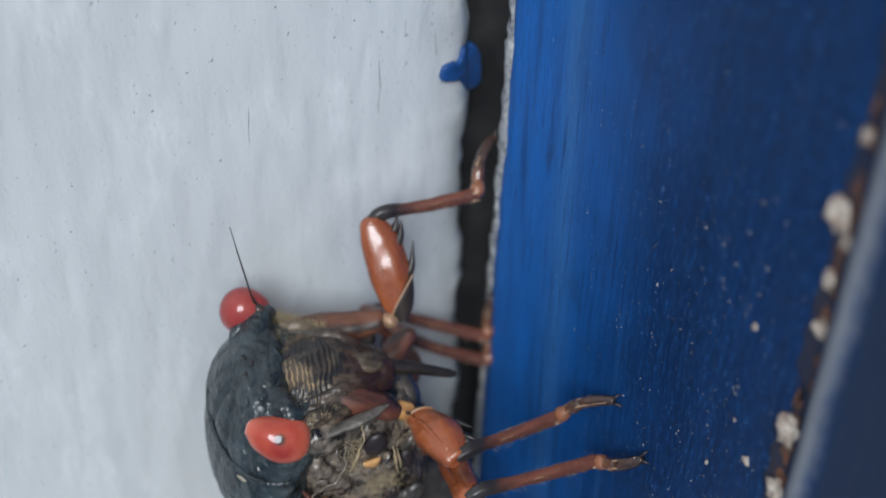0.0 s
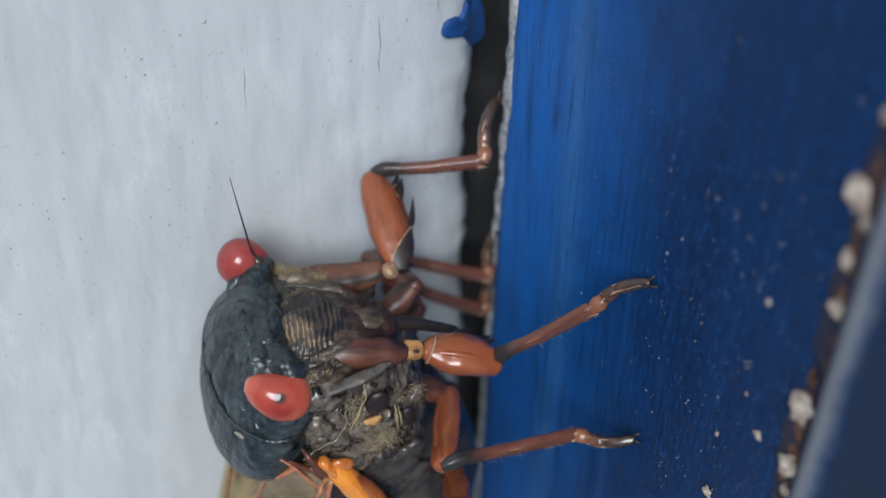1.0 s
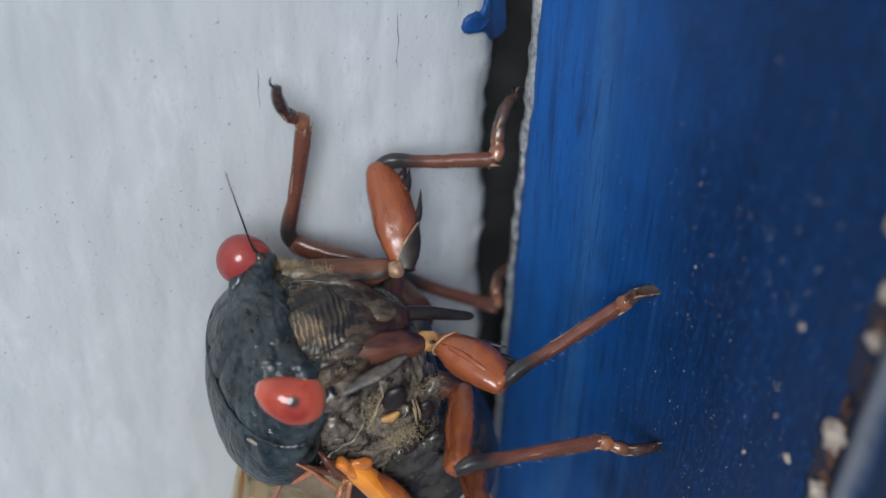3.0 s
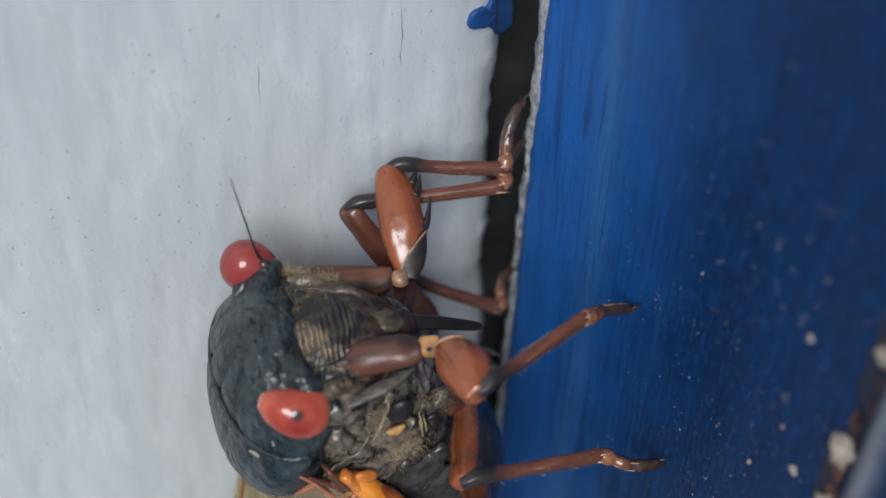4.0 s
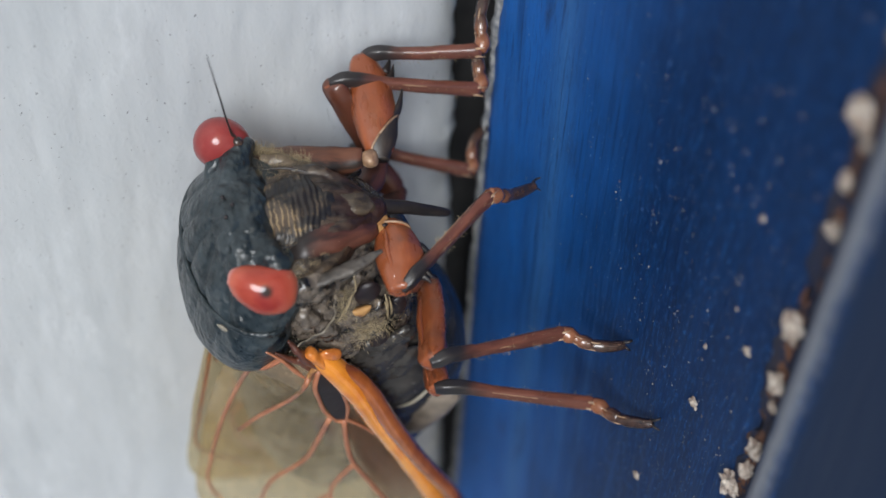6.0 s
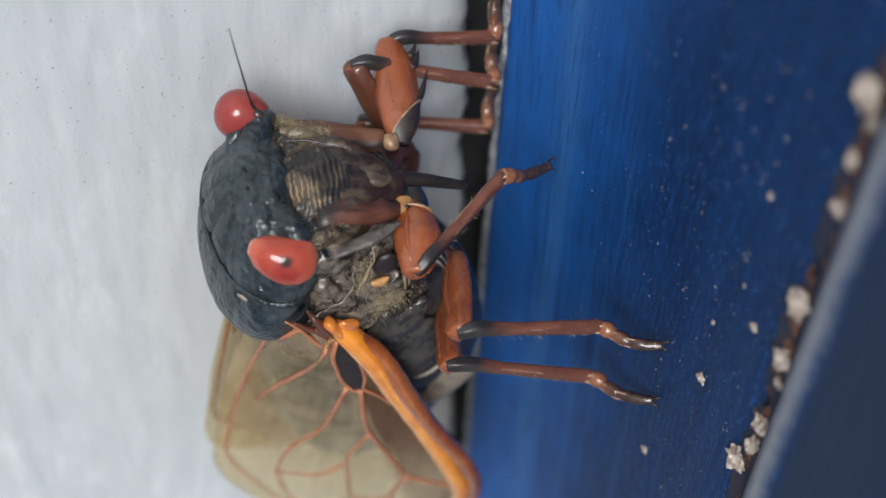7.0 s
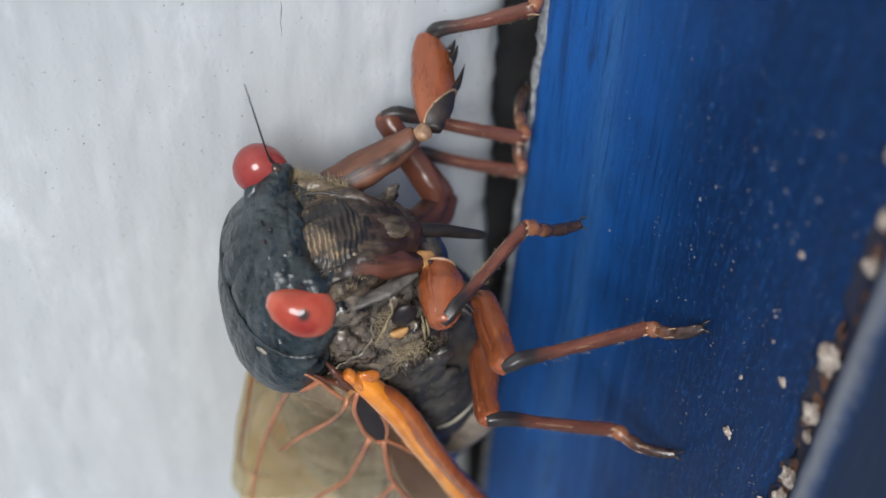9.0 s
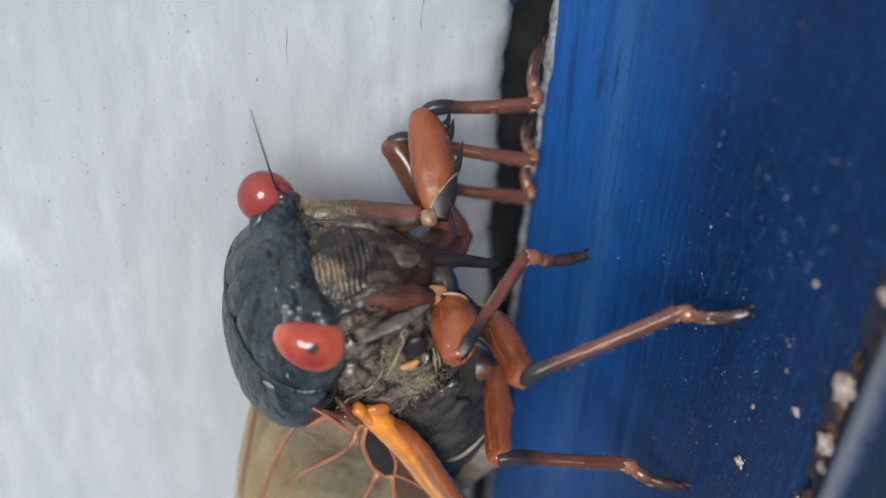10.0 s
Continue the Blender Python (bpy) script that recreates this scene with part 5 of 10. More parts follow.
# ---- what moves: the body creeps along, the legs step one after another ----
def motions():
    walk(cicada, [
        (0, pose(0.00189, -0.00683, 0.01427, -5.87, 0.57, -4.74)),
        (0.5, pose(0.00212, -0.00661, 0.01401, -6.52, 2.50, -6.37)),
        (1, pose(0.00258, -0.00666, 0.01420, -5.90, 2.37, -5.60)),
        (1.5, pose(0.00295, -0.00667, 0.01422, -6.03, 2.56, -5.35)),
        (2, pose(0.00317, -0.00684, 0.01433, -4.23, 2.13, -4.86)),
        (3.5, pose(0.00385, -0.00741, 0.01465, -2.29, 1.24, -4.11)),
        (4, pose(0.00377, -0.00773, 0.01456, -2.34, 1.48, -4.57)),
        (4.5, pose(0.00361, -0.00776, 0.01455, -2.68, 0.49, -5.00)),
        (5, pose(0.00375, -0.00776, 0.01446, -2.70, 1.32, -4.99)),
        (5.5, pose(0.00431, -0.00754, 0.01440, -4.01, 2.05, -7.27)),
        (7, pose(0.00436, -0.00748, 0.01396, -3.87, 2.56, -7.48)),
        (7.5, pose(0.00437, -0.00729, 0.01389, -4.53, 2.72, -7.46)),
        (8, pose(0.00437, -0.00751, 0.01420, -3.23, 1.48, -6.52)),
        (8.5, pose(0.00471, -0.00773, 0.01476, -3.67, 0.82, -6.49)),
        (9, pose(0.00535, -0.00790, 0.01500, -4.00, 0.00, -7.00)),
        (9.5, pose(0.00565, -0.00833, 0.01534, -3.49, -0.19, -6.77)),
        (10, pose(0.00611, -0.00865, 0.01521, -3.75, 0.12, -7.22)),
    ])
    walk(right_fore[0], along([
        (0, (-0.08, -1.97, -2.58), (-1.79, -2.46, -5.71), (0.88, -0.14, -0.46)), (0.25, (0.03, -1.89, -2.24), (-1.32, -2.56, -5.51), (0.93, -0.15, -0.35)),
        (0.5, (0.03, -1.78, -1.94), (-0.86, -2.65, -5.32), (0.97, -0.14, -0.22)), (0.667, (-0.02, -1.84, -2.07), (-0.86, -2.57, -5.49), (0.97, -0.12, -0.21)),
        (0.833, (-0.09, -1.93, -2.32), (-0.87, -2.42, -5.81), (0.98, -0.07, -0.21)), (1, (-0.13, -1.97, -2.48), (-0.87, -2.33, -5.98), (0.98, -0.05, -0.20)),
        (1.25, (-0.14, -1.98, -2.55), (-0.94, -2.23, -6.05), (0.97, -0.04, -0.22)), (1.5, (-0.16, -1.99, -2.62), (-1.02, -2.14, -6.11), (0.97, -0.02, -0.24)),
        (1.75, (-0.13, -1.96, -2.45), (-0.83, -2.36, -5.96), (0.98, -0.06, -0.19)), (2, (-0.13, -1.91, -2.31), (-0.64, -2.58, -5.81), (0.99, -0.09, -0.13)),
        (2.325, (-0.12, -1.95, -2.42), (-0.86, -2.40, -5.92), (0.98, -0.07, -0.20)), (2.65, (-0.14, -1.98, -2.57), (-1.09, -2.23, -6.03), (0.96, -0.04, -0.26)),
        (2.975, (-0.18, -2.00, -2.73), (-1.32, -2.04, -6.15), (0.95, -0.01, -0.32)), (3.3, (-0.25, -2.00, -2.92), (-1.56, -1.86, -6.27), (0.93, 0.03, -0.36)),
        (3.5, (-0.17, -2.00, -2.66), (-0.97, -1.97, -6.17), (0.97, 0.01, -0.22)), (3.667, (-0.16, -1.97, -2.37), (-0.53, -2.24, -5.94), (0.99, -0.03, -0.10)),
        (3.833, (-0.31, -1.82, -2.13), (0.26, -2.73, -5.57), (0.98, -0.03, 0.17)), (4, (-0.40, -1.77, -2.20), (0.69, -3.00, -5.41), (0.95, 0.01, 0.32)),
        (4.25, (-0.23, -1.83, -1.94), (-0.10, -2.53, -5.47), (1.00, -0.05, 0.05)), (4.5, (-0.03, -1.98, -2.12), (-0.89, -2.07, -5.61), (0.97, -0.01, -0.24)),
        (4.75, (-0.07, -2.03, -2.44), (-1.32, -1.77, -5.81), (0.94, 0.05, -0.35)), (5, (-0.21, -2.00, -2.81), (-1.77, -1.46, -6.01), (0.90, 0.13, -0.42)),
        (5.25, (-0.05, -2.06, -2.43), (-1.37, -1.51, -5.73), (0.93, 0.12, -0.35)), (5.5, (0.02, -2.13, -2.05), (-0.99, -1.55, -5.46), (0.96, 0.10, -0.27)),
        (5.7, (0.07, -2.22, -1.85), (-0.88, -1.44, -5.23), (0.96, 0.13, -0.24)), (6.025, (0.08, -2.18, -1.88), (-0.95, -1.53, -5.27), (0.96, 0.12, -0.27)),
        (6.35, (0.09, -2.13, -1.92), (-1.02, -1.62, -5.30), (0.95, 0.10, -0.30)), (6.675, (0.09, -2.10, -1.97), (-1.10, -1.71, -5.34), (0.94, 0.08, -0.32)),
        (7, (0.09, -2.06, -2.02), (-1.17, -1.80, -5.38), (0.94, 0.05, -0.35)), (7.25, (0.06, -2.05, -2.06), (-1.14, -1.83, -5.45), (0.94, 0.04, -0.33)),
        (7.5, (0.03, -2.03, -2.11), (-1.12, -1.87, -5.51), (0.95, 0.03, -0.32)), (7.75, (0.03, -2.04, -2.13), (-1.15, -1.85, -5.52), (0.94, 0.04, -0.33)),
        (8, (0.03, -2.04, -2.15), (-1.18, -1.83, -5.53), (0.94, 0.04, -0.34)), (8.25, (0.04, -2.04, -2.18), (-1.24, -1.83, -5.54), (0.93, 0.04, -0.35)),
        (8.5, (0.04, -2.04, -2.21), (-1.30, -1.83, -5.55), (0.93, 0.05, -0.37)), (8.75, (0.04, -2.03, -2.24), (-1.35, -1.86, -5.55), (0.92, 0.04, -0.38)),
        (9, (0.03, -2.02, -2.27), (-1.40, -1.89, -5.56), (0.92, 0.03, -0.40)), (9.25, (0.02, -2.02, -2.32), (-1.46, -1.91, -5.60), (0.91, 0.03, -0.41)),
        (9.5, (-0.00, -2.01, -2.37), (-1.52, -1.93, -5.64), (0.91, 0.02, -0.42)), (9.75, (0.00, -2.01, -2.39), (-1.57, -1.95, -5.62), (0.90, 0.02, -0.44)),
        (10, (0.00, -2.00, -2.40), (-1.63, -1.97, -5.61), (0.89, 0.01, -0.45)),
    ]))
    walk(right_fore[1], along([
        (0, (-2.17, -2.57, -6.41), (-1.55, -5.88, -7.25), (0.10, 0.26, -0.96)), (0.25, (-1.61, -2.71, -6.24), (-1.33, -6.00, -7.31), (0.04, 0.31, -0.95)),
        (0.5, (-1.06, -2.85, -6.07), (-1.12, -6.08, -7.36), (-0.01, 0.37, -0.93)), (0.667, (-1.05, -2.74, -6.25), (-1.34, -5.60, -8.20), (-0.02, 0.56, -0.83)),
        (0.833, (-1.04, -2.52, -6.58), (-1.74, -4.18, -9.56), (0.06, 0.87, -0.49)), (1, (-1.03, -2.41, -6.76), (-1.88, -3.33, -10.00), (0.13, 0.94, -0.30)),
        (1.25, (-1.12, -2.29, -6.82), (-1.40, -3.42, -10.10), (0.04, 0.94, -0.33)), (1.5, (-1.21, -2.17, -6.89), (-0.92, -3.47, -10.10), (-0.04, 0.93, -0.38)),
        (1.75, (-0.98, -2.45, -6.74), (-1.53, -3.35, -10.05), (0.09, 0.96, -0.28)), (2, (-0.75, -2.73, -6.59), (-2.10, -3.17, -9.76), (0.26, 0.94, -0.24)),
        (2.325, (-1.02, -2.50, -6.70), (-2.03, -3.84, -9.74), (0.11, 0.90, -0.43)), (2.65, (-1.30, -2.28, -6.80), (-1.77, -4.59, -9.36), (0.01, 0.74, -0.67)),
        (2.975, (-1.58, -2.06, -6.91), (-1.44, -5.05, -8.66), (0.01, 0.51, -0.86)), (3.3, (-1.85, -1.83, -7.01), (-1.25, -5.12, -7.97), (0.09, 0.29, -0.95)),
        (3.5, (-1.15, -1.96, -6.95), (-0.29, -5.26, -7.64), (0.15, 0.24, -0.96)), (3.667, (-0.61, -2.30, -6.73), (0.35, -5.60, -7.24), (0.19, 0.20, -0.96)),
        (3.833, (0.39, -2.93, -6.34), (1.54, -6.21, -6.49), (0.27, 0.14, -0.95)), (4, (0.93, -3.27, -6.12), (2.17, -6.52, -6.09), (0.31, 0.11, -0.94)),
        (4.25, (-0.08, -2.68, -6.25), (1.01, -5.98, -6.09), (0.31, 0.06, -0.95)), (4.5, (-1.08, -2.09, -6.39), (-0.15, -5.43, -6.10), (0.31, 0.00, -0.95)),
        (4.75, (-1.60, -1.71, -6.55), (-0.72, -5.04, -6.06), (0.32, -0.06, -0.95)), (5, (-2.12, -1.34, -6.72), (-1.29, -4.64, -6.02), (0.33, -0.11, -0.94)),
        (5.25, (-1.67, -1.38, -6.47), (-1.19, -4.73, -5.73), (0.30, -0.16, -0.94)), (5.5, (-1.21, -1.43, -6.21), (-1.09, -4.79, -5.45), (0.23, -0.21, -0.95)),
        (5.7, (-1.09, -1.27, -5.98), (-0.82, -4.66, -5.42), (0.18, -0.15, -0.97)), (6.025, (-1.18, -1.39, -6.02), (-0.93, -4.76, -5.35), (0.16, -0.18, -0.97)),
        (6.35, (-1.27, -1.50, -6.06), (-1.05, -4.86, -5.28), (0.14, -0.22, -0.97)), (6.675, (-1.36, -1.62, -6.09), (-1.16, -4.95, -5.20), (0.14, -0.25, -0.96)),
        (7, (-1.45, -1.74, -6.13), (-1.28, -5.04, -5.13), (0.13, -0.28, -0.95)), (7.25, (-1.41, -1.79, -6.20), (-1.30, -5.10, -5.23), (0.12, -0.28, -0.95)),
        (7.5, (-1.37, -1.83, -6.27), (-1.33, -5.15, -5.32), (0.10, -0.27, -0.96)), (7.75, (-1.41, -1.81, -6.28), (-1.27, -5.13, -5.34), (0.09, -0.27, -0.96)),
        (8, (-1.45, -1.79, -6.28), (-1.21, -5.11, -5.36), (0.10, -0.26, -0.96)), (8.25, (-1.52, -1.79, -6.29), (-1.13, -5.10, -5.44), (0.12, -0.23, -0.97)),
        (8.5, (-1.59, -1.78, -6.29), (-1.06, -5.10, -5.51), (0.15, -0.20, -0.97)), (8.75, (-1.66, -1.82, -6.29), (-1.11, -5.12, -5.47), (0.18, -0.21, -0.96)),
        (9, (-1.72, -1.87, -6.30), (-1.16, -5.15, -5.43), (0.21, -0.22, -0.95)), (9.25, (-1.79, -1.89, -6.33), (-1.26, -5.18, -5.50), (0.22, -0.21, -0.95)),
        (9.5, (-1.85, -1.91, -6.36), (-1.36, -5.21, -5.57), (0.22, -0.20, -0.96)), (9.75, (-1.92, -1.94, -6.34), (-1.33, -5.22, -5.53), (0.23, -0.19, -0.95)),
        (10, (-2.00, -1.97, -6.32), (-1.31, -5.23, -5.49), (0.26, -0.19, -0.95)),
    ]))
    walk(right_fore[2], along([
        (0, (-1.55, -5.88, -7.25), (-2.71, -4.30, -12.77), (-0.98, -0.00, 0.20)), (0.25, (-1.33, -6.00, -7.31), (-2.56, -4.32, -12.79), (-0.98, -0.01, 0.22)),
        (0.5, (-1.12, -6.08, -7.36), (-2.41, -4.30, -12.79), (-0.97, -0.01, 0.23)), (0.667, (-1.34, -5.60, -8.20), (-1.02, -4.55, -13.96), (-1.00, 0.05, -0.05)),
        (0.833, (-1.74, -4.18, -9.56), (2.04, -5.15, -13.93), (-0.76, -0.14, -0.63)), (1, (-1.88, -3.33, -10.00), (2.84, -5.05, -13.03), (-0.59, -0.27, -0.76)),
        (1.25, (-1.40, -3.42, -10.10), (3.32, -5.20, -13.08), (-0.59, -0.32, -0.74)), (1.5, (-0.92, -3.47, -10.10), (3.81, -5.31, -13.03), (-0.59, -0.36, -0.72)),
        (1.75, (-1.53, -3.35, -10.05), (3.02, -4.92, -13.40), (-0.63, -0.37, -0.68)), (2, (-2.10, -3.17, -9.76), (2.23, -4.46, -13.50), (-0.67, -0.36, -0.65)),
        (2.325, (-2.03, -3.84, -9.74), (1.62, -4.50, -14.28), (-0.77, -0.23, -0.59)), (2.65, (-1.77, -4.59, -9.36), (0.95, -4.51, -14.56), (-0.89, 0.01, -0.46)),
        (2.975, (-1.44, -5.05, -8.66), (0.18, -4.24, -14.24), (-0.96, 0.07, -0.27)), (3.3, (-1.25, -5.12, -7.97), (-0.68, -3.68, -13.63), (-0.99, 0.07, -0.08)),
        (3.5, (-0.29, -5.26, -7.64), (-0.50, -3.56, -13.25), (-1.00, 0.04, 0.05)), (3.667, (0.35, -5.60, -7.24), (0.10, -3.82, -12.82), (-1.00, 0.04, 0.06)),
        (3.833, (1.54, -6.21, -6.49), (1.22, -4.26, -12.01), (-1.00, 0.04, 0.07)), (4, (2.17, -6.52, -6.09), (1.81, -4.48, -11.57), (-1.00, 0.04, 0.08)),
        (4.25, (1.01, -5.98, -6.09), (0.66, -3.60, -11.44), (-0.99, 0.05, 0.09)), (4.5, (-0.15, -5.43, -6.10), (-0.50, -2.71, -11.28), (-0.99, 0.05, 0.10)),
        (4.75, (-0.72, -5.04, -6.06), (-0.87, -2.29, -11.24), (-1.00, 0.07, 0.07)), (5, (-1.29, -4.64, -6.02), (-1.25, -1.87, -11.20), (-1.00, 0.09, 0.04)),
        (5.25, (-1.19, -4.73, -5.73), (-0.91, -1.89, -10.88), (-0.99, 0.11, 0.01)), (5.5, (-1.09, -4.79, -5.45), (-0.57, -1.87, -10.56), (-0.99, 0.13, -0.03)),
        (5.7, (-0.82, -4.66, -5.42), (-0.41, -1.63, -10.47), (-0.99, 0.12, -0.01)), (6.025, (-0.93, -4.76, -5.35), (-0.43, -1.71, -10.38), (-0.99, 0.13, -0.02)),
        (6.35, (-1.05, -4.86, -5.28), (-0.46, -1.79, -10.28), (-0.99, 0.14, -0.03)), (6.675, (-1.16, -4.95, -5.20), (-0.48, -1.87, -10.19), (-0.99, 0.15, -0.04)),
        (7, (-1.28, -5.04, -5.13), (-0.51, -1.94, -10.10), (-0.99, 0.16, -0.05)), (7.25, (-1.30, -5.10, -5.23), (-0.53, -1.93, -10.14), (-0.99, 0.16, -0.05)),
        (7.5, (-1.33, -5.15, -5.32), (-0.54, -1.91, -10.18), (-0.98, 0.17, -0.05)), (7.75, (-1.27, -5.13, -5.34), (-0.90, -1.78, -10.18), (-0.99, 0.13, 0.01)),
        (8, (-1.21, -5.11, -5.36), (-1.26, -1.67, -10.15), (-0.99, 0.09, 0.07)), (8.25, (-1.13, -5.10, -5.44), (-1.15, -1.75, -10.29), (-0.99, 0.09, 0.07)),
        (8.5, (-1.06, -5.10, -5.51), (-1.04, -1.82, -10.43), (-0.99, 0.09, 0.06)), (8.75, (-1.11, -5.12, -5.47), (-0.94, -1.86, -10.40), (-0.99, 0.11, 0.04)),
        (9, (-1.16, -5.15, -5.43), (-0.84, -1.89, -10.36), (-0.99, 0.12, 0.02)), (9.25, (-1.26, -5.18, -5.50), (-0.95, -1.79, -10.35), (-0.99, 0.12, 0.02)),
        (9.5, (-1.36, -5.21, -5.57), (-1.05, -1.70, -10.34), (-0.99, 0.13, 0.03)), (9.75, (-1.33, -5.22, -5.53), (-1.20, -1.57, -10.20), (-0.99, 0.11, 0.06)),
        (10, (-1.31, -5.23, -5.49), (-1.34, -1.43, -10.05), (-0.99, 0.09, 0.09)),
    ]))
    walk(right_fore[3], along([
        (0, (-2.71, -4.30, -12.77), (-0.39, -5.92, -14.80), (0.63, -0.06, 0.77)), (0.25, (-2.56, -4.32, -12.79), (-0.27, -6.07, -14.75), (0.61, -0.08, 0.79)),
        (0.5, (-2.41, -4.30, -12.79), (-0.16, -6.18, -14.68), (0.59, -0.10, 0.80)), (0.667, (-1.02, -4.55, -13.96), (1.37, -6.33, -15.77), (0.58, -0.05, 0.81)),
        (0.833, (2.04, -5.15, -13.93), (4.68, -6.72, -15.58), (0.54, 0.03, 0.84)), (1, (2.84, -5.05, -13.03), (5.60, -6.51, -14.58), (0.52, 0.07, 0.85)),
        (1.25, (3.32, -5.20, -13.08), (6.00, -6.78, -14.65), (0.52, 0.04, 0.85)), (1.5, (3.81, -5.31, -13.03), (6.41, -7.01, -14.62), (0.53, 0.01, 0.85)),
        (1.75, (3.02, -4.92, -13.40), (5.70, -6.73, -14.71), (0.45, 0.03, 0.89)), (2, (2.23, -4.46, -13.50), (4.98, -6.36, -14.52), (0.38, 0.06, 0.92)),
        (2.325, (1.62, -4.50, -14.28), (4.37, -6.39, -15.31), (0.38, 0.06, 0.92)), (2.65, (0.95, -4.51, -14.56), (3.70, -6.39, -15.59), (0.38, 0.06, 0.92)),
        (2.975, (0.18, -4.24, -14.24), (2.94, -6.11, -15.28), (0.38, 0.06, 0.92)), (3.3, (-0.68, -3.68, -13.63), (2.08, -5.55, -14.67), (0.39, 0.06, 0.92)),
        (3.5, (-0.50, -3.56, -13.25), (2.11, -5.39, -14.68), (0.48, 0.00, 0.88)), (3.667, (0.10, -3.82, -12.82), (2.09, -5.37, -15.24), (0.72, -0.13, 0.68)),
        (3.833, (1.22, -4.26, -12.01), (0.55, -4.25, -15.43), (0.96, -0.22, -0.19)), (4, (1.81, -4.48, -11.57), (0.21, -3.83, -14.60), (0.46, 0.89, -0.05)),
        (4.25, (0.66, -3.60, -11.44), (-0.70, -2.95, -14.58), (0.08, 0.98, 0.17)), (4.5, (-0.50, -2.71, -11.28), (-1.61, -2.07, -14.53), (-0.10, 0.97, 0.22)),
        (4.75, (-0.87, -2.29, -11.24), (-2.02, -1.72, -14.49), (-0.23, 0.94, 0.24)), (5, (-1.25, -1.87, -11.20), (-2.43, -1.37, -14.45), (-0.32, 0.91, 0.26)),
        (5.25, (-0.91, -1.89, -10.88), (-2.28, -1.19, -14.03), (-0.40, 0.85, 0.36)), (5.5, (-0.57, -1.87, -10.56), (-2.13, -0.99, -13.59), (-0.45, 0.77, 0.46)),
        (5.7, (-0.41, -1.63, -10.47), (-2.04, -0.62, -13.43), (-0.47, 0.73, 0.51)), (6.025, (-0.43, -1.71, -10.38), (-2.04, -0.73, -13.36), (-0.48, 0.72, 0.50)),
        (6.35, (-0.46, -1.79, -10.28), (-2.03, -0.83, -13.29), (-0.49, 0.72, 0.49)), (6.675, (-0.48, -1.87, -10.19), (-2.02, -0.93, -13.22), (-0.49, 0.73, 0.47)),
        (7, (-0.51, -1.94, -10.10), (-2.02, -1.03, -13.16), (-0.50, 0.73, 0.46)), (7.25, (-0.53, -1.93, -10.14), (-2.02, -1.10, -13.22), (-0.51, 0.74, 0.44)),
        (7.5, (-0.54, -1.91, -10.18), (-2.03, -1.17, -13.29), (-0.53, 0.74, 0.43)), (7.75, (-0.90, -1.78, -10.18), (-2.34, -1.13, -13.33), (-0.54, 0.74, 0.40)),
        (8, (-1.26, -1.67, -10.15), (-2.65, -1.12, -13.35), (-0.56, 0.74, 0.37)), (8.25, (-1.15, -1.75, -10.29), (-2.55, -1.09, -13.47), (-0.55, 0.74, 0.40)),
        (8.5, (-1.04, -1.82, -10.43), (-2.46, -1.06, -13.58), (-0.53, 0.74, 0.42)), (8.75, (-0.94, -1.86, -10.40), (-2.38, -1.31, -13.59), (-0.56, 0.74, 0.38)),
        (9, (-0.84, -1.89, -10.36), (-2.30, -1.58, -13.59), (-0.60, 0.72, 0.34)), (9.25, (-0.95, -1.79, -10.35), (-2.35, -1.52, -13.61), (-0.62, 0.72, 0.33)),
        (9.5, (-1.05, -1.70, -10.34), (-2.40, -1.46, -13.63), (-0.63, 0.71, 0.31)), (9.75, (-1.20, -1.57, -10.20), (-2.54, -1.42, -13.50), (-0.65, 0.70, 0.29)),
        (10, (-1.34, -1.43, -10.05), (-2.68, -1.39, -13.36), (-0.66, 0.70, 0.28)),
    ]))
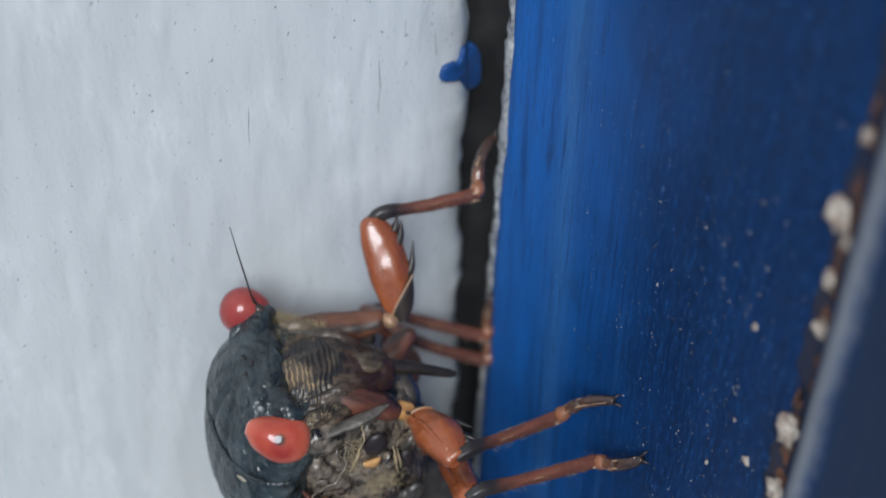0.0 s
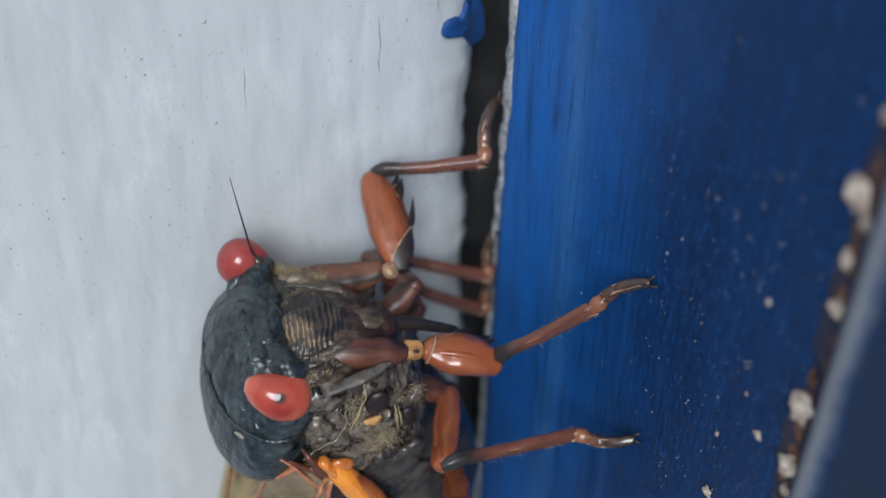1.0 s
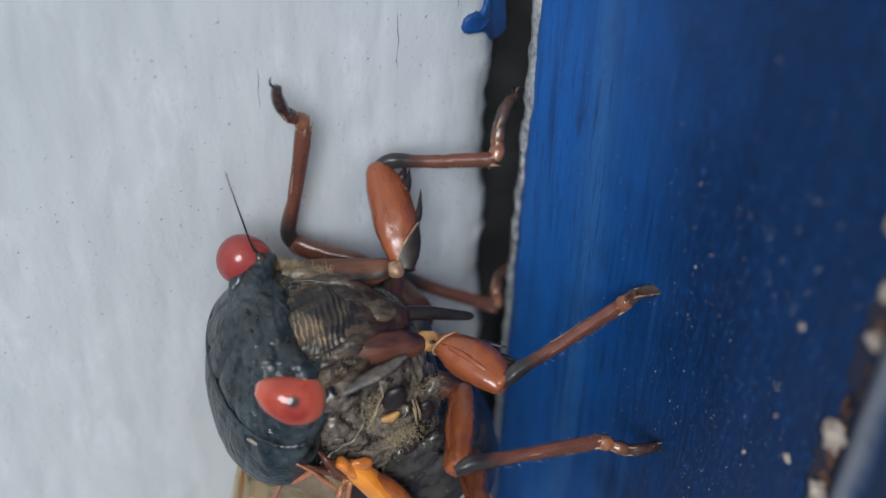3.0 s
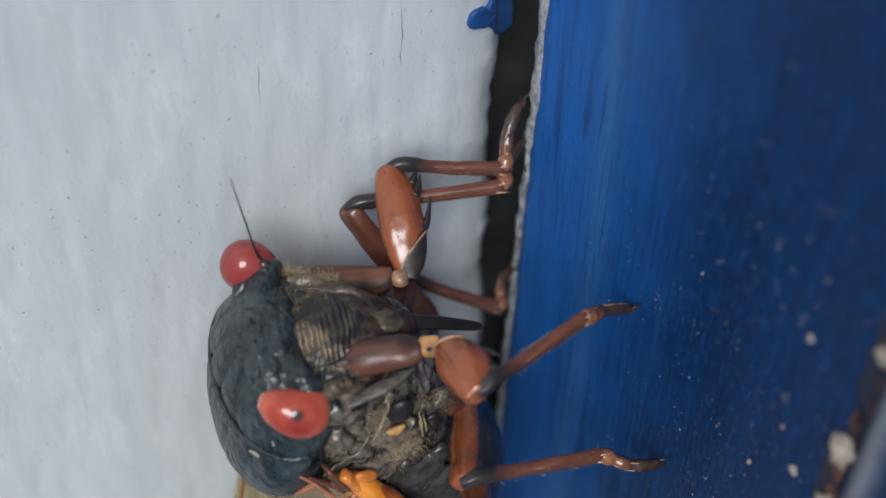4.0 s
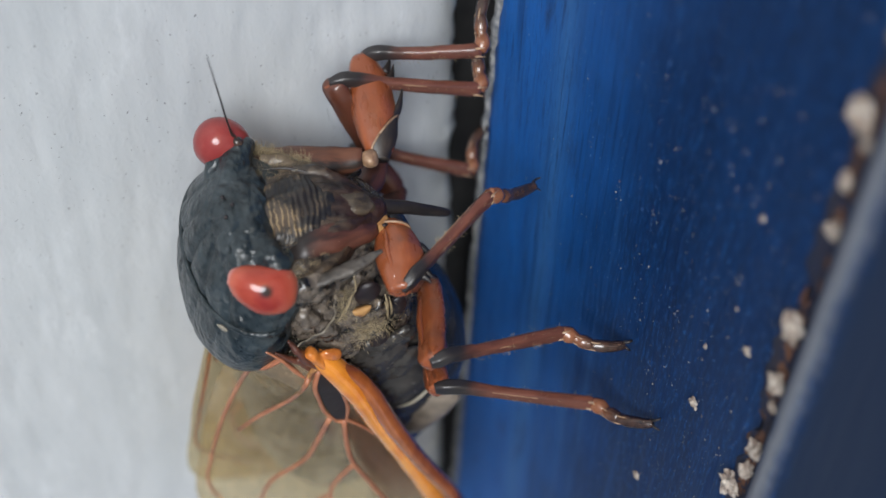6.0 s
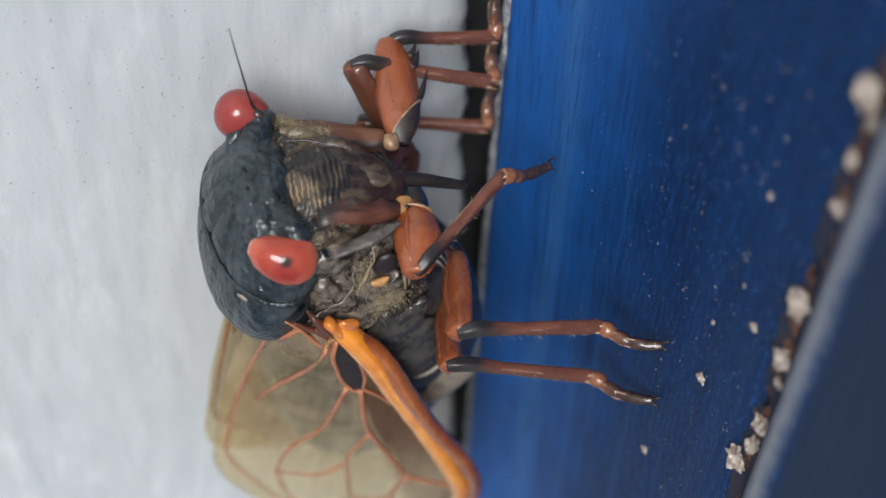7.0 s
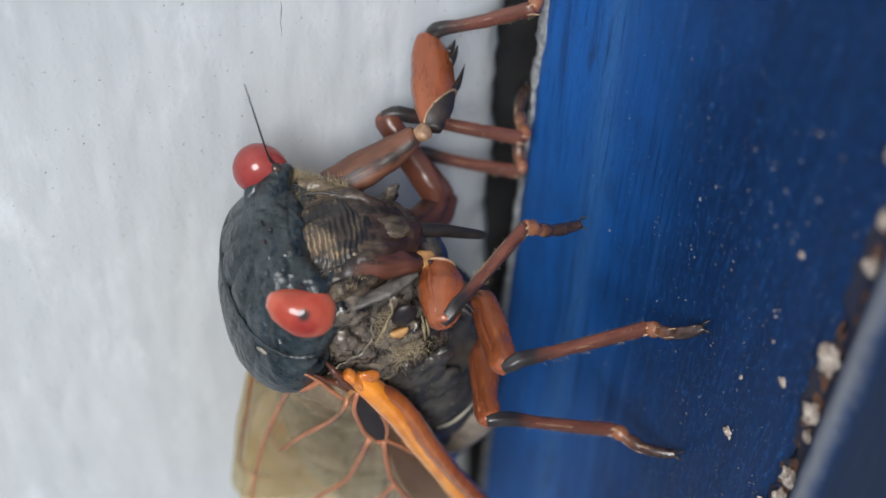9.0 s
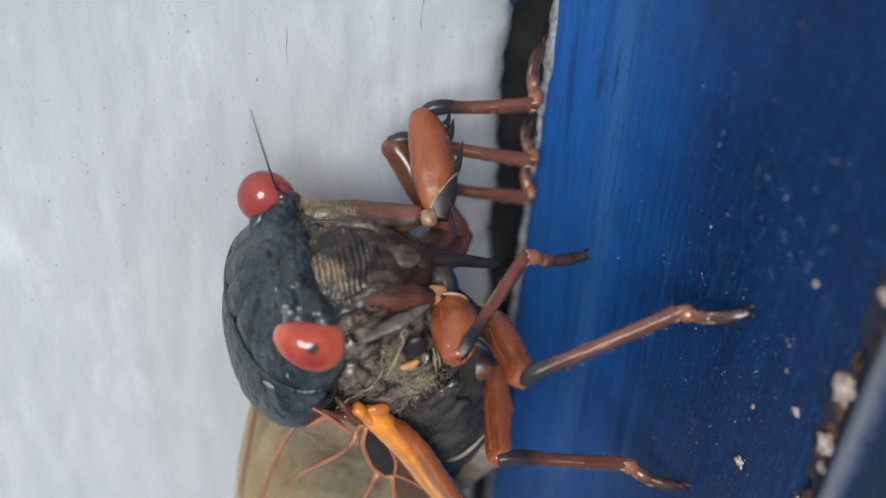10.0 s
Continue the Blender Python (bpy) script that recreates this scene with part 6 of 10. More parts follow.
    walk(left_fore[0], along([
        (0, (-0.88, 3.19, -1.20), (-0.37, 1.71, -6.37), (0.99, -0.06, -0.13)), (0.25, (-0.80, 3.17, -0.95), (-0.45, 1.84, -6.17), (0.99, -0.05, -0.17)),
        (0.5, (-0.70, 3.14, -0.69), (-0.53, 1.96, -5.96), (0.98, -0.04, -0.20)), (0.75, (-0.80, 3.15, -0.89), (-0.42, 1.89, -6.13), (0.99, -0.04, -0.16)),
        (1, (-0.89, 3.15, -1.10), (-0.30, 1.83, -6.30), (0.99, -0.04, -0.12)), (1.25, (-0.84, 3.12, -1.00), (-0.41, 1.94, -6.25), (0.99, -0.03, -0.15)),
        (1.5, (-0.78, 3.08, -0.90), (-0.52, 2.06, -6.20), (0.98, -0.02, -0.19)), (1.75, (-0.75, 3.15, -0.97), (-0.59, 1.88, -6.22), (0.98, -0.04, -0.20)),
        (2, (-0.73, 3.22, -1.07), (-0.66, 1.71, -6.25), (0.98, -0.07, -0.21)), (2.375, (-0.70, 3.22, -1.03), (-0.72, 1.72, -6.22), (0.97, -0.07, -0.23)),
        (2.75, (-0.67, 3.23, -1.00), (-0.78, 1.73, -6.19), (0.97, -0.07, -0.24)), (3.125, (-0.63, 3.23, -0.97), (-0.84, 1.75, -6.16), (0.96, -0.07, -0.26)),
        (3.5, (-0.59, 3.24, -0.95), (-0.90, 1.76, -6.14), (0.96, -0.07, -0.27)), (3.75, (-0.57, 3.24, -0.89), (-0.91, 1.78, -6.08), (0.96, -0.07, -0.28)),
        (4, (-0.54, 3.23, -0.83), (-0.91, 1.80, -6.03), (0.96, -0.07, -0.28)), (4.25, (-0.55, 3.24, -0.83), (-0.89, 1.79, -6.02), (0.96, -0.07, -0.28)),
        (4.5, (-0.55, 3.25, -0.82), (-0.88, 1.78, -6.01), (0.96, -0.07, -0.28)), (4.75, (-0.55, 3.27, -0.84), (-0.89, 1.73, -6.00), (0.96, -0.08, -0.28)),
        (5, (-0.54, 3.30, -0.85), (-0.90, 1.69, -5.99), (0.96, -0.09, -0.28)), (5.25, (-0.57, 3.29, -0.91), (-0.89, 1.66, -6.05), (0.96, -0.09, -0.27)),
        (5.5, (-0.59, 3.29, -0.98), (-0.89, 1.64, -6.11), (0.96, -0.09, -0.27)), (5.7, (-0.58, 3.12, -0.73), (-0.79, 2.02, -6.01), (0.96, -0.03, -0.26)),
        (6.025, (-0.55, 3.18, -0.77), (-0.86, 1.91, -6.01), (0.96, -0.05, -0.28)), (6.35, (-0.53, 3.23, -0.83), (-0.94, 1.81, -6.02), (0.95, -0.07, -0.29)),
        (6.675, (-0.51, 3.28, -0.89), (-1.01, 1.70, -6.03), (0.95, -0.09, -0.30)), (7, (-0.49, 3.33, -0.95), (-1.09, 1.59, -6.03), (0.94, -0.11, -0.31)),
        (7.25, (-0.44, 3.30, -1.01), (-1.28, 1.66, -6.09), (0.93, -0.11, -0.36)), (7.5, (-0.39, 3.27, -1.08), (-1.48, 1.72, -6.14), (0.91, -0.10, -0.40)),
        (7.75, (-0.46, 3.16, -0.86), (-1.14, 1.95, -6.08), (0.94, -0.05, -0.34)), (8, (-0.57, 3.03, -0.70), (-0.81, 2.17, -6.03), (0.96, -0.01, -0.27)),
        (8.2, (-0.70, 2.72, -0.58), (-0.56, 2.68, -5.98), (0.98, 0.07, -0.20)), (8.35, (-1.08, 2.75, -1.31), (0.07, 2.88, -6.59), (1.00, 0.05, -0.02)),
        (8.5, (-1.16, 2.84, -2.16), (0.72, 3.09, -7.22), (0.99, 0.03, 0.11)), (8.75, (-1.17, 2.84, -2.09), (0.80, 2.98, -7.12), (0.99, 0.03, 0.13)),
        (9, (-1.19, 2.84, -2.03), (0.87, 2.87, -7.02), (0.99, 0.02, 0.15)), (9.25, (-1.18, 2.94, -1.78), (0.69, 2.23, -6.80), (0.99, 0.00, 0.11)),
        (9.5, (-1.13, 3.10, -1.69), (0.52, 1.61, -6.61), (1.00, -0.03, 0.08)), (9.75, (-0.94, 3.19, -1.41), (-0.26, 1.59, -6.52), (0.99, -0.06, -0.10)),
        (10, (-0.69, 3.24, -1.34), (-1.05, 1.57, -6.46), (0.96, -0.10, -0.28)),
    ]))
    walk(left_fore[1], along([
        (0, (-0.48, 1.61, -7.16), (3.31, 4.60, -6.66), (0.22, -0.12, -0.97)), (0.25, (-0.58, 1.76, -6.95), (2.66, 5.37, -6.81), (0.17, -0.11, -0.98)),
        (0.5, (-0.69, 1.91, -6.74), (1.89, 6.02, -6.96), (0.11, -0.12, -0.99)), (0.75, (-0.54, 1.83, -6.92), (1.52, 6.22, -7.10), (0.10, -0.09, -0.99)),
        (1, (-0.40, 1.75, -7.09), (1.11, 6.36, -7.24), (0.08, -0.06, -1.00)), (1.25, (-0.54, 1.89, -7.04), (1.04, 6.48, -7.26), (0.08, -0.07, -0.99)),
        (1.5, (-0.67, 2.03, -6.99), (0.97, 6.59, -7.28), (0.07, -0.09, -0.99)), (1.75, (-0.75, 1.82, -7.00), (1.03, 6.33, -7.25), (0.08, -0.09, -0.99)),
        (2, (-0.83, 1.61, -7.02), (1.09, 6.06, -7.21), (0.09, -0.08, -0.99)), (2.375, (-0.90, 1.62, -6.99), (1.03, 6.06, -7.29), (0.08, -0.10, -0.99)),
        (2.75, (-0.98, 1.64, -6.96), (0.97, 6.06, -7.36), (0.07, -0.12, -0.99)), (3.125, (-1.05, 1.66, -6.93), (0.91, 6.06, -7.44), (0.07, -0.14, -0.99)),
        (3.5, (-1.13, 1.67, -6.90), (0.85, 6.06, -7.51), (0.06, -0.16, -0.98)), (3.75, (-1.13, 1.69, -6.85), (0.96, 6.03, -7.49), (0.06, -0.17, -0.98)),
        (4, (-1.14, 1.72, -6.79), (1.07, 5.99, -7.46), (0.06, -0.18, -0.98)), (4.25, (-1.12, 1.71, -6.78), (0.88, 6.07, -7.53), (0.05, -0.19, -0.98)),
        (4.5, (-1.11, 1.69, -6.77), (0.68, 6.13, -7.59), (0.04, -0.20, -0.98)), (4.75, (-1.12, 1.64, -6.76), (0.82, 6.01, -7.57), (0.04, -0.20, -0.98)),
        (5, (-1.13, 1.58, -6.75), (0.95, 5.89, -7.54), (0.04, -0.20, -0.98)), (5.25, (-1.12, 1.55, -6.81), (0.69, 5.98, -7.60), (0.04, -0.19, -0.98)),
        (5.5, (-1.11, 1.52, -6.87), (0.42, 6.06, -7.65), (0.04, -0.18, -0.98)), (5.7, (-1.00, 1.98, -6.78), (0.23, 6.61, -7.58), (0.03, -0.18, -0.98)),
        (6.025, (-1.09, 1.85, -6.78), (0.15, 6.47, -7.64), (0.03, -0.19, -0.98)), (6.35, (-1.18, 1.73, -6.78), (0.08, 6.33, -7.70), (0.02, -0.20, -0.98)),
        (6.675, (-1.26, 1.60, -6.78), (-0.00, 6.18, -7.76), (0.02, -0.21, -0.98)), (7, (-1.35, 1.47, -6.78), (-0.08, 6.04, -7.82), (0.02, -0.23, -0.97)),
        (7.25, (-1.58, 1.55, -6.83), (1.31, 5.39, -7.49), (0.06, -0.21, -0.98)), (7.5, (-1.80, 1.63, -6.87), (2.30, 4.21, -7.06), (0.10, -0.23, -0.97)),
        (7.75, (-1.42, 1.90, -6.83), (1.34, 5.89, -6.73), (0.15, -0.08, -0.99)), (8, (-1.03, 2.16, -6.80), (-0.09, 6.91, -6.42), (0.07, 0.07, -1.00)),
        (8.2, (-0.73, 2.78, -6.76), (0.85, 6.81, -4.54), (0.29, 0.37, -0.88)), (8.35, (0.04, 3.01, -7.38), (1.51, 7.62, -6.97), (0.11, 0.05, -0.99)),
        (8.5, (0.81, 3.24, -8.00), (1.95, 7.72, -9.45), (-0.00, -0.31, -0.95)), (8.75, (0.90, 3.11, -7.90), (1.74, 7.65, -9.39), (-0.00, -0.31, -0.95)),
        (9, (0.98, 2.98, -7.80), (1.53, 7.56, -9.32), (-0.00, -0.31, -0.95)), (9.25, (0.78, 2.24, -7.60), (1.62, 6.86, -8.83), (0.01, -0.26, -0.97)),
        (9.5, (0.58, 1.50, -7.40), (1.71, 6.12, -8.33), (0.02, -0.20, -0.98)), (9.75, (-0.35, 1.48, -7.31), (1.02, 6.04, -8.23), (0.02, -0.21, -0.98)),
        (10, (-1.28, 1.45, -7.22), (0.32, 5.94, -8.13), (0.03, -0.21, -0.98)),
    ]))
    walk(left_fore[2], along([
        (0, (3.31, 4.60, -6.66), (3.30, 4.87, -11.79), (-1.00, 0.01, 0.00)), (0.25, (2.66, 5.37, -6.81), (2.74, 5.29, -11.94), (-1.00, -0.00, -0.02)),
        (0.5, (1.89, 6.02, -6.96), (2.06, 5.58, -12.07), (-1.00, -0.02, -0.03)), (0.75, (1.52, 6.22, -7.10), (2.32, 5.13, -12.06), (-0.99, -0.08, -0.14)),
        (1, (1.11, 6.36, -7.24), (2.53, 4.65, -11.88), (-0.96, -0.17, -0.23)), (1.25, (1.04, 6.48, -7.26), (2.40, 4.62, -11.86), (-0.96, -0.17, -0.21)),
        (1.5, (0.97, 6.59, -7.28), (2.27, 4.59, -11.83), (-0.96, -0.18, -0.20)), (1.75, (1.03, 6.33, -7.25), (2.00, 4.53, -11.96), (-0.98, -0.14, -0.15)),
        (2, (1.09, 6.06, -7.21), (1.73, 4.47, -12.06), (-0.99, -0.10, -0.10)), (2.375, (1.03, 6.06, -7.29), (1.50, 4.51, -12.16), (-0.99, -0.09, -0.07)),
        (2.75, (0.97, 6.06, -7.36), (1.27, 4.55, -12.26), (-1.00, -0.07, -0.04)), (3.125, (0.91, 6.06, -7.44), (1.04, 4.59, -12.35), (-1.00, -0.06, -0.01)),
        (3.5, (0.85, 6.06, -7.51), (0.81, 4.63, -12.44), (-1.00, -0.05, 0.02)), (3.75, (0.96, 6.03, -7.49), (0.60, 4.80, -12.46), (-1.00, -0.03, 0.08)),
        (4, (1.07, 5.99, -7.46), (0.39, 4.98, -12.45), (-0.99, -0.01, 0.14)), (4.25, (0.88, 6.07, -7.53), (0.47, 4.96, -12.53), (-1.00, -0.02, 0.09)),
        (4.5, (0.68, 6.13, -7.59), (0.54, 4.94, -12.59), (-1.00, -0.04, 0.04)), (4.75, (0.82, 6.01, -7.57), (0.48, 5.04, -12.60), (-1.00, -0.02, 0.07)),
        (5, (0.95, 5.89, -7.54), (0.42, 5.14, -12.60), (-0.99, -0.01, 0.11)), (5.25, (0.69, 5.98, -7.60), (0.17, 5.27, -12.66), (-0.99, -0.01, 0.10)),
        (5.5, (0.42, 6.06, -7.65), (-0.08, 5.38, -12.72), (-0.99, -0.01, 0.10)), (5.7, (0.23, 6.61, -7.58), (1.60, 4.57, -12.09), (-0.96, -0.19, -0.21)),
        (6.025, (0.15, 6.47, -7.64), (1.01, 4.82, -12.43), (-0.98, -0.12, -0.14)), (6.35, (0.08, 6.33, -7.70), (0.39, 5.11, -12.68), (-1.00, -0.06, -0.05)),
        (6.675, (-0.00, 6.18, -7.76), (-0.24, 5.43, -12.84), (-1.00, -0.02, 0.05)), (7, (-0.08, 6.04, -7.82), (-0.85, 5.75, -12.89), (-0.99, -0.00, 0.15)),
        (7.25, (1.31, 5.39, -7.49), (0.42, 5.31, -12.54), (-0.98, -0.00, 0.17)), (7.5, (2.30, 4.21, -7.06), (1.29, 4.33, -12.09), (-0.98, -0.00, 0.20)),
        (7.75, (1.34, 5.89, -6.73), (3.13, 5.63, -11.54), (-0.94, -0.03, -0.35)), (8, (-0.09, 6.91, -6.42), (3.96, 6.35, -9.53), (-0.62, -0.12, -0.78)),
        (8.2, (0.85, 6.81, -4.54), (5.58, 6.14, -6.42), (-0.38, -0.16, -0.91)), (8.35, (1.51, 7.62, -6.97), (5.56, 5.95, -9.66), (-0.60, -0.18, -0.78)),
        (8.5, (1.95, 7.72, -9.45), (4.98, 5.18, -12.73), (-0.81, -0.40, -0.44)), (8.75, (1.74, 7.65, -9.39), (4.64, 5.33, -12.94), (-0.82, -0.42, -0.39)),
        (9, (1.53, 7.56, -9.32), (4.29, 5.48, -13.12), (-0.84, -0.37, -0.40)), (9.25, (1.62, 6.86, -8.83), (3.07, 5.47, -13.56), (-0.96, -0.14, -0.25)),
        (9.5, (1.71, 6.12, -8.33), (1.68, 5.59, -13.44), (-1.00, -0.02, 0.01)), (9.75, (1.02, 6.04, -8.23), (0.75, 5.51, -13.34), (-1.00, -0.01, 0.05)),
        (10, (0.32, 5.94, -8.13), (-0.19, 5.41, -13.22), (-0.99, -0.01, 0.10)),
    ]))
    walk(left_fore[3], along([
        (0, (3.30, 4.87, -11.79), (4.79, 7.23, -13.68), (0.52, 0.31, 0.80)), (0.25, (2.74, 5.29, -11.94), (4.96, 7.35, -13.42), (0.49, 0.10, 0.87)),
        (0.5, (2.06, 5.58, -12.07), (4.86, 7.20, -13.03), (0.37, -0.10, 0.92)), (0.75, (2.32, 5.13, -12.06), (4.66, 7.18, -13.37), (0.45, 0.05, 0.89)),
        (1, (2.53, 4.65, -11.88), (4.30, 7.03, -13.49), (0.46, 0.24, 0.86)), (1.25, (2.40, 4.62, -11.86), (4.21, 7.00, -13.43), (0.46, 0.22, 0.86)),
        (1.5, (2.27, 4.59, -11.83), (4.11, 6.97, -13.36), (0.45, 0.21, 0.87)), (1.75, (2.00, 4.53, -11.96), (3.89, 6.80, -13.60), (0.49, 0.20, 0.85)),
        (2, (1.73, 4.47, -12.06), (3.66, 6.64, -13.80), (0.52, 0.20, 0.83)), (2.375, (1.50, 4.51, -12.16), (3.41, 6.64, -13.97), (0.54, 0.20, 0.81)),
        (2.75, (1.27, 4.55, -12.26), (3.15, 6.64, -14.13), (0.56, 0.21, 0.80)), (3.125, (1.04, 4.59, -12.35), (2.90, 6.64, -14.29), (0.58, 0.22, 0.79)),
        (3.5, (0.81, 4.63, -12.44), (2.64, 6.64, -14.44), (0.60, 0.22, 0.77)), (3.75, (0.60, 4.80, -12.46), (2.54, 6.82, -14.35), (0.58, 0.19, 0.79)),
        (4, (0.39, 4.98, -12.45), (2.44, 6.99, -14.23), (0.55, 0.16, 0.82)), (4.25, (0.47, 4.96, -12.53), (2.44, 7.08, -14.28), (0.53, 0.19, 0.83)),
        (4.5, (0.54, 4.94, -12.59), (2.43, 7.15, -14.31), (0.52, 0.21, 0.83)), (4.75, (0.48, 5.04, -12.60), (2.49, 7.16, -14.31), (0.53, 0.17, 0.83)),
        (5, (0.42, 5.14, -12.60), (2.54, 7.16, -14.29), (0.54, 0.13, 0.83)), (5.25, (0.17, 5.27, -12.66), (2.53, 7.29, -14.02), (0.46, 0.05, 0.88)),
        (5.5, (-0.08, 5.38, -12.72), (2.47, 7.37, -13.72), (0.38, -0.02, 0.92)), (5.7, (1.60, 4.57, -12.09), (2.58, 7.33, -13.77), (0.33, 0.40, 0.85)),
        (6.025, (1.01, 4.82, -12.43), (2.59, 7.39, -13.94), (0.40, 0.27, 0.87)), (6.35, (0.39, 5.11, -12.68), (2.55, 7.37, -13.95), (0.43, 0.10, 0.90)),
        (6.675, (-0.24, 5.43, -12.84), (2.41, 7.28, -13.81), (0.38, -0.06, 0.92)), (7, (-0.85, 5.75, -12.89), (2.15, 7.14, -13.55), (0.29, -0.17, 0.94)),
        (7.25, (0.42, 5.31, -12.54), (2.70, 7.53, -13.67), (0.40, 0.05, 0.92)), (7.5, (1.29, 4.33, -12.09), (2.56, 7.11, -13.54), (0.34, 0.31, 0.89)),
        (7.75, (3.13, 5.63, -11.54), (5.74, 6.83, -13.30), (0.59, -0.09, 0.81)), (8, (3.96, 6.35, -9.53), (6.91, 5.51, -10.93), (0.30, -0.39, 0.87)),
        (8.2, (5.58, 6.14, -6.42), (8.78, 5.41, -7.19), (0.15, -0.33, 0.93)), (8.35, (5.56, 5.95, -9.66), (8.86, 5.59, -10.26), (0.14, -0.31, 0.94)),
        (8.5, (4.98, 5.18, -12.73), (8.33, 5.21, -13.15), (0.12, -0.29, 0.95)), (8.75, (4.64, 5.33, -12.94), (7.25, 6.99, -14.31), (0.48, -0.03, 0.88)),
        (9, (4.29, 5.48, -13.12), (5.21, 8.16, -14.95), (0.44, 0.40, 0.80)), (9.25, (3.07, 5.47, -13.56), (3.91, 8.20, -15.35), (0.34, 0.44, 0.83)),
        (9.5, (1.68, 5.59, -13.44), (2.43, 8.37, -15.19), (0.27, 0.46, 0.85)), (9.75, (0.75, 5.51, -13.34), (1.56, 8.30, -15.04), (0.26, 0.45, 0.86)),
        (10, (-0.19, 5.41, -13.22), (0.69, 8.22, -14.88), (0.26, 0.43, 0.86)),
    ]))
    walk(right_mid[0], along([
        (0, (-4.51, -1.56, -5.98), (-5.32, -2.49, -8.04), (0.93, -0.27, -0.24)), (0.25, (-4.48, -1.46, -5.93), (-5.28, -2.21, -8.06), (0.94, -0.22, -0.27)),
        (0.5, (-4.45, -1.38, -5.89), (-5.24, -1.94, -8.09), (0.94, -0.17, -0.30)), (0.75, (-4.56, -1.39, -6.14), (-5.39, -1.83, -8.34), (0.93, -0.14, -0.33)),
        (1, (-4.67, -1.39, -6.39), (-5.55, -1.73, -8.60), (0.93, -0.11, -0.35)), (1.25, (-4.42, -1.43, -6.08), (-4.98, -2.03, -8.34), (0.97, -0.14, -0.20)),
        (1.5, (-4.25, -1.46, -5.85), (-4.42, -2.33, -8.08), (0.99, -0.13, -0.02)), (1.75, (-4.29, -1.46, -5.83), (-4.62, -2.34, -8.04), (0.98, -0.16, -0.08)),
        (2, (-4.34, -1.46, -5.83), (-4.81, -2.36, -8.00), (0.97, -0.19, -0.13)), (2.375, (-4.39, -1.48, -5.89), (-4.96, -2.35, -8.05), (0.96, -0.20, -0.18)),
        (2.75, (-4.44, -1.50, -5.96), (-5.12, -2.33, -8.10), (0.95, -0.22, -0.22)), (3.125, (-4.50, -1.51, -6.03), (-5.27, -2.32, -8.15), (0.94, -0.23, -0.26)),
        (3.5, (-4.57, -1.53, -6.10), (-5.43, -2.31, -8.20), (0.93, -0.24, -0.29)), (3.75, (-4.62, -1.55, -6.08), (-5.59, -2.35, -8.11), (0.90, -0.28, -0.32)),
        (4, (-4.67, -1.56, -6.06), (-5.76, -2.39, -8.03), (0.88, -0.32, -0.35)), (4.25, (-4.64, -1.60, -6.01), (-5.67, -2.57, -7.95), (0.89, -0.34, -0.31)),
        (4.5, (-4.60, -1.65, -5.97), (-5.59, -2.74, -7.87), (0.90, -0.36, -0.26)), (4.75, (-4.64, -1.66, -6.01), (-5.67, -2.72, -7.91), (0.89, -0.36, -0.28)),
        (5, (-4.68, -1.67, -6.05), (-5.74, -2.70, -7.94), (0.88, -0.37, -0.30)), (5.25, (-4.70, -1.63, -6.10), (-5.78, -2.56, -8.03), (0.88, -0.34, -0.33)),
        (5.5, (-4.72, -1.60, -6.15), (-5.81, -2.42, -8.12), (0.88, -0.31, -0.36)), (5.7, (-4.45, -1.42, -5.78), (-5.35, -2.20, -7.86), (0.92, -0.25, -0.30)),
        (6.025, (-4.41, -1.46, -5.80), (-5.14, -2.35, -7.90), (0.94, -0.24, -0.23)), (6.35, (-4.37, -1.50, -5.83), (-4.94, -2.51, -7.94), (0.96, -0.23, -0.15)),
        (6.675, (-4.33, -1.56, -5.88), (-4.73, -2.67, -7.97), (0.98, -0.21, -0.08)), (7, (-4.29, -1.63, -5.94), (-4.53, -2.82, -8.01), (0.98, -0.18, -0.01)),
        (7.25, (-4.20, -1.60, -6.11), (-4.21, -2.55, -8.31), (0.99, -0.11, 0.05)), (7.5, (-4.09, -1.56, -6.34), (-3.88, -2.29, -8.62), (0.99, -0.06, 0.11)),
        (7.75, (-4.30, -1.42, -6.54), (-4.47, -1.81, -8.90), (1.00, -0.06, -0.06)), (8, (-4.55, -1.25, -6.84), (-5.06, -1.32, -9.19), (0.98, -0.02, -0.21)),
        (8.25, (-4.83, -1.23, -7.15), (-5.57, -1.25, -9.43), (0.95, -0.01, -0.31)), (8.5, (-5.16, -1.19, -7.47), (-6.09, -1.19, -9.68), (0.92, 0.00, -0.39)),
        (8.75, (-4.69, -1.43, -6.80), (-5.38, -1.75, -9.07), (0.96, -0.09, -0.28)), (9, (-4.34, -1.55, -6.22), (-4.66, -2.32, -8.47), (0.99, -0.14, -0.09)),
        (9.25, (-4.40, -1.55, -6.33), (-4.80, -2.25, -8.59), (0.98, -0.14, -0.13)), (9.5, (-4.46, -1.54, -6.44), (-4.94, -2.17, -8.71), (0.98, -0.14, -0.17)),
        (9.75, (-4.34, -1.52, -6.31), (-4.62, -2.17, -8.60), (0.99, -0.12, -0.09)), (10, (-4.23, -1.50, -6.19), (-4.31, -2.18, -8.49), (1.00, -0.09, -0.01)),
    ]))
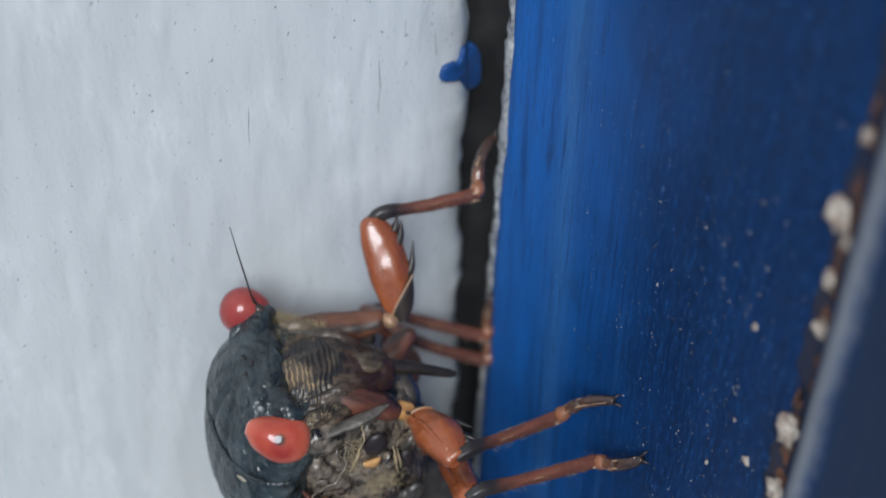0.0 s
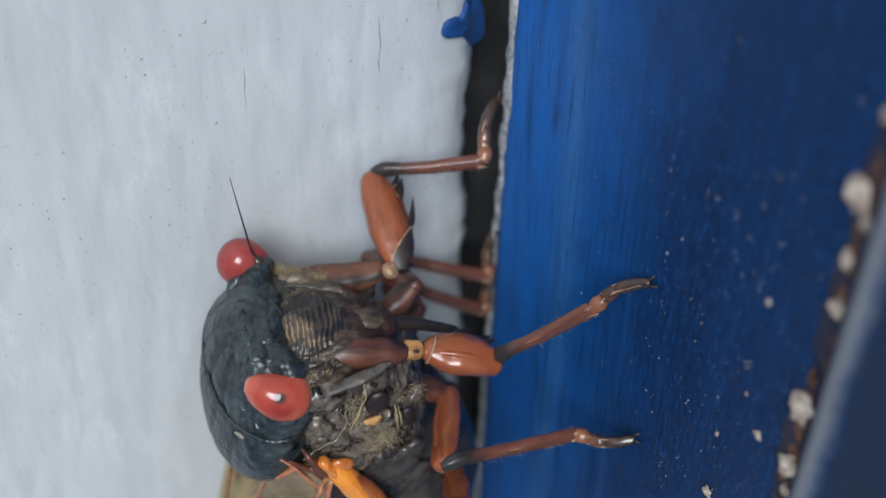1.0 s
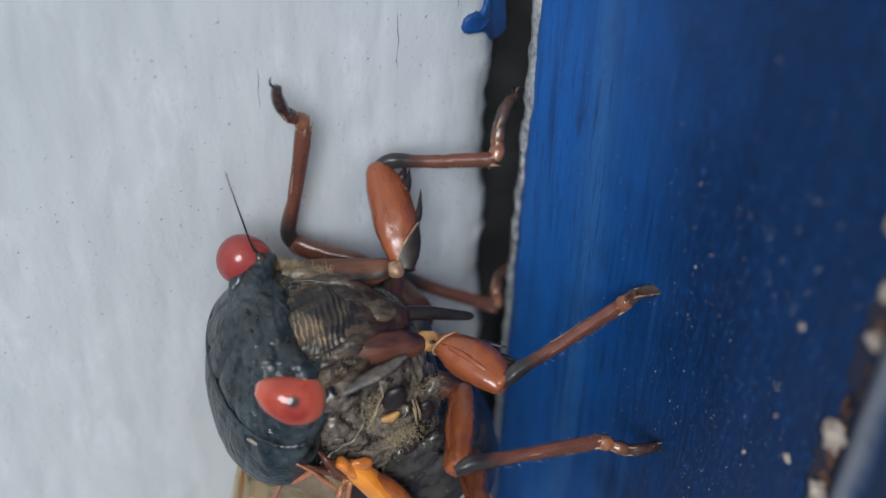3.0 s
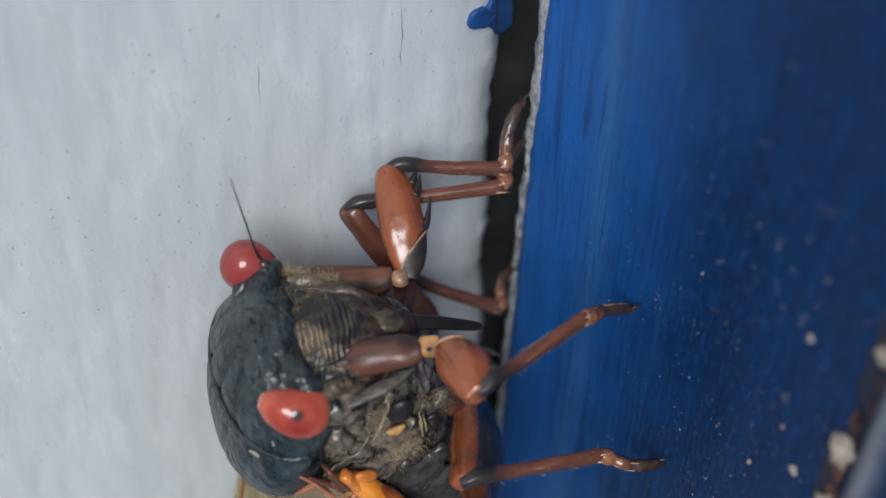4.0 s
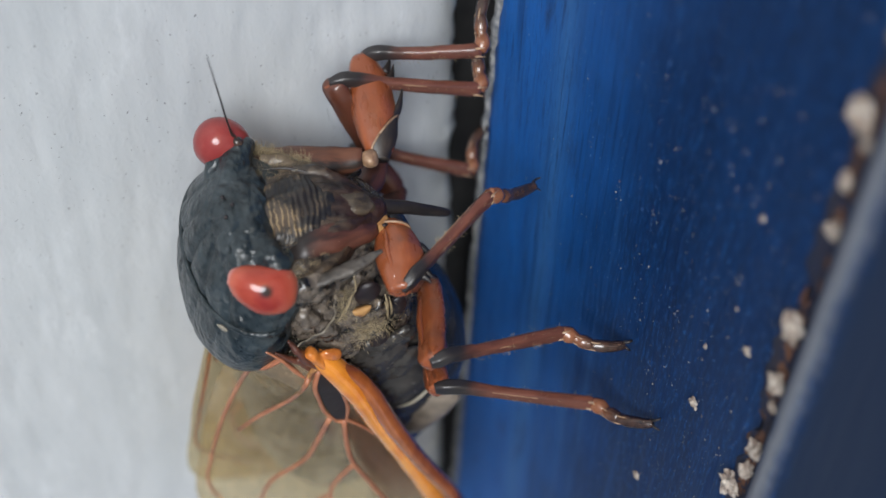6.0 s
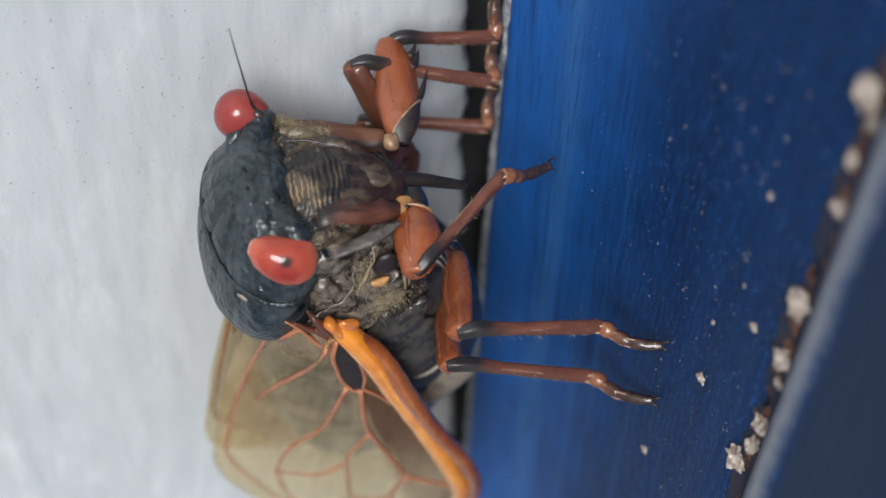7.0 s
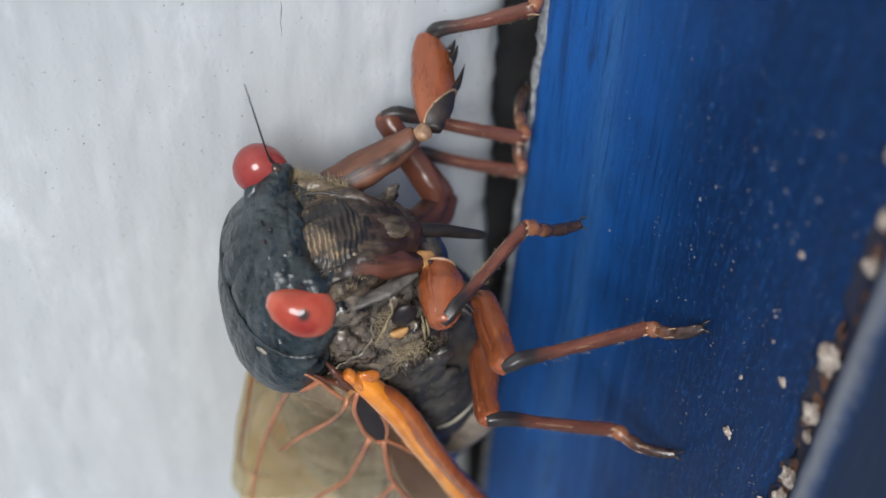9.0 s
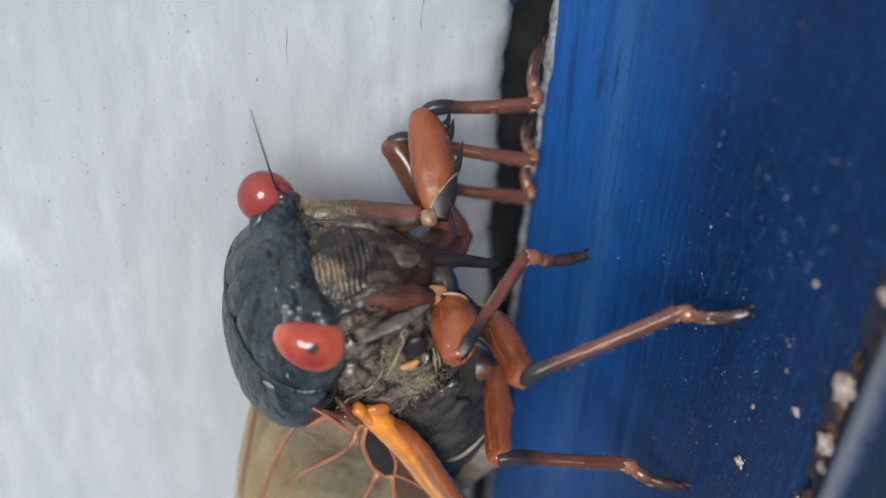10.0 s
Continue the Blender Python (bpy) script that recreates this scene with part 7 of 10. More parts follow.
    walk(right_mid[1], along([
        (0, (-5.32, -2.49, -8.04), (-2.46, -7.38, -7.26), (0.49, 0.15, -0.86)), (0.25, (-5.28, -2.21, -8.06), (-2.72, -7.15, -6.75), (0.54, 0.06, -0.84)),
        (0.5, (-5.24, -1.94, -8.09), (-3.01, -6.87, -6.26), (0.59, -0.03, -0.81)), (0.75, (-5.39, -1.83, -8.34), (-3.37, -6.78, -6.32), (0.61, -0.07, -0.79)),
        (1, (-5.55, -1.73, -8.60), (-3.74, -6.68, -6.39), (0.62, -0.12, -0.77)), (1.25, (-4.98, -2.03, -8.34), (-3.23, -6.97, -6.06), (0.62, -0.13, -0.77)),
        (1.5, (-4.42, -2.33, -8.08), (-2.72, -7.26, -5.73), (0.63, -0.15, -0.76)), (1.75, (-4.62, -2.34, -8.04), (-2.94, -7.28, -5.68), (0.63, -0.15, -0.76)),
        (2, (-4.81, -2.36, -8.00), (-3.16, -7.29, -5.64), (0.63, -0.16, -0.76)), (2.375, (-4.96, -2.35, -8.05), (-3.23, -7.24, -5.66), (0.63, -0.15, -0.77)),
        (2.75, (-5.12, -2.33, -8.10), (-3.30, -7.18, -5.68), (0.63, -0.15, -0.77)), (3.125, (-5.27, -2.32, -8.15), (-3.38, -7.13, -5.71), (0.63, -0.14, -0.76)),
        (3.5, (-5.43, -2.31, -8.20), (-3.45, -7.07, -5.73), (0.64, -0.13, -0.76)), (3.75, (-5.59, -2.35, -8.11), (-3.41, -7.06, -5.72), (0.64, -0.09, -0.76)),
        (4, (-5.76, -2.39, -8.03), (-3.38, -7.05, -5.72), (0.65, -0.05, -0.76)), (4.25, (-5.67, -2.57, -7.95), (-3.04, -7.17, -5.81), (0.65, 0.02, -0.76)),
        (4.5, (-5.59, -2.74, -7.87), (-2.70, -7.27, -5.91), (0.65, 0.08, -0.76)), (4.75, (-5.67, -2.72, -7.91), (-2.93, -7.31, -5.86), (0.67, 0.07, -0.74)),
        (5, (-5.74, -2.70, -7.94), (-3.16, -7.34, -5.82), (0.68, 0.05, -0.73)), (5.25, (-5.78, -2.56, -8.03), (-3.30, -7.26, -5.92), (0.69, 0.03, -0.73)),
        (5.5, (-5.81, -2.42, -8.12), (-3.45, -7.18, -6.02), (0.68, 0.02, -0.73)), (5.7, (-5.35, -2.20, -7.86), (-3.23, -7.11, -5.85), (0.67, -0.01, -0.74)),
        (6.025, (-5.14, -2.35, -7.90), (-3.00, -7.26, -5.91), (0.66, -0.02, -0.75)), (6.35, (-4.94, -2.51, -7.94), (-2.77, -7.42, -5.97), (0.64, -0.02, -0.76)),
        (6.675, (-4.73, -2.67, -7.97), (-2.55, -7.57, -6.03), (0.63, -0.02, -0.77)), (7, (-4.53, -2.82, -8.01), (-2.32, -7.72, -6.09), (0.63, -0.02, -0.78)),
        (7.25, (-4.21, -2.55, -8.31), (-1.77, -7.55, -6.98), (0.56, 0.05, -0.83)), (7.5, (-3.88, -2.29, -8.62), (-1.24, -7.31, -7.89), (0.48, 0.13, -0.87)),
        (7.75, (-4.47, -1.81, -8.90), (-2.20, -6.99, -8.09), (0.46, 0.06, -0.88)), (8, (-5.06, -1.32, -9.19), (-3.17, -6.64, -8.29), (0.44, 0.00, -0.90)),
        (8.25, (-5.57, -1.25, -9.43), (-3.64, -6.51, -8.32), (0.44, -0.03, -0.90)), (8.5, (-6.09, -1.19, -9.68), (-4.11, -6.38, -8.36), (0.46, -0.05, -0.89)),
        (8.75, (-5.38, -1.75, -9.07), (-3.17, -6.88, -7.86), (0.47, -0.01, -0.88)), (9, (-4.66, -2.32, -8.47), (-2.24, -7.37, -7.36), (0.48, 0.04, -0.88)),
        (9.25, (-4.80, -2.25, -8.59), (-2.13, -7.17, -7.47), (0.50, 0.08, -0.86)), (9.5, (-4.94, -2.17, -8.71), (-2.02, -6.95, -7.59), (0.53, 0.13, -0.84)),
        (9.75, (-4.62, -2.17, -8.60), (-1.70, -6.98, -7.59), (0.53, 0.15, -0.84)), (10, (-4.31, -2.18, -8.49), (-1.38, -7.01, -7.59), (0.52, 0.16, -0.84)),
    ]))
    walk(right_mid[2], along([
        (0, (-2.46, -7.38, -7.26), (-3.33, -6.71, -13.78), (-0.99, 0.01, 0.13)), (0.25, (-2.72, -7.15, -6.75), (-3.50, -6.57, -13.29), (-0.99, 0.01, 0.12)),
        (0.5, (-3.01, -6.87, -6.26), (-3.69, -6.37, -12.82), (-0.99, 0.01, 0.10)), (0.75, (-3.37, -6.78, -6.32), (-4.11, -6.36, -12.88), (-0.99, 0.01, 0.11)),
        (1, (-3.74, -6.68, -6.39), (-4.53, -6.34, -12.94), (-0.99, 0.00, 0.12)), (1.25, (-3.23, -6.97, -6.06), (-3.73, -6.89, -12.65), (-1.00, 0.00, 0.08)),
        (1.5, (-2.72, -7.26, -5.73), (-2.92, -7.44, -12.33), (-1.00, -0.00, 0.03)), (1.75, (-2.94, -7.28, -5.68), (-3.22, -7.54, -12.28), (-1.00, -0.01, 0.04)),
        (2, (-3.16, -7.29, -5.64), (-3.52, -7.63, -12.23), (-1.00, -0.01, 0.05)), (2.375, (-3.23, -7.24, -5.66), (-3.83, -7.59, -12.23), (-1.00, -0.01, 0.09)),
        (2.75, (-3.30, -7.18, -5.68), (-4.14, -7.55, -12.23), (-0.99, -0.00, 0.13)), (3.125, (-3.38, -7.13, -5.71), (-4.44, -7.51, -12.22), (-0.99, -0.00, 0.16)),
        (3.5, (-3.45, -7.07, -5.73), (-4.75, -7.46, -12.20), (-0.98, 0.00, 0.20)), (3.75, (-3.41, -7.06, -5.72), (-4.79, -7.29, -12.19), (-0.98, 0.00, 0.21)),
        (4, (-3.38, -7.05, -5.72), (-4.83, -7.12, -12.18), (-0.98, 0.00, 0.22)), (4.25, (-3.04, -7.17, -5.81), (-4.90, -6.98, -12.15), (-0.96, -0.00, 0.28)),
        (4.5, (-2.70, -7.27, -5.91), (-4.97, -6.83, -12.10), (-0.94, -0.01, 0.34)), (4.75, (-2.93, -7.31, -5.86), (-4.94, -6.79, -12.14), (-0.95, -0.01, 0.30)),
        (5, (-3.16, -7.34, -5.82), (-4.91, -6.74, -12.17), (-0.96, -0.01, 0.27)), (5.25, (-3.30, -7.26, -5.92), (-5.03, -6.66, -12.27), (-0.96, -0.01, 0.26)),
        (5.5, (-3.45, -7.18, -6.02), (-5.16, -6.58, -12.37), (-0.97, -0.01, 0.26)), (5.7, (-3.23, -7.11, -5.85), (-4.79, -6.34, -12.23), (-0.97, -0.00, 0.24)),
        (6.025, (-3.00, -7.26, -5.91), (-4.55, -6.86, -12.33), (-0.97, -0.00, 0.24)), (6.35, (-2.77, -7.42, -5.97), (-4.31, -7.39, -12.40), (-0.97, -0.00, 0.23)),
        (6.675, (-2.55, -7.57, -6.03), (-4.07, -7.92, -12.46), (-0.97, 0.00, 0.23)), (7, (-2.32, -7.72, -6.09), (-3.82, -8.44, -12.49), (-0.97, 0.00, 0.23)),
        (7.25, (-1.77, -7.55, -6.98), (-1.08, -9.44, -13.28), (-0.99, -0.09, -0.08)), (7.5, (-1.24, -7.31, -7.89), (1.54, -10.11, -13.20), (-0.90, -0.29, -0.32)),
        (7.75, (-2.20, -6.99, -8.09), (1.18, -9.63, -13.12), (-0.85, -0.34, -0.39)), (8, (-3.17, -6.64, -8.29), (0.78, -9.09, -12.99), (-0.80, -0.39, -0.47)),
        (8.25, (-3.64, -6.51, -8.32), (0.24, -8.68, -13.21), (-0.80, -0.36, -0.48)), (8.5, (-4.11, -6.38, -8.36), (-0.31, -8.26, -13.42), (-0.81, -0.31, -0.50)),
        (8.75, (-3.17, -6.88, -7.86), (-1.28, -7.85, -14.11), (-0.96, -0.08, -0.28)), (9, (-2.24, -7.37, -7.36), (-2.51, -7.30, -13.97), (-1.00, 0.00, 0.04)),
        (9.25, (-2.13, -7.17, -7.47), (-2.32, -8.15, -14.01), (-1.00, -0.02, 0.03)), (9.5, (-2.02, -6.95, -7.59), (-2.14, -8.97, -13.88), (-1.00, -0.05, 0.04)),
        (9.75, (-1.70, -6.98, -7.59), (-0.40, -8.22, -13.95), (-0.98, -0.08, -0.18)), (10, (-1.38, -7.01, -7.59), (1.26, -7.40, -13.64), (-0.92, -0.04, -0.40)),
    ]))
    walk(right_mid[3], along([
        (0, (-3.33, -6.71, -13.78), (-1.35, -8.51, -15.08), (0.49, -0.09, 0.87)), (0.25, (-3.50, -6.57, -13.29), (-1.76, -8.23, -15.04), (0.58, -0.21, 0.78)),
        (0.5, (-3.69, -6.37, -12.82), (-2.25, -7.85, -14.96), (0.61, -0.40, 0.69)), (0.75, (-4.11, -6.36, -12.88), (-2.81, -7.95, -15.03), (0.54, -0.49, 0.69)),
        (1, (-4.53, -6.34, -12.94), (-3.38, -8.03, -15.10), (0.48, -0.55, 0.68)), (1.25, (-3.73, -6.89, -12.65), (-3.44, -8.11, -15.34), (0.53, -0.75, 0.40)),
        (1.5, (-2.92, -7.44, -12.33), (-3.54, -8.02, -15.18), (0.53, -0.85, 0.06)), (1.75, (-3.22, -7.54, -12.28), (-3.89, -8.21, -15.10), (0.53, -0.84, 0.08)),
        (2, (-3.52, -7.63, -12.23), (-4.23, -8.39, -15.01), (0.53, -0.84, 0.09)), (2.375, (-3.83, -7.59, -12.23), (-4.56, -8.36, -15.01), (0.53, -0.84, 0.09)),
        (2.75, (-4.14, -7.55, -12.23), (-4.89, -8.32, -15.00), (0.53, -0.84, 0.09)), (3.125, (-4.44, -7.51, -12.22), (-5.21, -8.28, -14.98), (0.53, -0.84, 0.09)),
        (3.5, (-4.75, -7.46, -12.20), (-5.54, -8.24, -14.96), (0.53, -0.84, 0.09)), (3.75, (-4.79, -7.29, -12.19), (-5.60, -8.10, -14.93), (0.53, -0.84, 0.09)),
        (4, (-4.83, -7.12, -12.18), (-5.67, -7.96, -14.90), (0.54, -0.84, 0.09)), (4.25, (-4.90, -6.98, -12.15), (-5.65, -7.90, -14.88), (0.55, -0.83, 0.13)),
        (4.5, (-4.97, -6.83, -12.10), (-5.62, -7.82, -14.83), (0.55, -0.82, 0.16)), (4.75, (-4.94, -6.79, -12.14), (-5.60, -7.85, -14.84), (0.56, -0.81, 0.18)),
        (5, (-4.91, -6.74, -12.17), (-5.58, -7.87, -14.83), (0.56, -0.80, 0.20)), (5.25, (-5.03, -6.66, -12.27), (-5.46, -7.89, -14.94), (0.58, -0.77, 0.26)),
        (5.5, (-5.16, -6.58, -12.37), (-5.33, -7.90, -15.03), (0.59, -0.74, 0.33)), (5.7, (-4.79, -6.34, -12.23), (-5.23, -7.47, -14.95), (0.58, -0.78, 0.23)),
        (6.025, (-4.55, -6.86, -12.33), (-4.72, -8.26, -14.95), (0.59, -0.73, 0.35)), (6.35, (-4.31, -7.39, -12.40), (-4.20, -9.03, -14.88), (0.59, -0.66, 0.46)),
        (6.675, (-4.07, -7.92, -12.46), (-3.67, -9.77, -14.75), (0.58, -0.58, 0.57)), (7, (-3.82, -8.44, -12.49), (-3.16, -10.47, -14.56), (0.57, -0.49, 0.66)),
        (7.25, (-1.08, -9.44, -13.28), (0.42, -11.42, -14.92), (0.54, -0.25, 0.80)), (7.5, (1.54, -10.11, -13.20), (3.72, -11.84, -14.24), (0.43, -0.01, 0.90)),
        (7.75, (1.18, -9.63, -13.12), (3.13, -11.42, -14.47), (0.50, -0.10, 0.86)), (8, (0.78, -9.09, -12.99), (2.45, -10.92, -14.63), (0.56, -0.20, 0.80)),
        (8.25, (0.24, -8.68, -13.21), (1.84, -10.48, -14.95), (0.59, -0.23, 0.78)), (8.5, (-0.31, -8.26, -13.42), (1.22, -10.03, -15.26), (0.61, -0.26, 0.75)),
        (8.75, (-1.28, -7.85, -14.11), (0.43, -9.60, -15.81), (0.58, -0.20, 0.79)), (9, (-2.51, -7.30, -13.97), (-0.63, -9.01, -15.52), (0.56, -0.13, 0.82)),
        (9.25, (-2.32, -8.15, -14.01), (-0.61, -10.08, -15.49), (0.52, -0.18, 0.84)), (9.5, (-2.14, -8.97, -13.88), (-0.61, -11.10, -15.29), (0.46, -0.24, 0.86)),
        (9.75, (-0.40, -8.22, -13.95), (1.09, -10.12, -15.69), (0.54, -0.29, 0.79)), (10, (1.26, -7.40, -13.64), (2.69, -9.02, -15.68), (0.63, -0.33, 0.70)),
    ]))
    walk(left_mid[0], along([
        (0, (-3.68, 1.47, -5.82), (-2.67, 2.35, -7.81), (0.90, -0.06, 0.43)), (0.25, (-3.62, 1.42, -5.74), (-2.29, 2.17, -7.60), (0.83, -0.10, 0.55)),
        (0.5, (-3.52, 1.38, -5.71), (-1.92, 1.99, -7.39), (0.74, -0.12, 0.66)), (0.75, (-3.47, 1.41, -5.85), (-1.98, 2.00, -7.64), (0.78, -0.10, 0.61)),
        (1, (-3.42, 1.44, -6.01), (-2.05, 2.00, -7.90), (0.82, -0.08, 0.57)), (1.25, (-3.37, 1.47, -5.96), (-1.90, 2.12, -7.75), (0.79, -0.11, 0.61)),
        (1.5, (-3.33, 1.51, -5.92), (-1.76, 2.23, -7.59), (0.75, -0.14, 0.64)), (1.6, (-3.39, 1.53, -5.87), (-1.88, 2.34, -7.54), (0.77, -0.15, 0.62)),
        (1.7, (-3.46, 1.54, -5.82), (-1.99, 2.46, -7.48), (0.78, -0.16, 0.60)), (1.9, (-3.58, 1.53, -5.72), (-2.23, 2.60, -7.39), (0.82, -0.16, 0.56)),
        (1.933, (-3.60, 1.53, -5.70), (-2.26, 2.64, -7.35), (0.82, -0.16, 0.55)), (1.967, (-3.63, 1.53, -5.66), (-2.32, 2.71, -7.29), (0.82, -0.17, 0.54)),
        (2, (-3.65, 1.53, -5.64), (-2.35, 2.75, -7.25), (0.83, -0.17, 0.53)), (2.067, (-3.67, 1.53, -5.62), (-2.41, 2.77, -7.24), (0.84, -0.17, 0.52)),
        (2.133, (-3.71, 1.52, -5.60), (-2.53, 2.81, -7.23), (0.85, -0.16, 0.50)), (2.2, (-3.73, 1.51, -5.58), (-2.59, 2.83, -7.23), (0.86, -0.15, 0.48)),
        (2.475, (-3.81, 1.51, -5.54), (-2.89, 3.00, -7.19), (0.91, -0.11, 0.41)), (2.75, (-3.87, 1.53, -5.52), (-3.20, 3.16, -7.15), (0.94, -0.05, 0.34)),
        (3.025, (-3.92, 1.57, -5.53), (-3.51, 3.33, -7.11), (0.96, 0.02, 0.27)), (3.3, (-3.97, 1.63, -5.55), (-3.82, 3.49, -7.07), (0.97, 0.10, 0.21)),
        (3.5, (-3.93, 1.80, -5.66), (-3.71, 3.71, -7.10), (0.97, 0.07, 0.24)), (3.6, (-3.94, 1.82, -5.64), (-3.75, 3.78, -7.02), (0.97, 0.07, 0.24)),
        (3.7, (-3.96, 1.90, -5.67), (-3.84, 3.88, -7.01), (0.97, 0.10, 0.22)), (3.733, (-3.96, 1.90, -5.68), (-3.86, 3.88, -7.04), (0.97, 0.10, 0.22)),
        (3.767, (-3.97, 1.91, -5.71), (-3.90, 3.87, -7.10), (0.97, 0.11, 0.21)), (3.8, (-3.98, 1.92, -5.72), (-3.92, 3.86, -7.13), (0.97, 0.12, 0.20)),
        (3.9, (-4.04, 1.94, -5.87), (-4.14, 3.72, -7.48), (0.97, 0.18, 0.13)), (4, (-4.10, 1.97, -5.95), (-4.31, 3.67, -7.63), (0.97, 0.21, 0.09)),
        (4.25, (-4.05, 1.93, -5.95), (-4.15, 3.59, -7.67), (0.98, 0.18, 0.11)), (4.5, (-4.00, 1.89, -5.95), (-3.99, 3.52, -7.72), (0.98, 0.14, 0.14)),
        (4.75, (-3.87, 1.57, -5.68), (-3.38, 2.99, -7.55), (0.96, 0.02, 0.27)), (5, (-3.83, 1.38, -5.51), (-2.78, 2.46, -7.38), (0.89, -0.09, 0.45)),
        (5.25, (-3.86, 1.65, -5.80), (-3.41, 3.07, -7.69), (0.97, 0.03, 0.25)), (5.5, (-4.01, 2.09, -6.20), (-4.04, 3.68, -7.99), (0.98, 0.15, 0.12)),
        (5.7, (-3.92, 2.18, -6.11), (-3.78, 3.94, -7.74), (0.98, 0.10, 0.20)), (6.025, (-3.94, 2.04, -6.02), (-3.82, 3.76, -7.68), (0.98, 0.11, 0.18)),
        (6.35, (-3.96, 1.90, -5.92), (-3.86, 3.58, -7.63), (0.98, 0.12, 0.17)), (6.675, (-3.97, 1.77, -5.82), (-3.90, 3.40, -7.57), (0.98, 0.13, 0.16)),
        (7, (-3.99, 1.64, -5.71), (-3.94, 3.22, -7.52), (0.98, 0.13, 0.14)), (7.25, (-4.02, 1.71, -5.78), (-4.08, 3.29, -7.58), (0.98, 0.16, 0.11)),
        (7.5, (-4.06, 1.77, -5.85), (-4.23, 3.35, -7.65), (0.98, 0.19, 0.08)), (7.75, (-3.98, 1.64, -5.79), (-3.93, 3.06, -7.72), (0.98, 0.13, 0.12)),
        (8, (-3.92, 1.54, -5.76), (-3.62, 2.78, -7.79), (0.98, 0.06, 0.18)), (8.25, (-3.93, 1.54, -5.87), (-3.69, 2.62, -8.00), (0.99, 0.07, 0.15)),
        (8.5, (-3.94, 1.54, -6.00), (-3.76, 2.46, -8.21), (0.99, 0.08, 0.11)), (8.75, (-4.00, 1.60, -6.10), (-3.99, 2.57, -8.30), (0.99, 0.11, 0.05)),
        (9, (-4.07, 1.67, -6.22), (-4.22, 2.68, -8.39), (0.99, 0.14, -0.00)), (9.25, (-4.11, 1.71, -6.24), (-4.34, 2.78, -8.38), (0.99, 0.16, -0.03)),
        (9.5, (-4.16, 1.76, -6.26), (-4.47, 2.87, -8.37), (0.98, 0.19, -0.05)), (9.75, (-4.10, 1.68, -6.20), (-4.33, 2.71, -8.35), (0.99, 0.16, -0.03)),
        (10, (-4.06, 1.61, -6.13), (-4.19, 2.56, -8.33), (0.99, 0.13, -0.00)),
    ]))
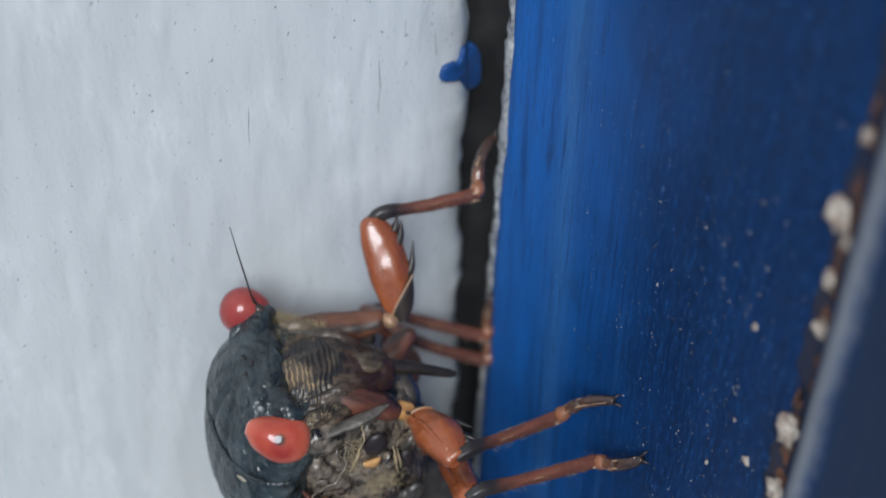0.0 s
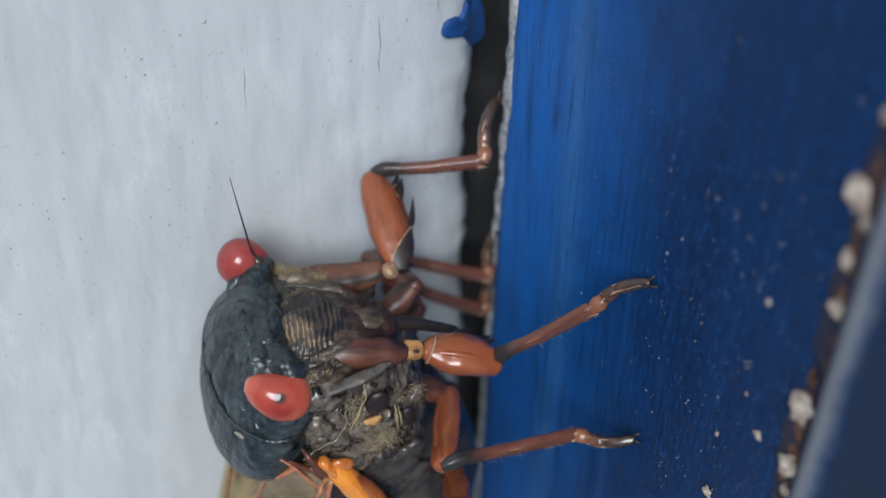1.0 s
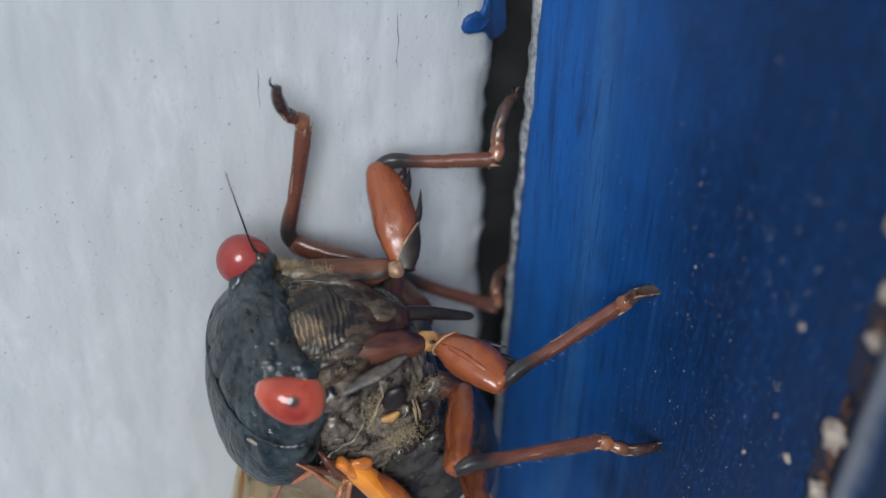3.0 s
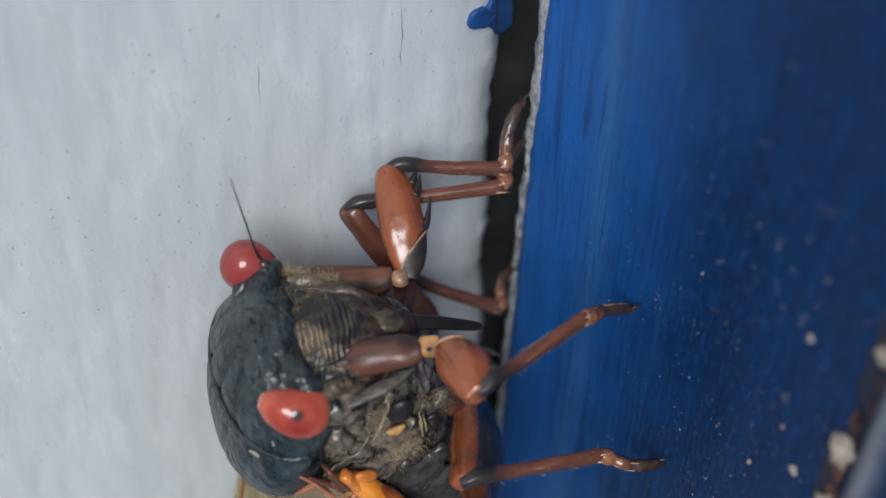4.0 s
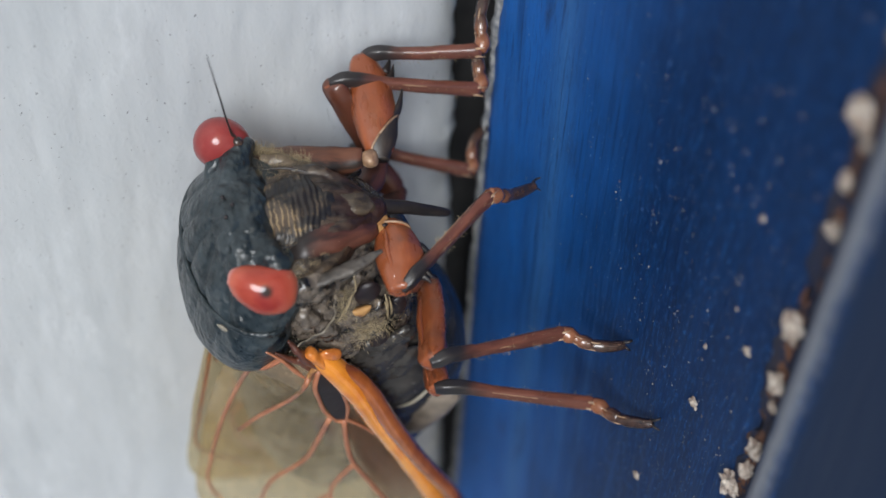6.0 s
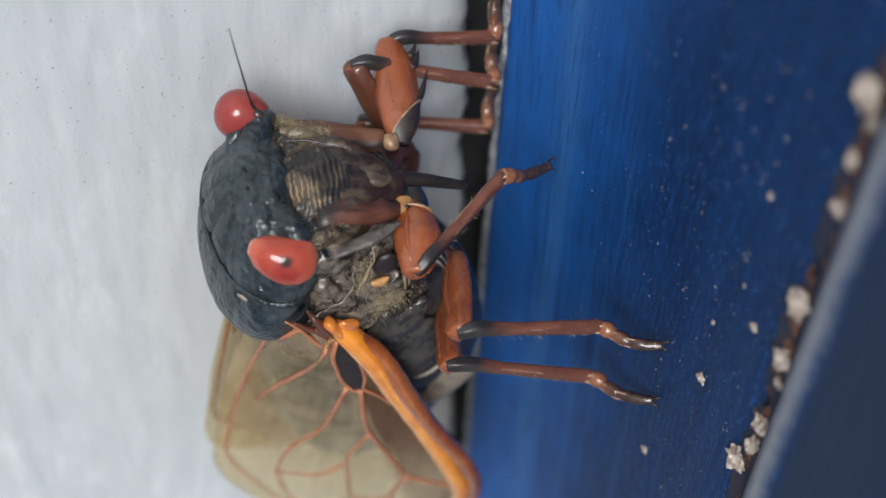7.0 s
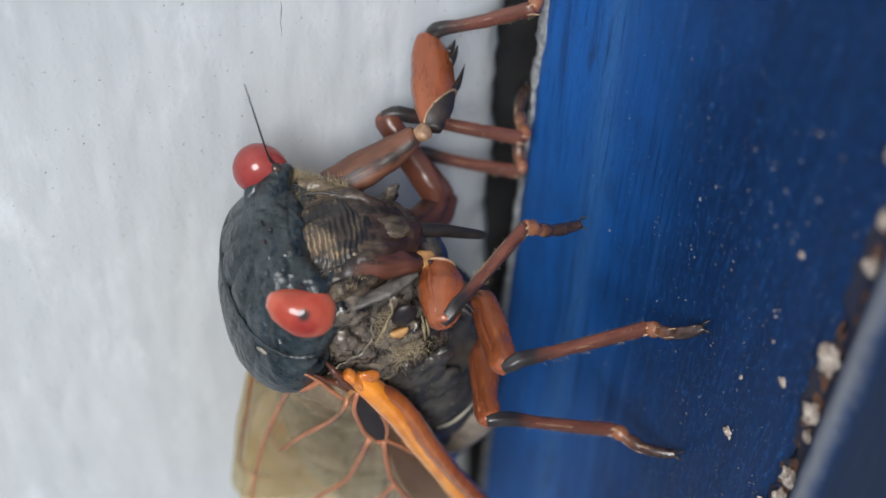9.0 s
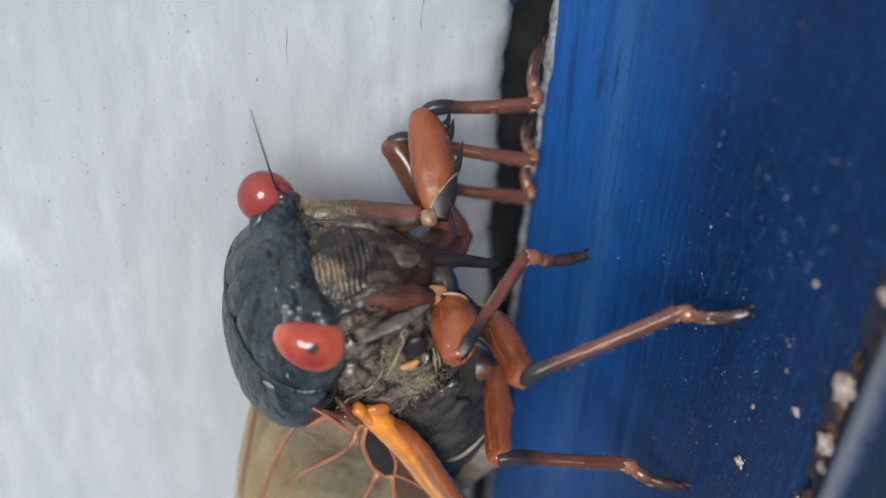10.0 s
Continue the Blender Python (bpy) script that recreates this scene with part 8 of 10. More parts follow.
    walk(left_mid[1], along([
        (0, (-2.67, 2.35, -7.81), (-5.01, 6.52, -7.26), (-0.47, -0.15, -0.87)), (0.25, (-2.29, 2.17, -7.60), (-4.61, 6.35, -7.03), (-0.46, -0.14, -0.87)),
        (0.5, (-1.92, 1.99, -7.39), (-4.20, 6.18, -6.81), (-0.46, -0.13, -0.88)), (0.75, (-1.98, 2.00, -7.64), (-4.27, 6.19, -7.05), (-0.42, -0.10, -0.90)),
        (1, (-2.05, 2.00, -7.90), (-4.34, 6.19, -7.29), (-0.27, -0.01, -0.96)), (1.25, (-1.90, 2.12, -7.75), (-3.85, 6.40, -6.75), (0.46, 0.39, -0.79)),
        (1.5, (-1.76, 2.23, -7.59), (-3.33, 6.56, -6.23), (0.93, 0.26, 0.25)), (1.6, (-1.88, 2.34, -7.54), (-2.76, 6.69, -5.67), (0.87, -0.03, 0.49)),
        (1.7, (-1.99, 2.46, -7.48), (-2.16, 6.68, -5.17), (0.87, -0.21, 0.44)), (1.9, (-2.23, 2.60, -7.39), (-2.59, 6.20, -4.20), (0.87, -0.27, 0.40)),
        (1.933, (-2.26, 2.64, -7.35), (-2.62, 6.10, -4.02), (0.88, -0.29, 0.39)), (1.967, (-2.32, 2.71, -7.29), (-2.65, 5.91, -3.69), (0.88, -0.31, 0.36)),
        (2, (-2.35, 2.75, -7.25), (-2.67, 5.80, -3.53), (0.88, -0.33, 0.34)), (2.067, (-2.41, 2.77, -7.24), (-2.81, 5.75, -3.47), (0.88, -0.33, 0.35)),
        (2.133, (-2.53, 2.81, -7.23), (-3.06, 5.65, -3.37), (0.88, -0.32, 0.36)), (2.2, (-2.59, 2.83, -7.23), (-3.20, 5.60, -3.31), (0.88, -0.32, 0.36)),
        (2.475, (-2.89, 3.00, -7.19), (-2.91, 5.72, -3.21), (0.89, -0.38, 0.26)), (2.75, (-3.20, 3.16, -7.15), (-2.60, 5.80, -3.16), (0.88, -0.45, 0.16)),
        (3.025, (-3.51, 3.33, -7.11), (-2.30, 5.84, -3.19), (0.86, -0.51, 0.06)), (3.3, (-3.82, 3.49, -7.07), (-2.04, 5.84, -3.27), (0.82, -0.57, -0.04)),
        (3.5, (-3.71, 3.71, -7.10), (-2.63, 6.10, -3.06), (0.87, -0.49, 0.06)), (3.6, (-3.75, 3.78, -7.02), (-2.05, 5.43, -2.81), (0.81, -0.58, -0.10)),
        (3.7, (-3.84, 3.88, -7.01), (-2.46, 6.35, -3.09), (0.90, -0.44, -0.04)), (3.733, (-3.86, 3.88, -7.04), (-2.23, 6.23, -3.15), (0.88, -0.47, -0.08)),
        (3.767, (-3.90, 3.87, -7.10), (-1.83, 5.99, -3.30), (0.84, -0.51, -0.18)), (3.8, (-3.92, 3.86, -7.13), (-1.62, 5.86, -3.40), (0.83, -0.49, -0.25)),
        (3.9, (-4.14, 3.72, -7.48), (-1.14, 6.22, -4.67), (0.78, -0.47, -0.42)), (4, (-4.31, 3.67, -7.63), (-0.56, 5.79, -5.50), (0.63, -0.55, -0.55)),
        (4.25, (-4.15, 3.59, -7.67), (-0.19, 5.60, -5.82), (0.57, -0.57, -0.59)), (4.5, (-3.99, 3.52, -7.72), (0.15, 5.39, -6.16), (0.50, -0.59, -0.63)),
        (4.75, (-3.38, 2.99, -7.55), (-0.65, 6.72, -6.23), (0.59, -0.15, -0.79)), (5, (-2.78, 2.46, -7.38), (-2.10, 7.16, -6.61), (0.60, 0.04, -0.80)),
        (5.25, (-3.41, 3.07, -7.69), (-0.80, 6.76, -6.04), (0.76, -0.27, -0.59)), (5.5, (-4.04, 3.68, -7.99), (-0.12, 5.48, -5.86), (0.58, -0.60, -0.55)),
        (5.7, (-3.78, 3.94, -7.74), (0.32, 5.51, -5.78), (0.52, -0.63, -0.58)), (6.025, (-3.82, 3.76, -7.68), (0.28, 5.39, -5.76), (0.52, -0.62, -0.58)),
        (6.35, (-3.86, 3.58, -7.63), (0.23, 5.28, -5.75), (0.53, -0.61, -0.59)), (6.675, (-3.90, 3.40, -7.57), (0.19, 5.16, -5.73), (0.53, -0.61, -0.59)),
        (7, (-3.94, 3.22, -7.52), (0.14, 5.04, -5.72), (0.53, -0.60, -0.60)), (7.25, (-4.08, 3.29, -7.58), (0.03, 5.01, -5.78), (0.52, -0.61, -0.60)),
        (7.5, (-4.23, 3.35, -7.65), (-0.08, 4.98, -5.84), (0.51, -0.62, -0.60)), (7.75, (-3.93, 3.06, -7.72), (0.30, 4.66, -6.04), (0.48, -0.63, -0.62)),
        (8, (-3.62, 2.78, -7.79), (0.67, 4.33, -6.25), (0.45, -0.63, -0.63)), (8.25, (-3.69, 2.62, -8.00), (0.18, 4.98, -6.38), (0.58, -0.52, -0.63)),
        (8.5, (-3.76, 2.46, -8.21), (-0.45, 5.54, -6.57), (0.67, -0.38, -0.64)), (8.75, (-3.99, 2.57, -8.30), (-0.78, 5.75, -6.65), (0.68, -0.35, -0.65)),
        (9, (-4.22, 2.68, -8.39), (-1.11, 5.95, -6.73), (0.68, -0.32, -0.66)), (9.25, (-4.34, 2.78, -8.38), (-1.70, 6.50, -6.86), (0.70, -0.21, -0.69)),
        (9.5, (-4.47, 2.87, -8.37), (-2.34, 6.97, -7.02), (0.67, -0.11, -0.73)), (9.75, (-4.33, 2.71, -8.35), (-2.03, 6.71, -6.95), (0.64, -0.10, -0.76)),
        (10, (-4.19, 2.56, -8.33), (-1.73, 6.44, -6.88), (0.64, -0.12, -0.76)),
    ]))
    walk(left_mid[2], along([
        (0, (-5.01, 6.52, -7.26), (-7.65, 5.28, -13.47), (-0.92, 0.04, 0.38)), (0.25, (-4.61, 6.35, -7.03), (-7.17, 5.36, -13.32), (-0.93, 0.03, 0.37)),
        (0.5, (-4.20, 6.18, -6.81), (-6.68, 5.44, -13.16), (-0.93, 0.02, 0.36)), (0.75, (-4.27, 6.19, -7.05), (-6.83, 5.45, -13.37), (-0.93, 0.02, 0.37)),
        (1, (-4.34, 6.19, -7.29), (-6.97, 5.47, -13.58), (-0.92, 0.02, 0.38)), (1.25, (-3.85, 6.40, -6.75), (-3.14, 3.57, -12.96), (-0.99, -0.12, -0.06)),
        (1.5, (-3.33, 6.56, -6.23), (0.47, 2.56, -10.29), (-0.82, -0.51, -0.26)), (1.6, (-2.76, 6.69, -5.67), (0.79, 2.46, -9.73), (-0.84, -0.49, -0.22)),
        (1.7, (-2.16, 6.68, -5.17), (1.14, 2.24, -9.22), (-0.86, -0.47, -0.19)), (1.9, (-2.59, 6.20, -4.20), (1.56, 2.68, -8.36), (-0.79, -0.48, -0.39)),
        (1.933, (-2.62, 6.10, -4.02), (1.47, 3.40, -8.82), (-0.80, -0.33, -0.50)), (1.967, (-2.65, 5.91, -3.69), (1.03, 4.96, -9.40), (-0.84, -0.11, -0.53)),
        (2, (-2.67, 5.80, -3.53), (0.68, 5.79, -9.51), (-0.87, -0.02, -0.49)), (2.067, (-2.81, 5.75, -3.47), (1.73, 5.12, -8.57), (-0.74, -0.23, -0.63)),
        (2.133, (-3.06, 5.65, -3.37), (3.11, 3.87, -5.77), (-0.42, -0.32, -0.85)), (2.2, (-3.20, 5.60, -3.31), (3.24, 3.40, -4.18), (-0.25, -0.37, -0.90)),
        (2.475, (-2.91, 5.72, -3.21), (3.77, 4.39, -4.06), (-0.19, -0.38, -0.90)), (2.75, (-2.60, 5.80, -3.16), (4.20, 5.38, -3.98), (-0.13, -0.39, -0.91)),
        (3.025, (-2.30, 5.84, -3.19), (4.50, 6.35, -3.96), (-0.07, -0.40, -0.91)), (3.3, (-2.04, 5.84, -3.27), (4.64, 7.23, -3.99), (-0.02, -0.39, -0.92)),
        (3.5, (-2.63, 6.10, -3.06), (4.01, 7.24, -4.30), (-0.10, -0.41, -0.91)), (3.6, (-2.05, 5.43, -2.81), (4.21, 6.13, -5.54), (-0.32, -0.44, -0.84)),
        (3.7, (-2.46, 6.35, -3.09), (3.34, 6.21, -6.74), (-0.48, -0.45, -0.75)), (3.733, (-2.23, 6.23, -3.15), (3.25, 5.37, -7.19), (-0.58, -0.44, -0.69)),
        (3.767, (-1.83, 5.99, -3.30), (2.80, 3.81, -7.88), (-0.73, -0.42, -0.54)), (3.8, (-1.62, 5.86, -3.40), (2.45, 3.03, -8.15), (-0.80, -0.40, -0.45)),
        (3.9, (-1.14, 6.22, -4.67), (0.38, 3.96, -10.97), (-0.97, -0.14, -0.18)), (4, (-0.56, 5.79, -5.50), (-0.08, 4.42, -12.21), (-1.00, -0.05, -0.06)),
        (4.25, (-0.19, 5.60, -5.82), (-0.51, 4.69, -12.62), (-1.00, -0.02, 0.05)), (4.5, (0.15, 5.39, -6.16), (-0.96, 4.97, -12.91), (-0.99, -0.00, 0.16)),
        (4.75, (-0.65, 6.72, -6.23), (-1.27, 5.74, -12.99), (-1.00, -0.01, 0.09)), (5, (-2.10, 7.16, -6.61), (-2.22, 5.65, -13.30), (-1.00, -0.04, 0.03)),
        (5.25, (-0.80, 6.76, -6.04), (-1.34, 5.40, -12.74), (-1.00, -0.02, 0.09)), (5.5, (-0.12, 5.48, -5.86), (-1.08, 4.27, -12.54), (-0.99, -0.01, 0.14)),
        (5.7, (0.32, 5.51, -5.78), (-0.66, 4.34, -12.46), (-0.99, -0.01, 0.15)), (6.025, (0.28, 5.39, -5.76), (-0.96, 4.25, -12.41), (-0.98, -0.00, 0.18)),
        (6.35, (0.23, 5.28, -5.75), (-1.25, 4.17, -12.35), (-0.98, 0.00, 0.22)), (6.675, (0.19, 5.16, -5.73), (-1.55, 4.08, -12.28), (-0.97, 0.01, 0.25)),
        (7, (0.14, 5.04, -5.72), (-1.84, 4.00, -12.20), (-0.96, 0.01, 0.29)), (7.25, (0.03, 5.01, -5.78), (-1.93, 3.92, -12.26), (-0.96, 0.02, 0.29)),
        (7.5, (-0.08, 4.98, -5.84), (-2.03, 3.84, -12.32), (-0.96, 0.02, 0.29)), (7.75, (0.30, 4.66, -6.04), (-2.06, 3.85, -12.44), (-0.94, 0.02, 0.34)),
        (8, (0.67, 4.33, -6.25), (-2.08, 3.87, -12.52), (-0.92, 0.01, 0.40)), (8.25, (0.18, 4.98, -6.38), (-2.16, 4.01, -12.76), (-0.94, 0.02, 0.34)),
        (8.5, (-0.45, 5.54, -6.57), (-2.35, 4.07, -12.99), (-0.96, 0.02, 0.28)), (8.75, (-0.78, 5.75, -6.65), (-2.66, 4.18, -13.05), (-0.96, 0.02, 0.28)),
        (9, (-1.11, 5.95, -6.73), (-2.98, 4.28, -13.11), (-0.96, 0.02, 0.28)), (9.25, (-1.70, 6.50, -6.86), (-3.01, 4.40, -13.26), (-0.98, 0.00, 0.20)),
        (9.5, (-2.34, 6.97, -7.02), (-3.08, 4.48, -13.38), (-0.99, -0.03, 0.13)), (9.75, (-2.03, 6.71, -6.95), (-3.27, 4.64, -13.37), (-0.98, -0.00, 0.19)),
        (10, (-1.73, 6.44, -6.88), (-3.45, 4.81, -13.31), (-0.97, 0.01, 0.25)),
    ]))
    walk(left_mid[3], along([
        (0, (-7.65, 5.28, -13.47), (-4.72, 6.25, -14.55), (0.39, -0.18, 0.90)), (0.25, (-7.17, 5.36, -13.32), (-4.20, 6.32, -14.30), (0.36, -0.19, 0.91)),
        (0.5, (-6.68, 5.44, -13.16), (-3.67, 6.39, -14.03), (0.33, -0.20, 0.92)), (0.75, (-6.83, 5.45, -13.37), (-3.78, 6.37, -14.16), (0.30, -0.21, 0.93)),
        (1, (-6.97, 5.47, -13.58), (-3.90, 6.35, -14.28), (0.28, -0.22, 0.94)), (1.25, (-3.14, 3.57, -12.96), (0.06, 3.97, -13.50), (0.19, -0.27, 0.94)),
        (1.5, (0.47, 2.56, -10.29), (3.72, 2.47, -10.66), (0.10, -0.29, 0.95)), (1.6, (0.79, 2.46, -9.73), (3.83, 1.25, -9.83), (-0.07, -0.26, 0.96)),
        (1.7, (1.14, 2.24, -9.22), (3.58, 0.06, -9.04), (-0.19, -0.13, 0.97)), (1.9, (1.56, 2.68, -8.36), (3.87, 0.39, -8.00), (-0.23, -0.08, 0.97)),
        (1.933, (1.47, 3.40, -8.82), (2.99, 0.65, -7.91), (-0.27, 0.16, 0.95)), (1.967, (1.03, 4.96, -9.40), (0.04, 2.39, -7.64), (0.42, 0.40, 0.82)),
        (2, (0.68, 5.79, -9.51), (-1.21, 3.80, -7.72), (0.52, 0.25, 0.82)), (2.067, (1.73, 5.12, -8.57), (0.62, 2.41, -7.11), (0.28, 0.36, 0.89)),
        (2.133, (3.11, 3.87, -5.77), (4.40, 0.86, -5.85), (-0.10, -0.07, 0.99)), (2.2, (3.24, 3.40, -4.18), (5.26, 0.93, -4.89), (-0.00, -0.28, 0.96)),
        (2.475, (3.77, 4.39, -4.06), (6.34, 2.37, -4.17), (-0.12, -0.20, 0.97)), (2.75, (4.20, 5.38, -3.98), (7.17, 4.18, -3.31), (-0.29, -0.19, 0.94)),
        (3.025, (4.50, 6.35, -3.96), (7.47, 6.12, -2.60), (-0.42, -0.28, 0.86)), (3.3, (4.64, 7.23, -3.99), (7.33, 7.80, -2.21), (-0.44, -0.42, 0.80)),
        (3.5, (4.01, 7.24, -4.30), (7.07, 7.87, -3.33), (-0.22, -0.34, 0.91)), (3.6, (4.21, 6.13, -5.54), (7.18, 7.23, -4.68), (-0.14, -0.34, 0.93)),
        (3.7, (3.34, 6.21, -6.74), (6.44, 7.21, -6.41), (-0.01, -0.29, 0.96)), (3.733, (3.25, 5.37, -7.19), (5.94, 7.21, -7.53), (0.22, -0.15, 0.96)),
        (3.767, (2.80, 3.81, -7.88), (2.62, 6.51, -9.71), (0.09, 0.56, 0.82)), (3.8, (2.45, 3.03, -8.15), (1.19, 5.34, -10.08), (-0.24, 0.54, 0.81)),
        (3.9, (0.38, 3.96, -10.97), (-0.68, 5.49, -13.66), (-0.38, 0.73, 0.57)), (4, (-0.08, 4.42, -12.21), (0.13, 6.72, -14.53), (-0.31, 0.69, 0.65)),
        (4.25, (-0.51, 4.69, -12.62), (0.52, 6.95, -14.76), (-0.03, 0.70, 0.72)), (4.5, (-0.96, 4.97, -12.91), (0.83, 7.03, -14.73), (0.41, 0.37, 0.83)),
        (4.75, (-1.27, 5.74, -12.99), (1.05, 7.48, -14.52), (0.53, 0.04, 0.85)), (5, (-2.22, 5.65, -13.30), (0.52, 6.98, -14.49), (0.44, -0.11, 0.89)),
        (5.25, (-1.34, 5.40, -12.74), (0.55, 7.56, -14.30), (0.50, 0.18, 0.85)), (5.5, (-1.08, 4.27, -12.54), (-0.31, 6.95, -14.24), (0.36, 0.42, 0.83)),
        (5.7, (-0.66, 4.34, -12.46), (0.32, 7.05, -14.00), (0.30, 0.39, 0.87)), (6.025, (-0.96, 4.25, -12.41), (-0.06, 6.98, -13.97), (0.27, 0.41, 0.87)),
        (6.35, (-1.25, 4.17, -12.35), (-0.45, 6.92, -13.93), (0.25, 0.43, 0.87)), (6.675, (-1.55, 4.08, -12.28), (-0.84, 6.85, -13.87), (0.23, 0.44, 0.87)),
        (7, (-1.84, 4.00, -12.20), (-1.22, 6.78, -13.81), (0.20, 0.46, 0.87)), (7.25, (-1.93, 3.92, -12.26), (-1.31, 6.71, -13.85), (0.20, 0.45, 0.87)),
        (7.5, (-2.03, 3.84, -12.32), (-1.41, 6.64, -13.90), (0.19, 0.45, 0.87)), (7.75, (-2.06, 3.85, -12.44), (-1.73, 6.68, -14.06), (0.13, 0.48, 0.87)),
        (8, (-2.08, 3.87, -12.52), (-2.05, 6.69, -14.16), (0.05, 0.50, 0.86)), (8.25, (-2.16, 4.01, -12.76), (-2.34, 6.88, -14.29), (-0.03, 0.47, 0.88)),
        (8.5, (-2.35, 4.07, -12.99), (-2.74, 6.98, -14.42), (-0.10, 0.43, 0.90)), (8.75, (-2.66, 4.18, -13.05), (-2.76, 7.09, -14.52), (-0.04, 0.45, 0.89)),
        (9, (-2.98, 4.28, -13.11), (-2.78, 7.18, -14.60), (0.04, 0.45, 0.89)), (9.25, (-3.01, 4.40, -13.26), (-2.75, 7.29, -14.78), (0.07, 0.46, 0.89)),
        (9.5, (-3.08, 4.48, -13.38), (-2.75, 7.35, -14.92), (0.09, 0.46, 0.88)), (9.75, (-3.27, 4.64, -13.37), (-3.24, 7.55, -14.88), (0.03, 0.46, 0.89)),
        (10, (-3.45, 4.81, -13.31), (-3.72, 7.73, -14.77), (-0.06, 0.44, 0.90)),
    ]))
    walk(right_hind[0], along([
        (0, (-8.84, -1.94, -7.15), (-10.24, -2.79, -8.90), (0.80, -0.43, -0.43)), (0.375, (-8.84, -1.94, -7.15), (-10.24, -2.79, -8.90), (0.80, -0.43, -0.43)),
        (0.75, (-8.84, -1.94, -7.15), (-10.24, -2.79, -8.90), (0.79, -0.43, -0.43)), (1.125, (-8.84, -1.94, -7.15), (-10.24, -2.79, -8.90), (0.79, -0.44, -0.42)),
        (1.5, (-8.84, -1.94, -7.15), (-10.24, -2.79, -8.90), (0.79, -0.45, -0.41)), (2.083, (-8.66, -1.97, -6.98), (-9.99, -2.95, -8.72), (0.81, -0.47, -0.36)),
        (2.667, (-8.49, -1.99, -6.82), (-9.75, -3.10, -8.54), (0.83, -0.47, -0.30)), (3.25, (-8.34, -2.00, -6.67), (-9.50, -3.26, -8.36), (0.85, -0.47, -0.24)),
        (3.833, (-8.21, -2.01, -6.54), (-9.26, -3.42, -8.17), (0.87, -0.46, -0.17)), (4.417, (-8.09, -2.01, -6.42), (-9.02, -3.57, -7.99), (0.89, -0.44, -0.09)),
        (5, (-7.98, -2.02, -6.32), (-8.77, -3.73, -7.81), (0.91, -0.40, -0.02)), (5.25, (-8.11, -1.79, -6.44), (-9.19, -3.02, -8.20), (0.87, -0.42, -0.24)),
        (5.5, (-8.33, -1.60, -6.69), (-9.61, -2.31, -8.59), (0.84, -0.29, -0.46)), (5.6, (-8.34, -1.50, -6.69), (-9.65, -2.04, -8.62), (0.83, -0.24, -0.50)),
        (5.7, (-8.35, -1.40, -6.70), (-9.70, -1.77, -8.65), (0.82, -0.21, -0.53)), (6.025, (-8.19, -1.44, -6.58), (-9.41, -1.94, -8.59), (0.86, -0.23, -0.46)),
        (6.35, (-8.05, -1.47, -6.47), (-9.12, -2.10, -8.52), (0.89, -0.25, -0.39)), (6.675, (-7.94, -1.49, -6.37), (-8.84, -2.27, -8.46), (0.92, -0.25, -0.30)),
        (7, (-7.84, -1.51, -6.30), (-8.55, -2.44, -8.39), (0.95, -0.25, -0.21)), (7.25, (-7.81, -1.62, -6.55), (-8.29, -2.57, -8.71), (0.97, -0.20, -0.13)),
        (7.5, (-7.75, -1.74, -6.84), (-8.02, -2.70, -9.02), (0.99, -0.16, -0.05)), (7.75, (-7.81, -1.70, -6.80), (-8.20, -2.61, -8.99), (0.98, -0.17, -0.10)),
        (8, (-7.87, -1.66, -6.78), (-8.38, -2.52, -8.96), (0.97, -0.19, -0.15)), (8.25, (-7.80, -1.59, -6.79), (-8.18, -2.33, -9.04), (0.98, -0.14, -0.12)),
        (8.5, (-7.73, -1.53, -6.82), (-7.98, -2.15, -9.12), (0.99, -0.10, -0.08)), (8.75, (-7.84, -1.55, -6.76), (-8.32, -2.22, -9.01), (0.98, -0.15, -0.16)),
        (9, (-7.96, -1.57, -6.72), (-8.66, -2.29, -8.90), (0.95, -0.19, -0.24)), (9.25, (-7.96, -1.61, -6.89), (-8.57, -2.31, -9.10), (0.96, -0.17, -0.21)),
        (9.5, (-7.95, -1.65, -7.06), (-8.49, -2.33, -9.30), (0.97, -0.16, -0.19)), (9.75, (-7.80, -1.70, -6.89), (-8.16, -2.54, -9.11), (0.98, -0.16, -0.10)),
        (10, (-7.68, -1.74, -6.75), (-7.82, -2.76, -8.92), (0.99, -0.14, 0.00)),
    ]))
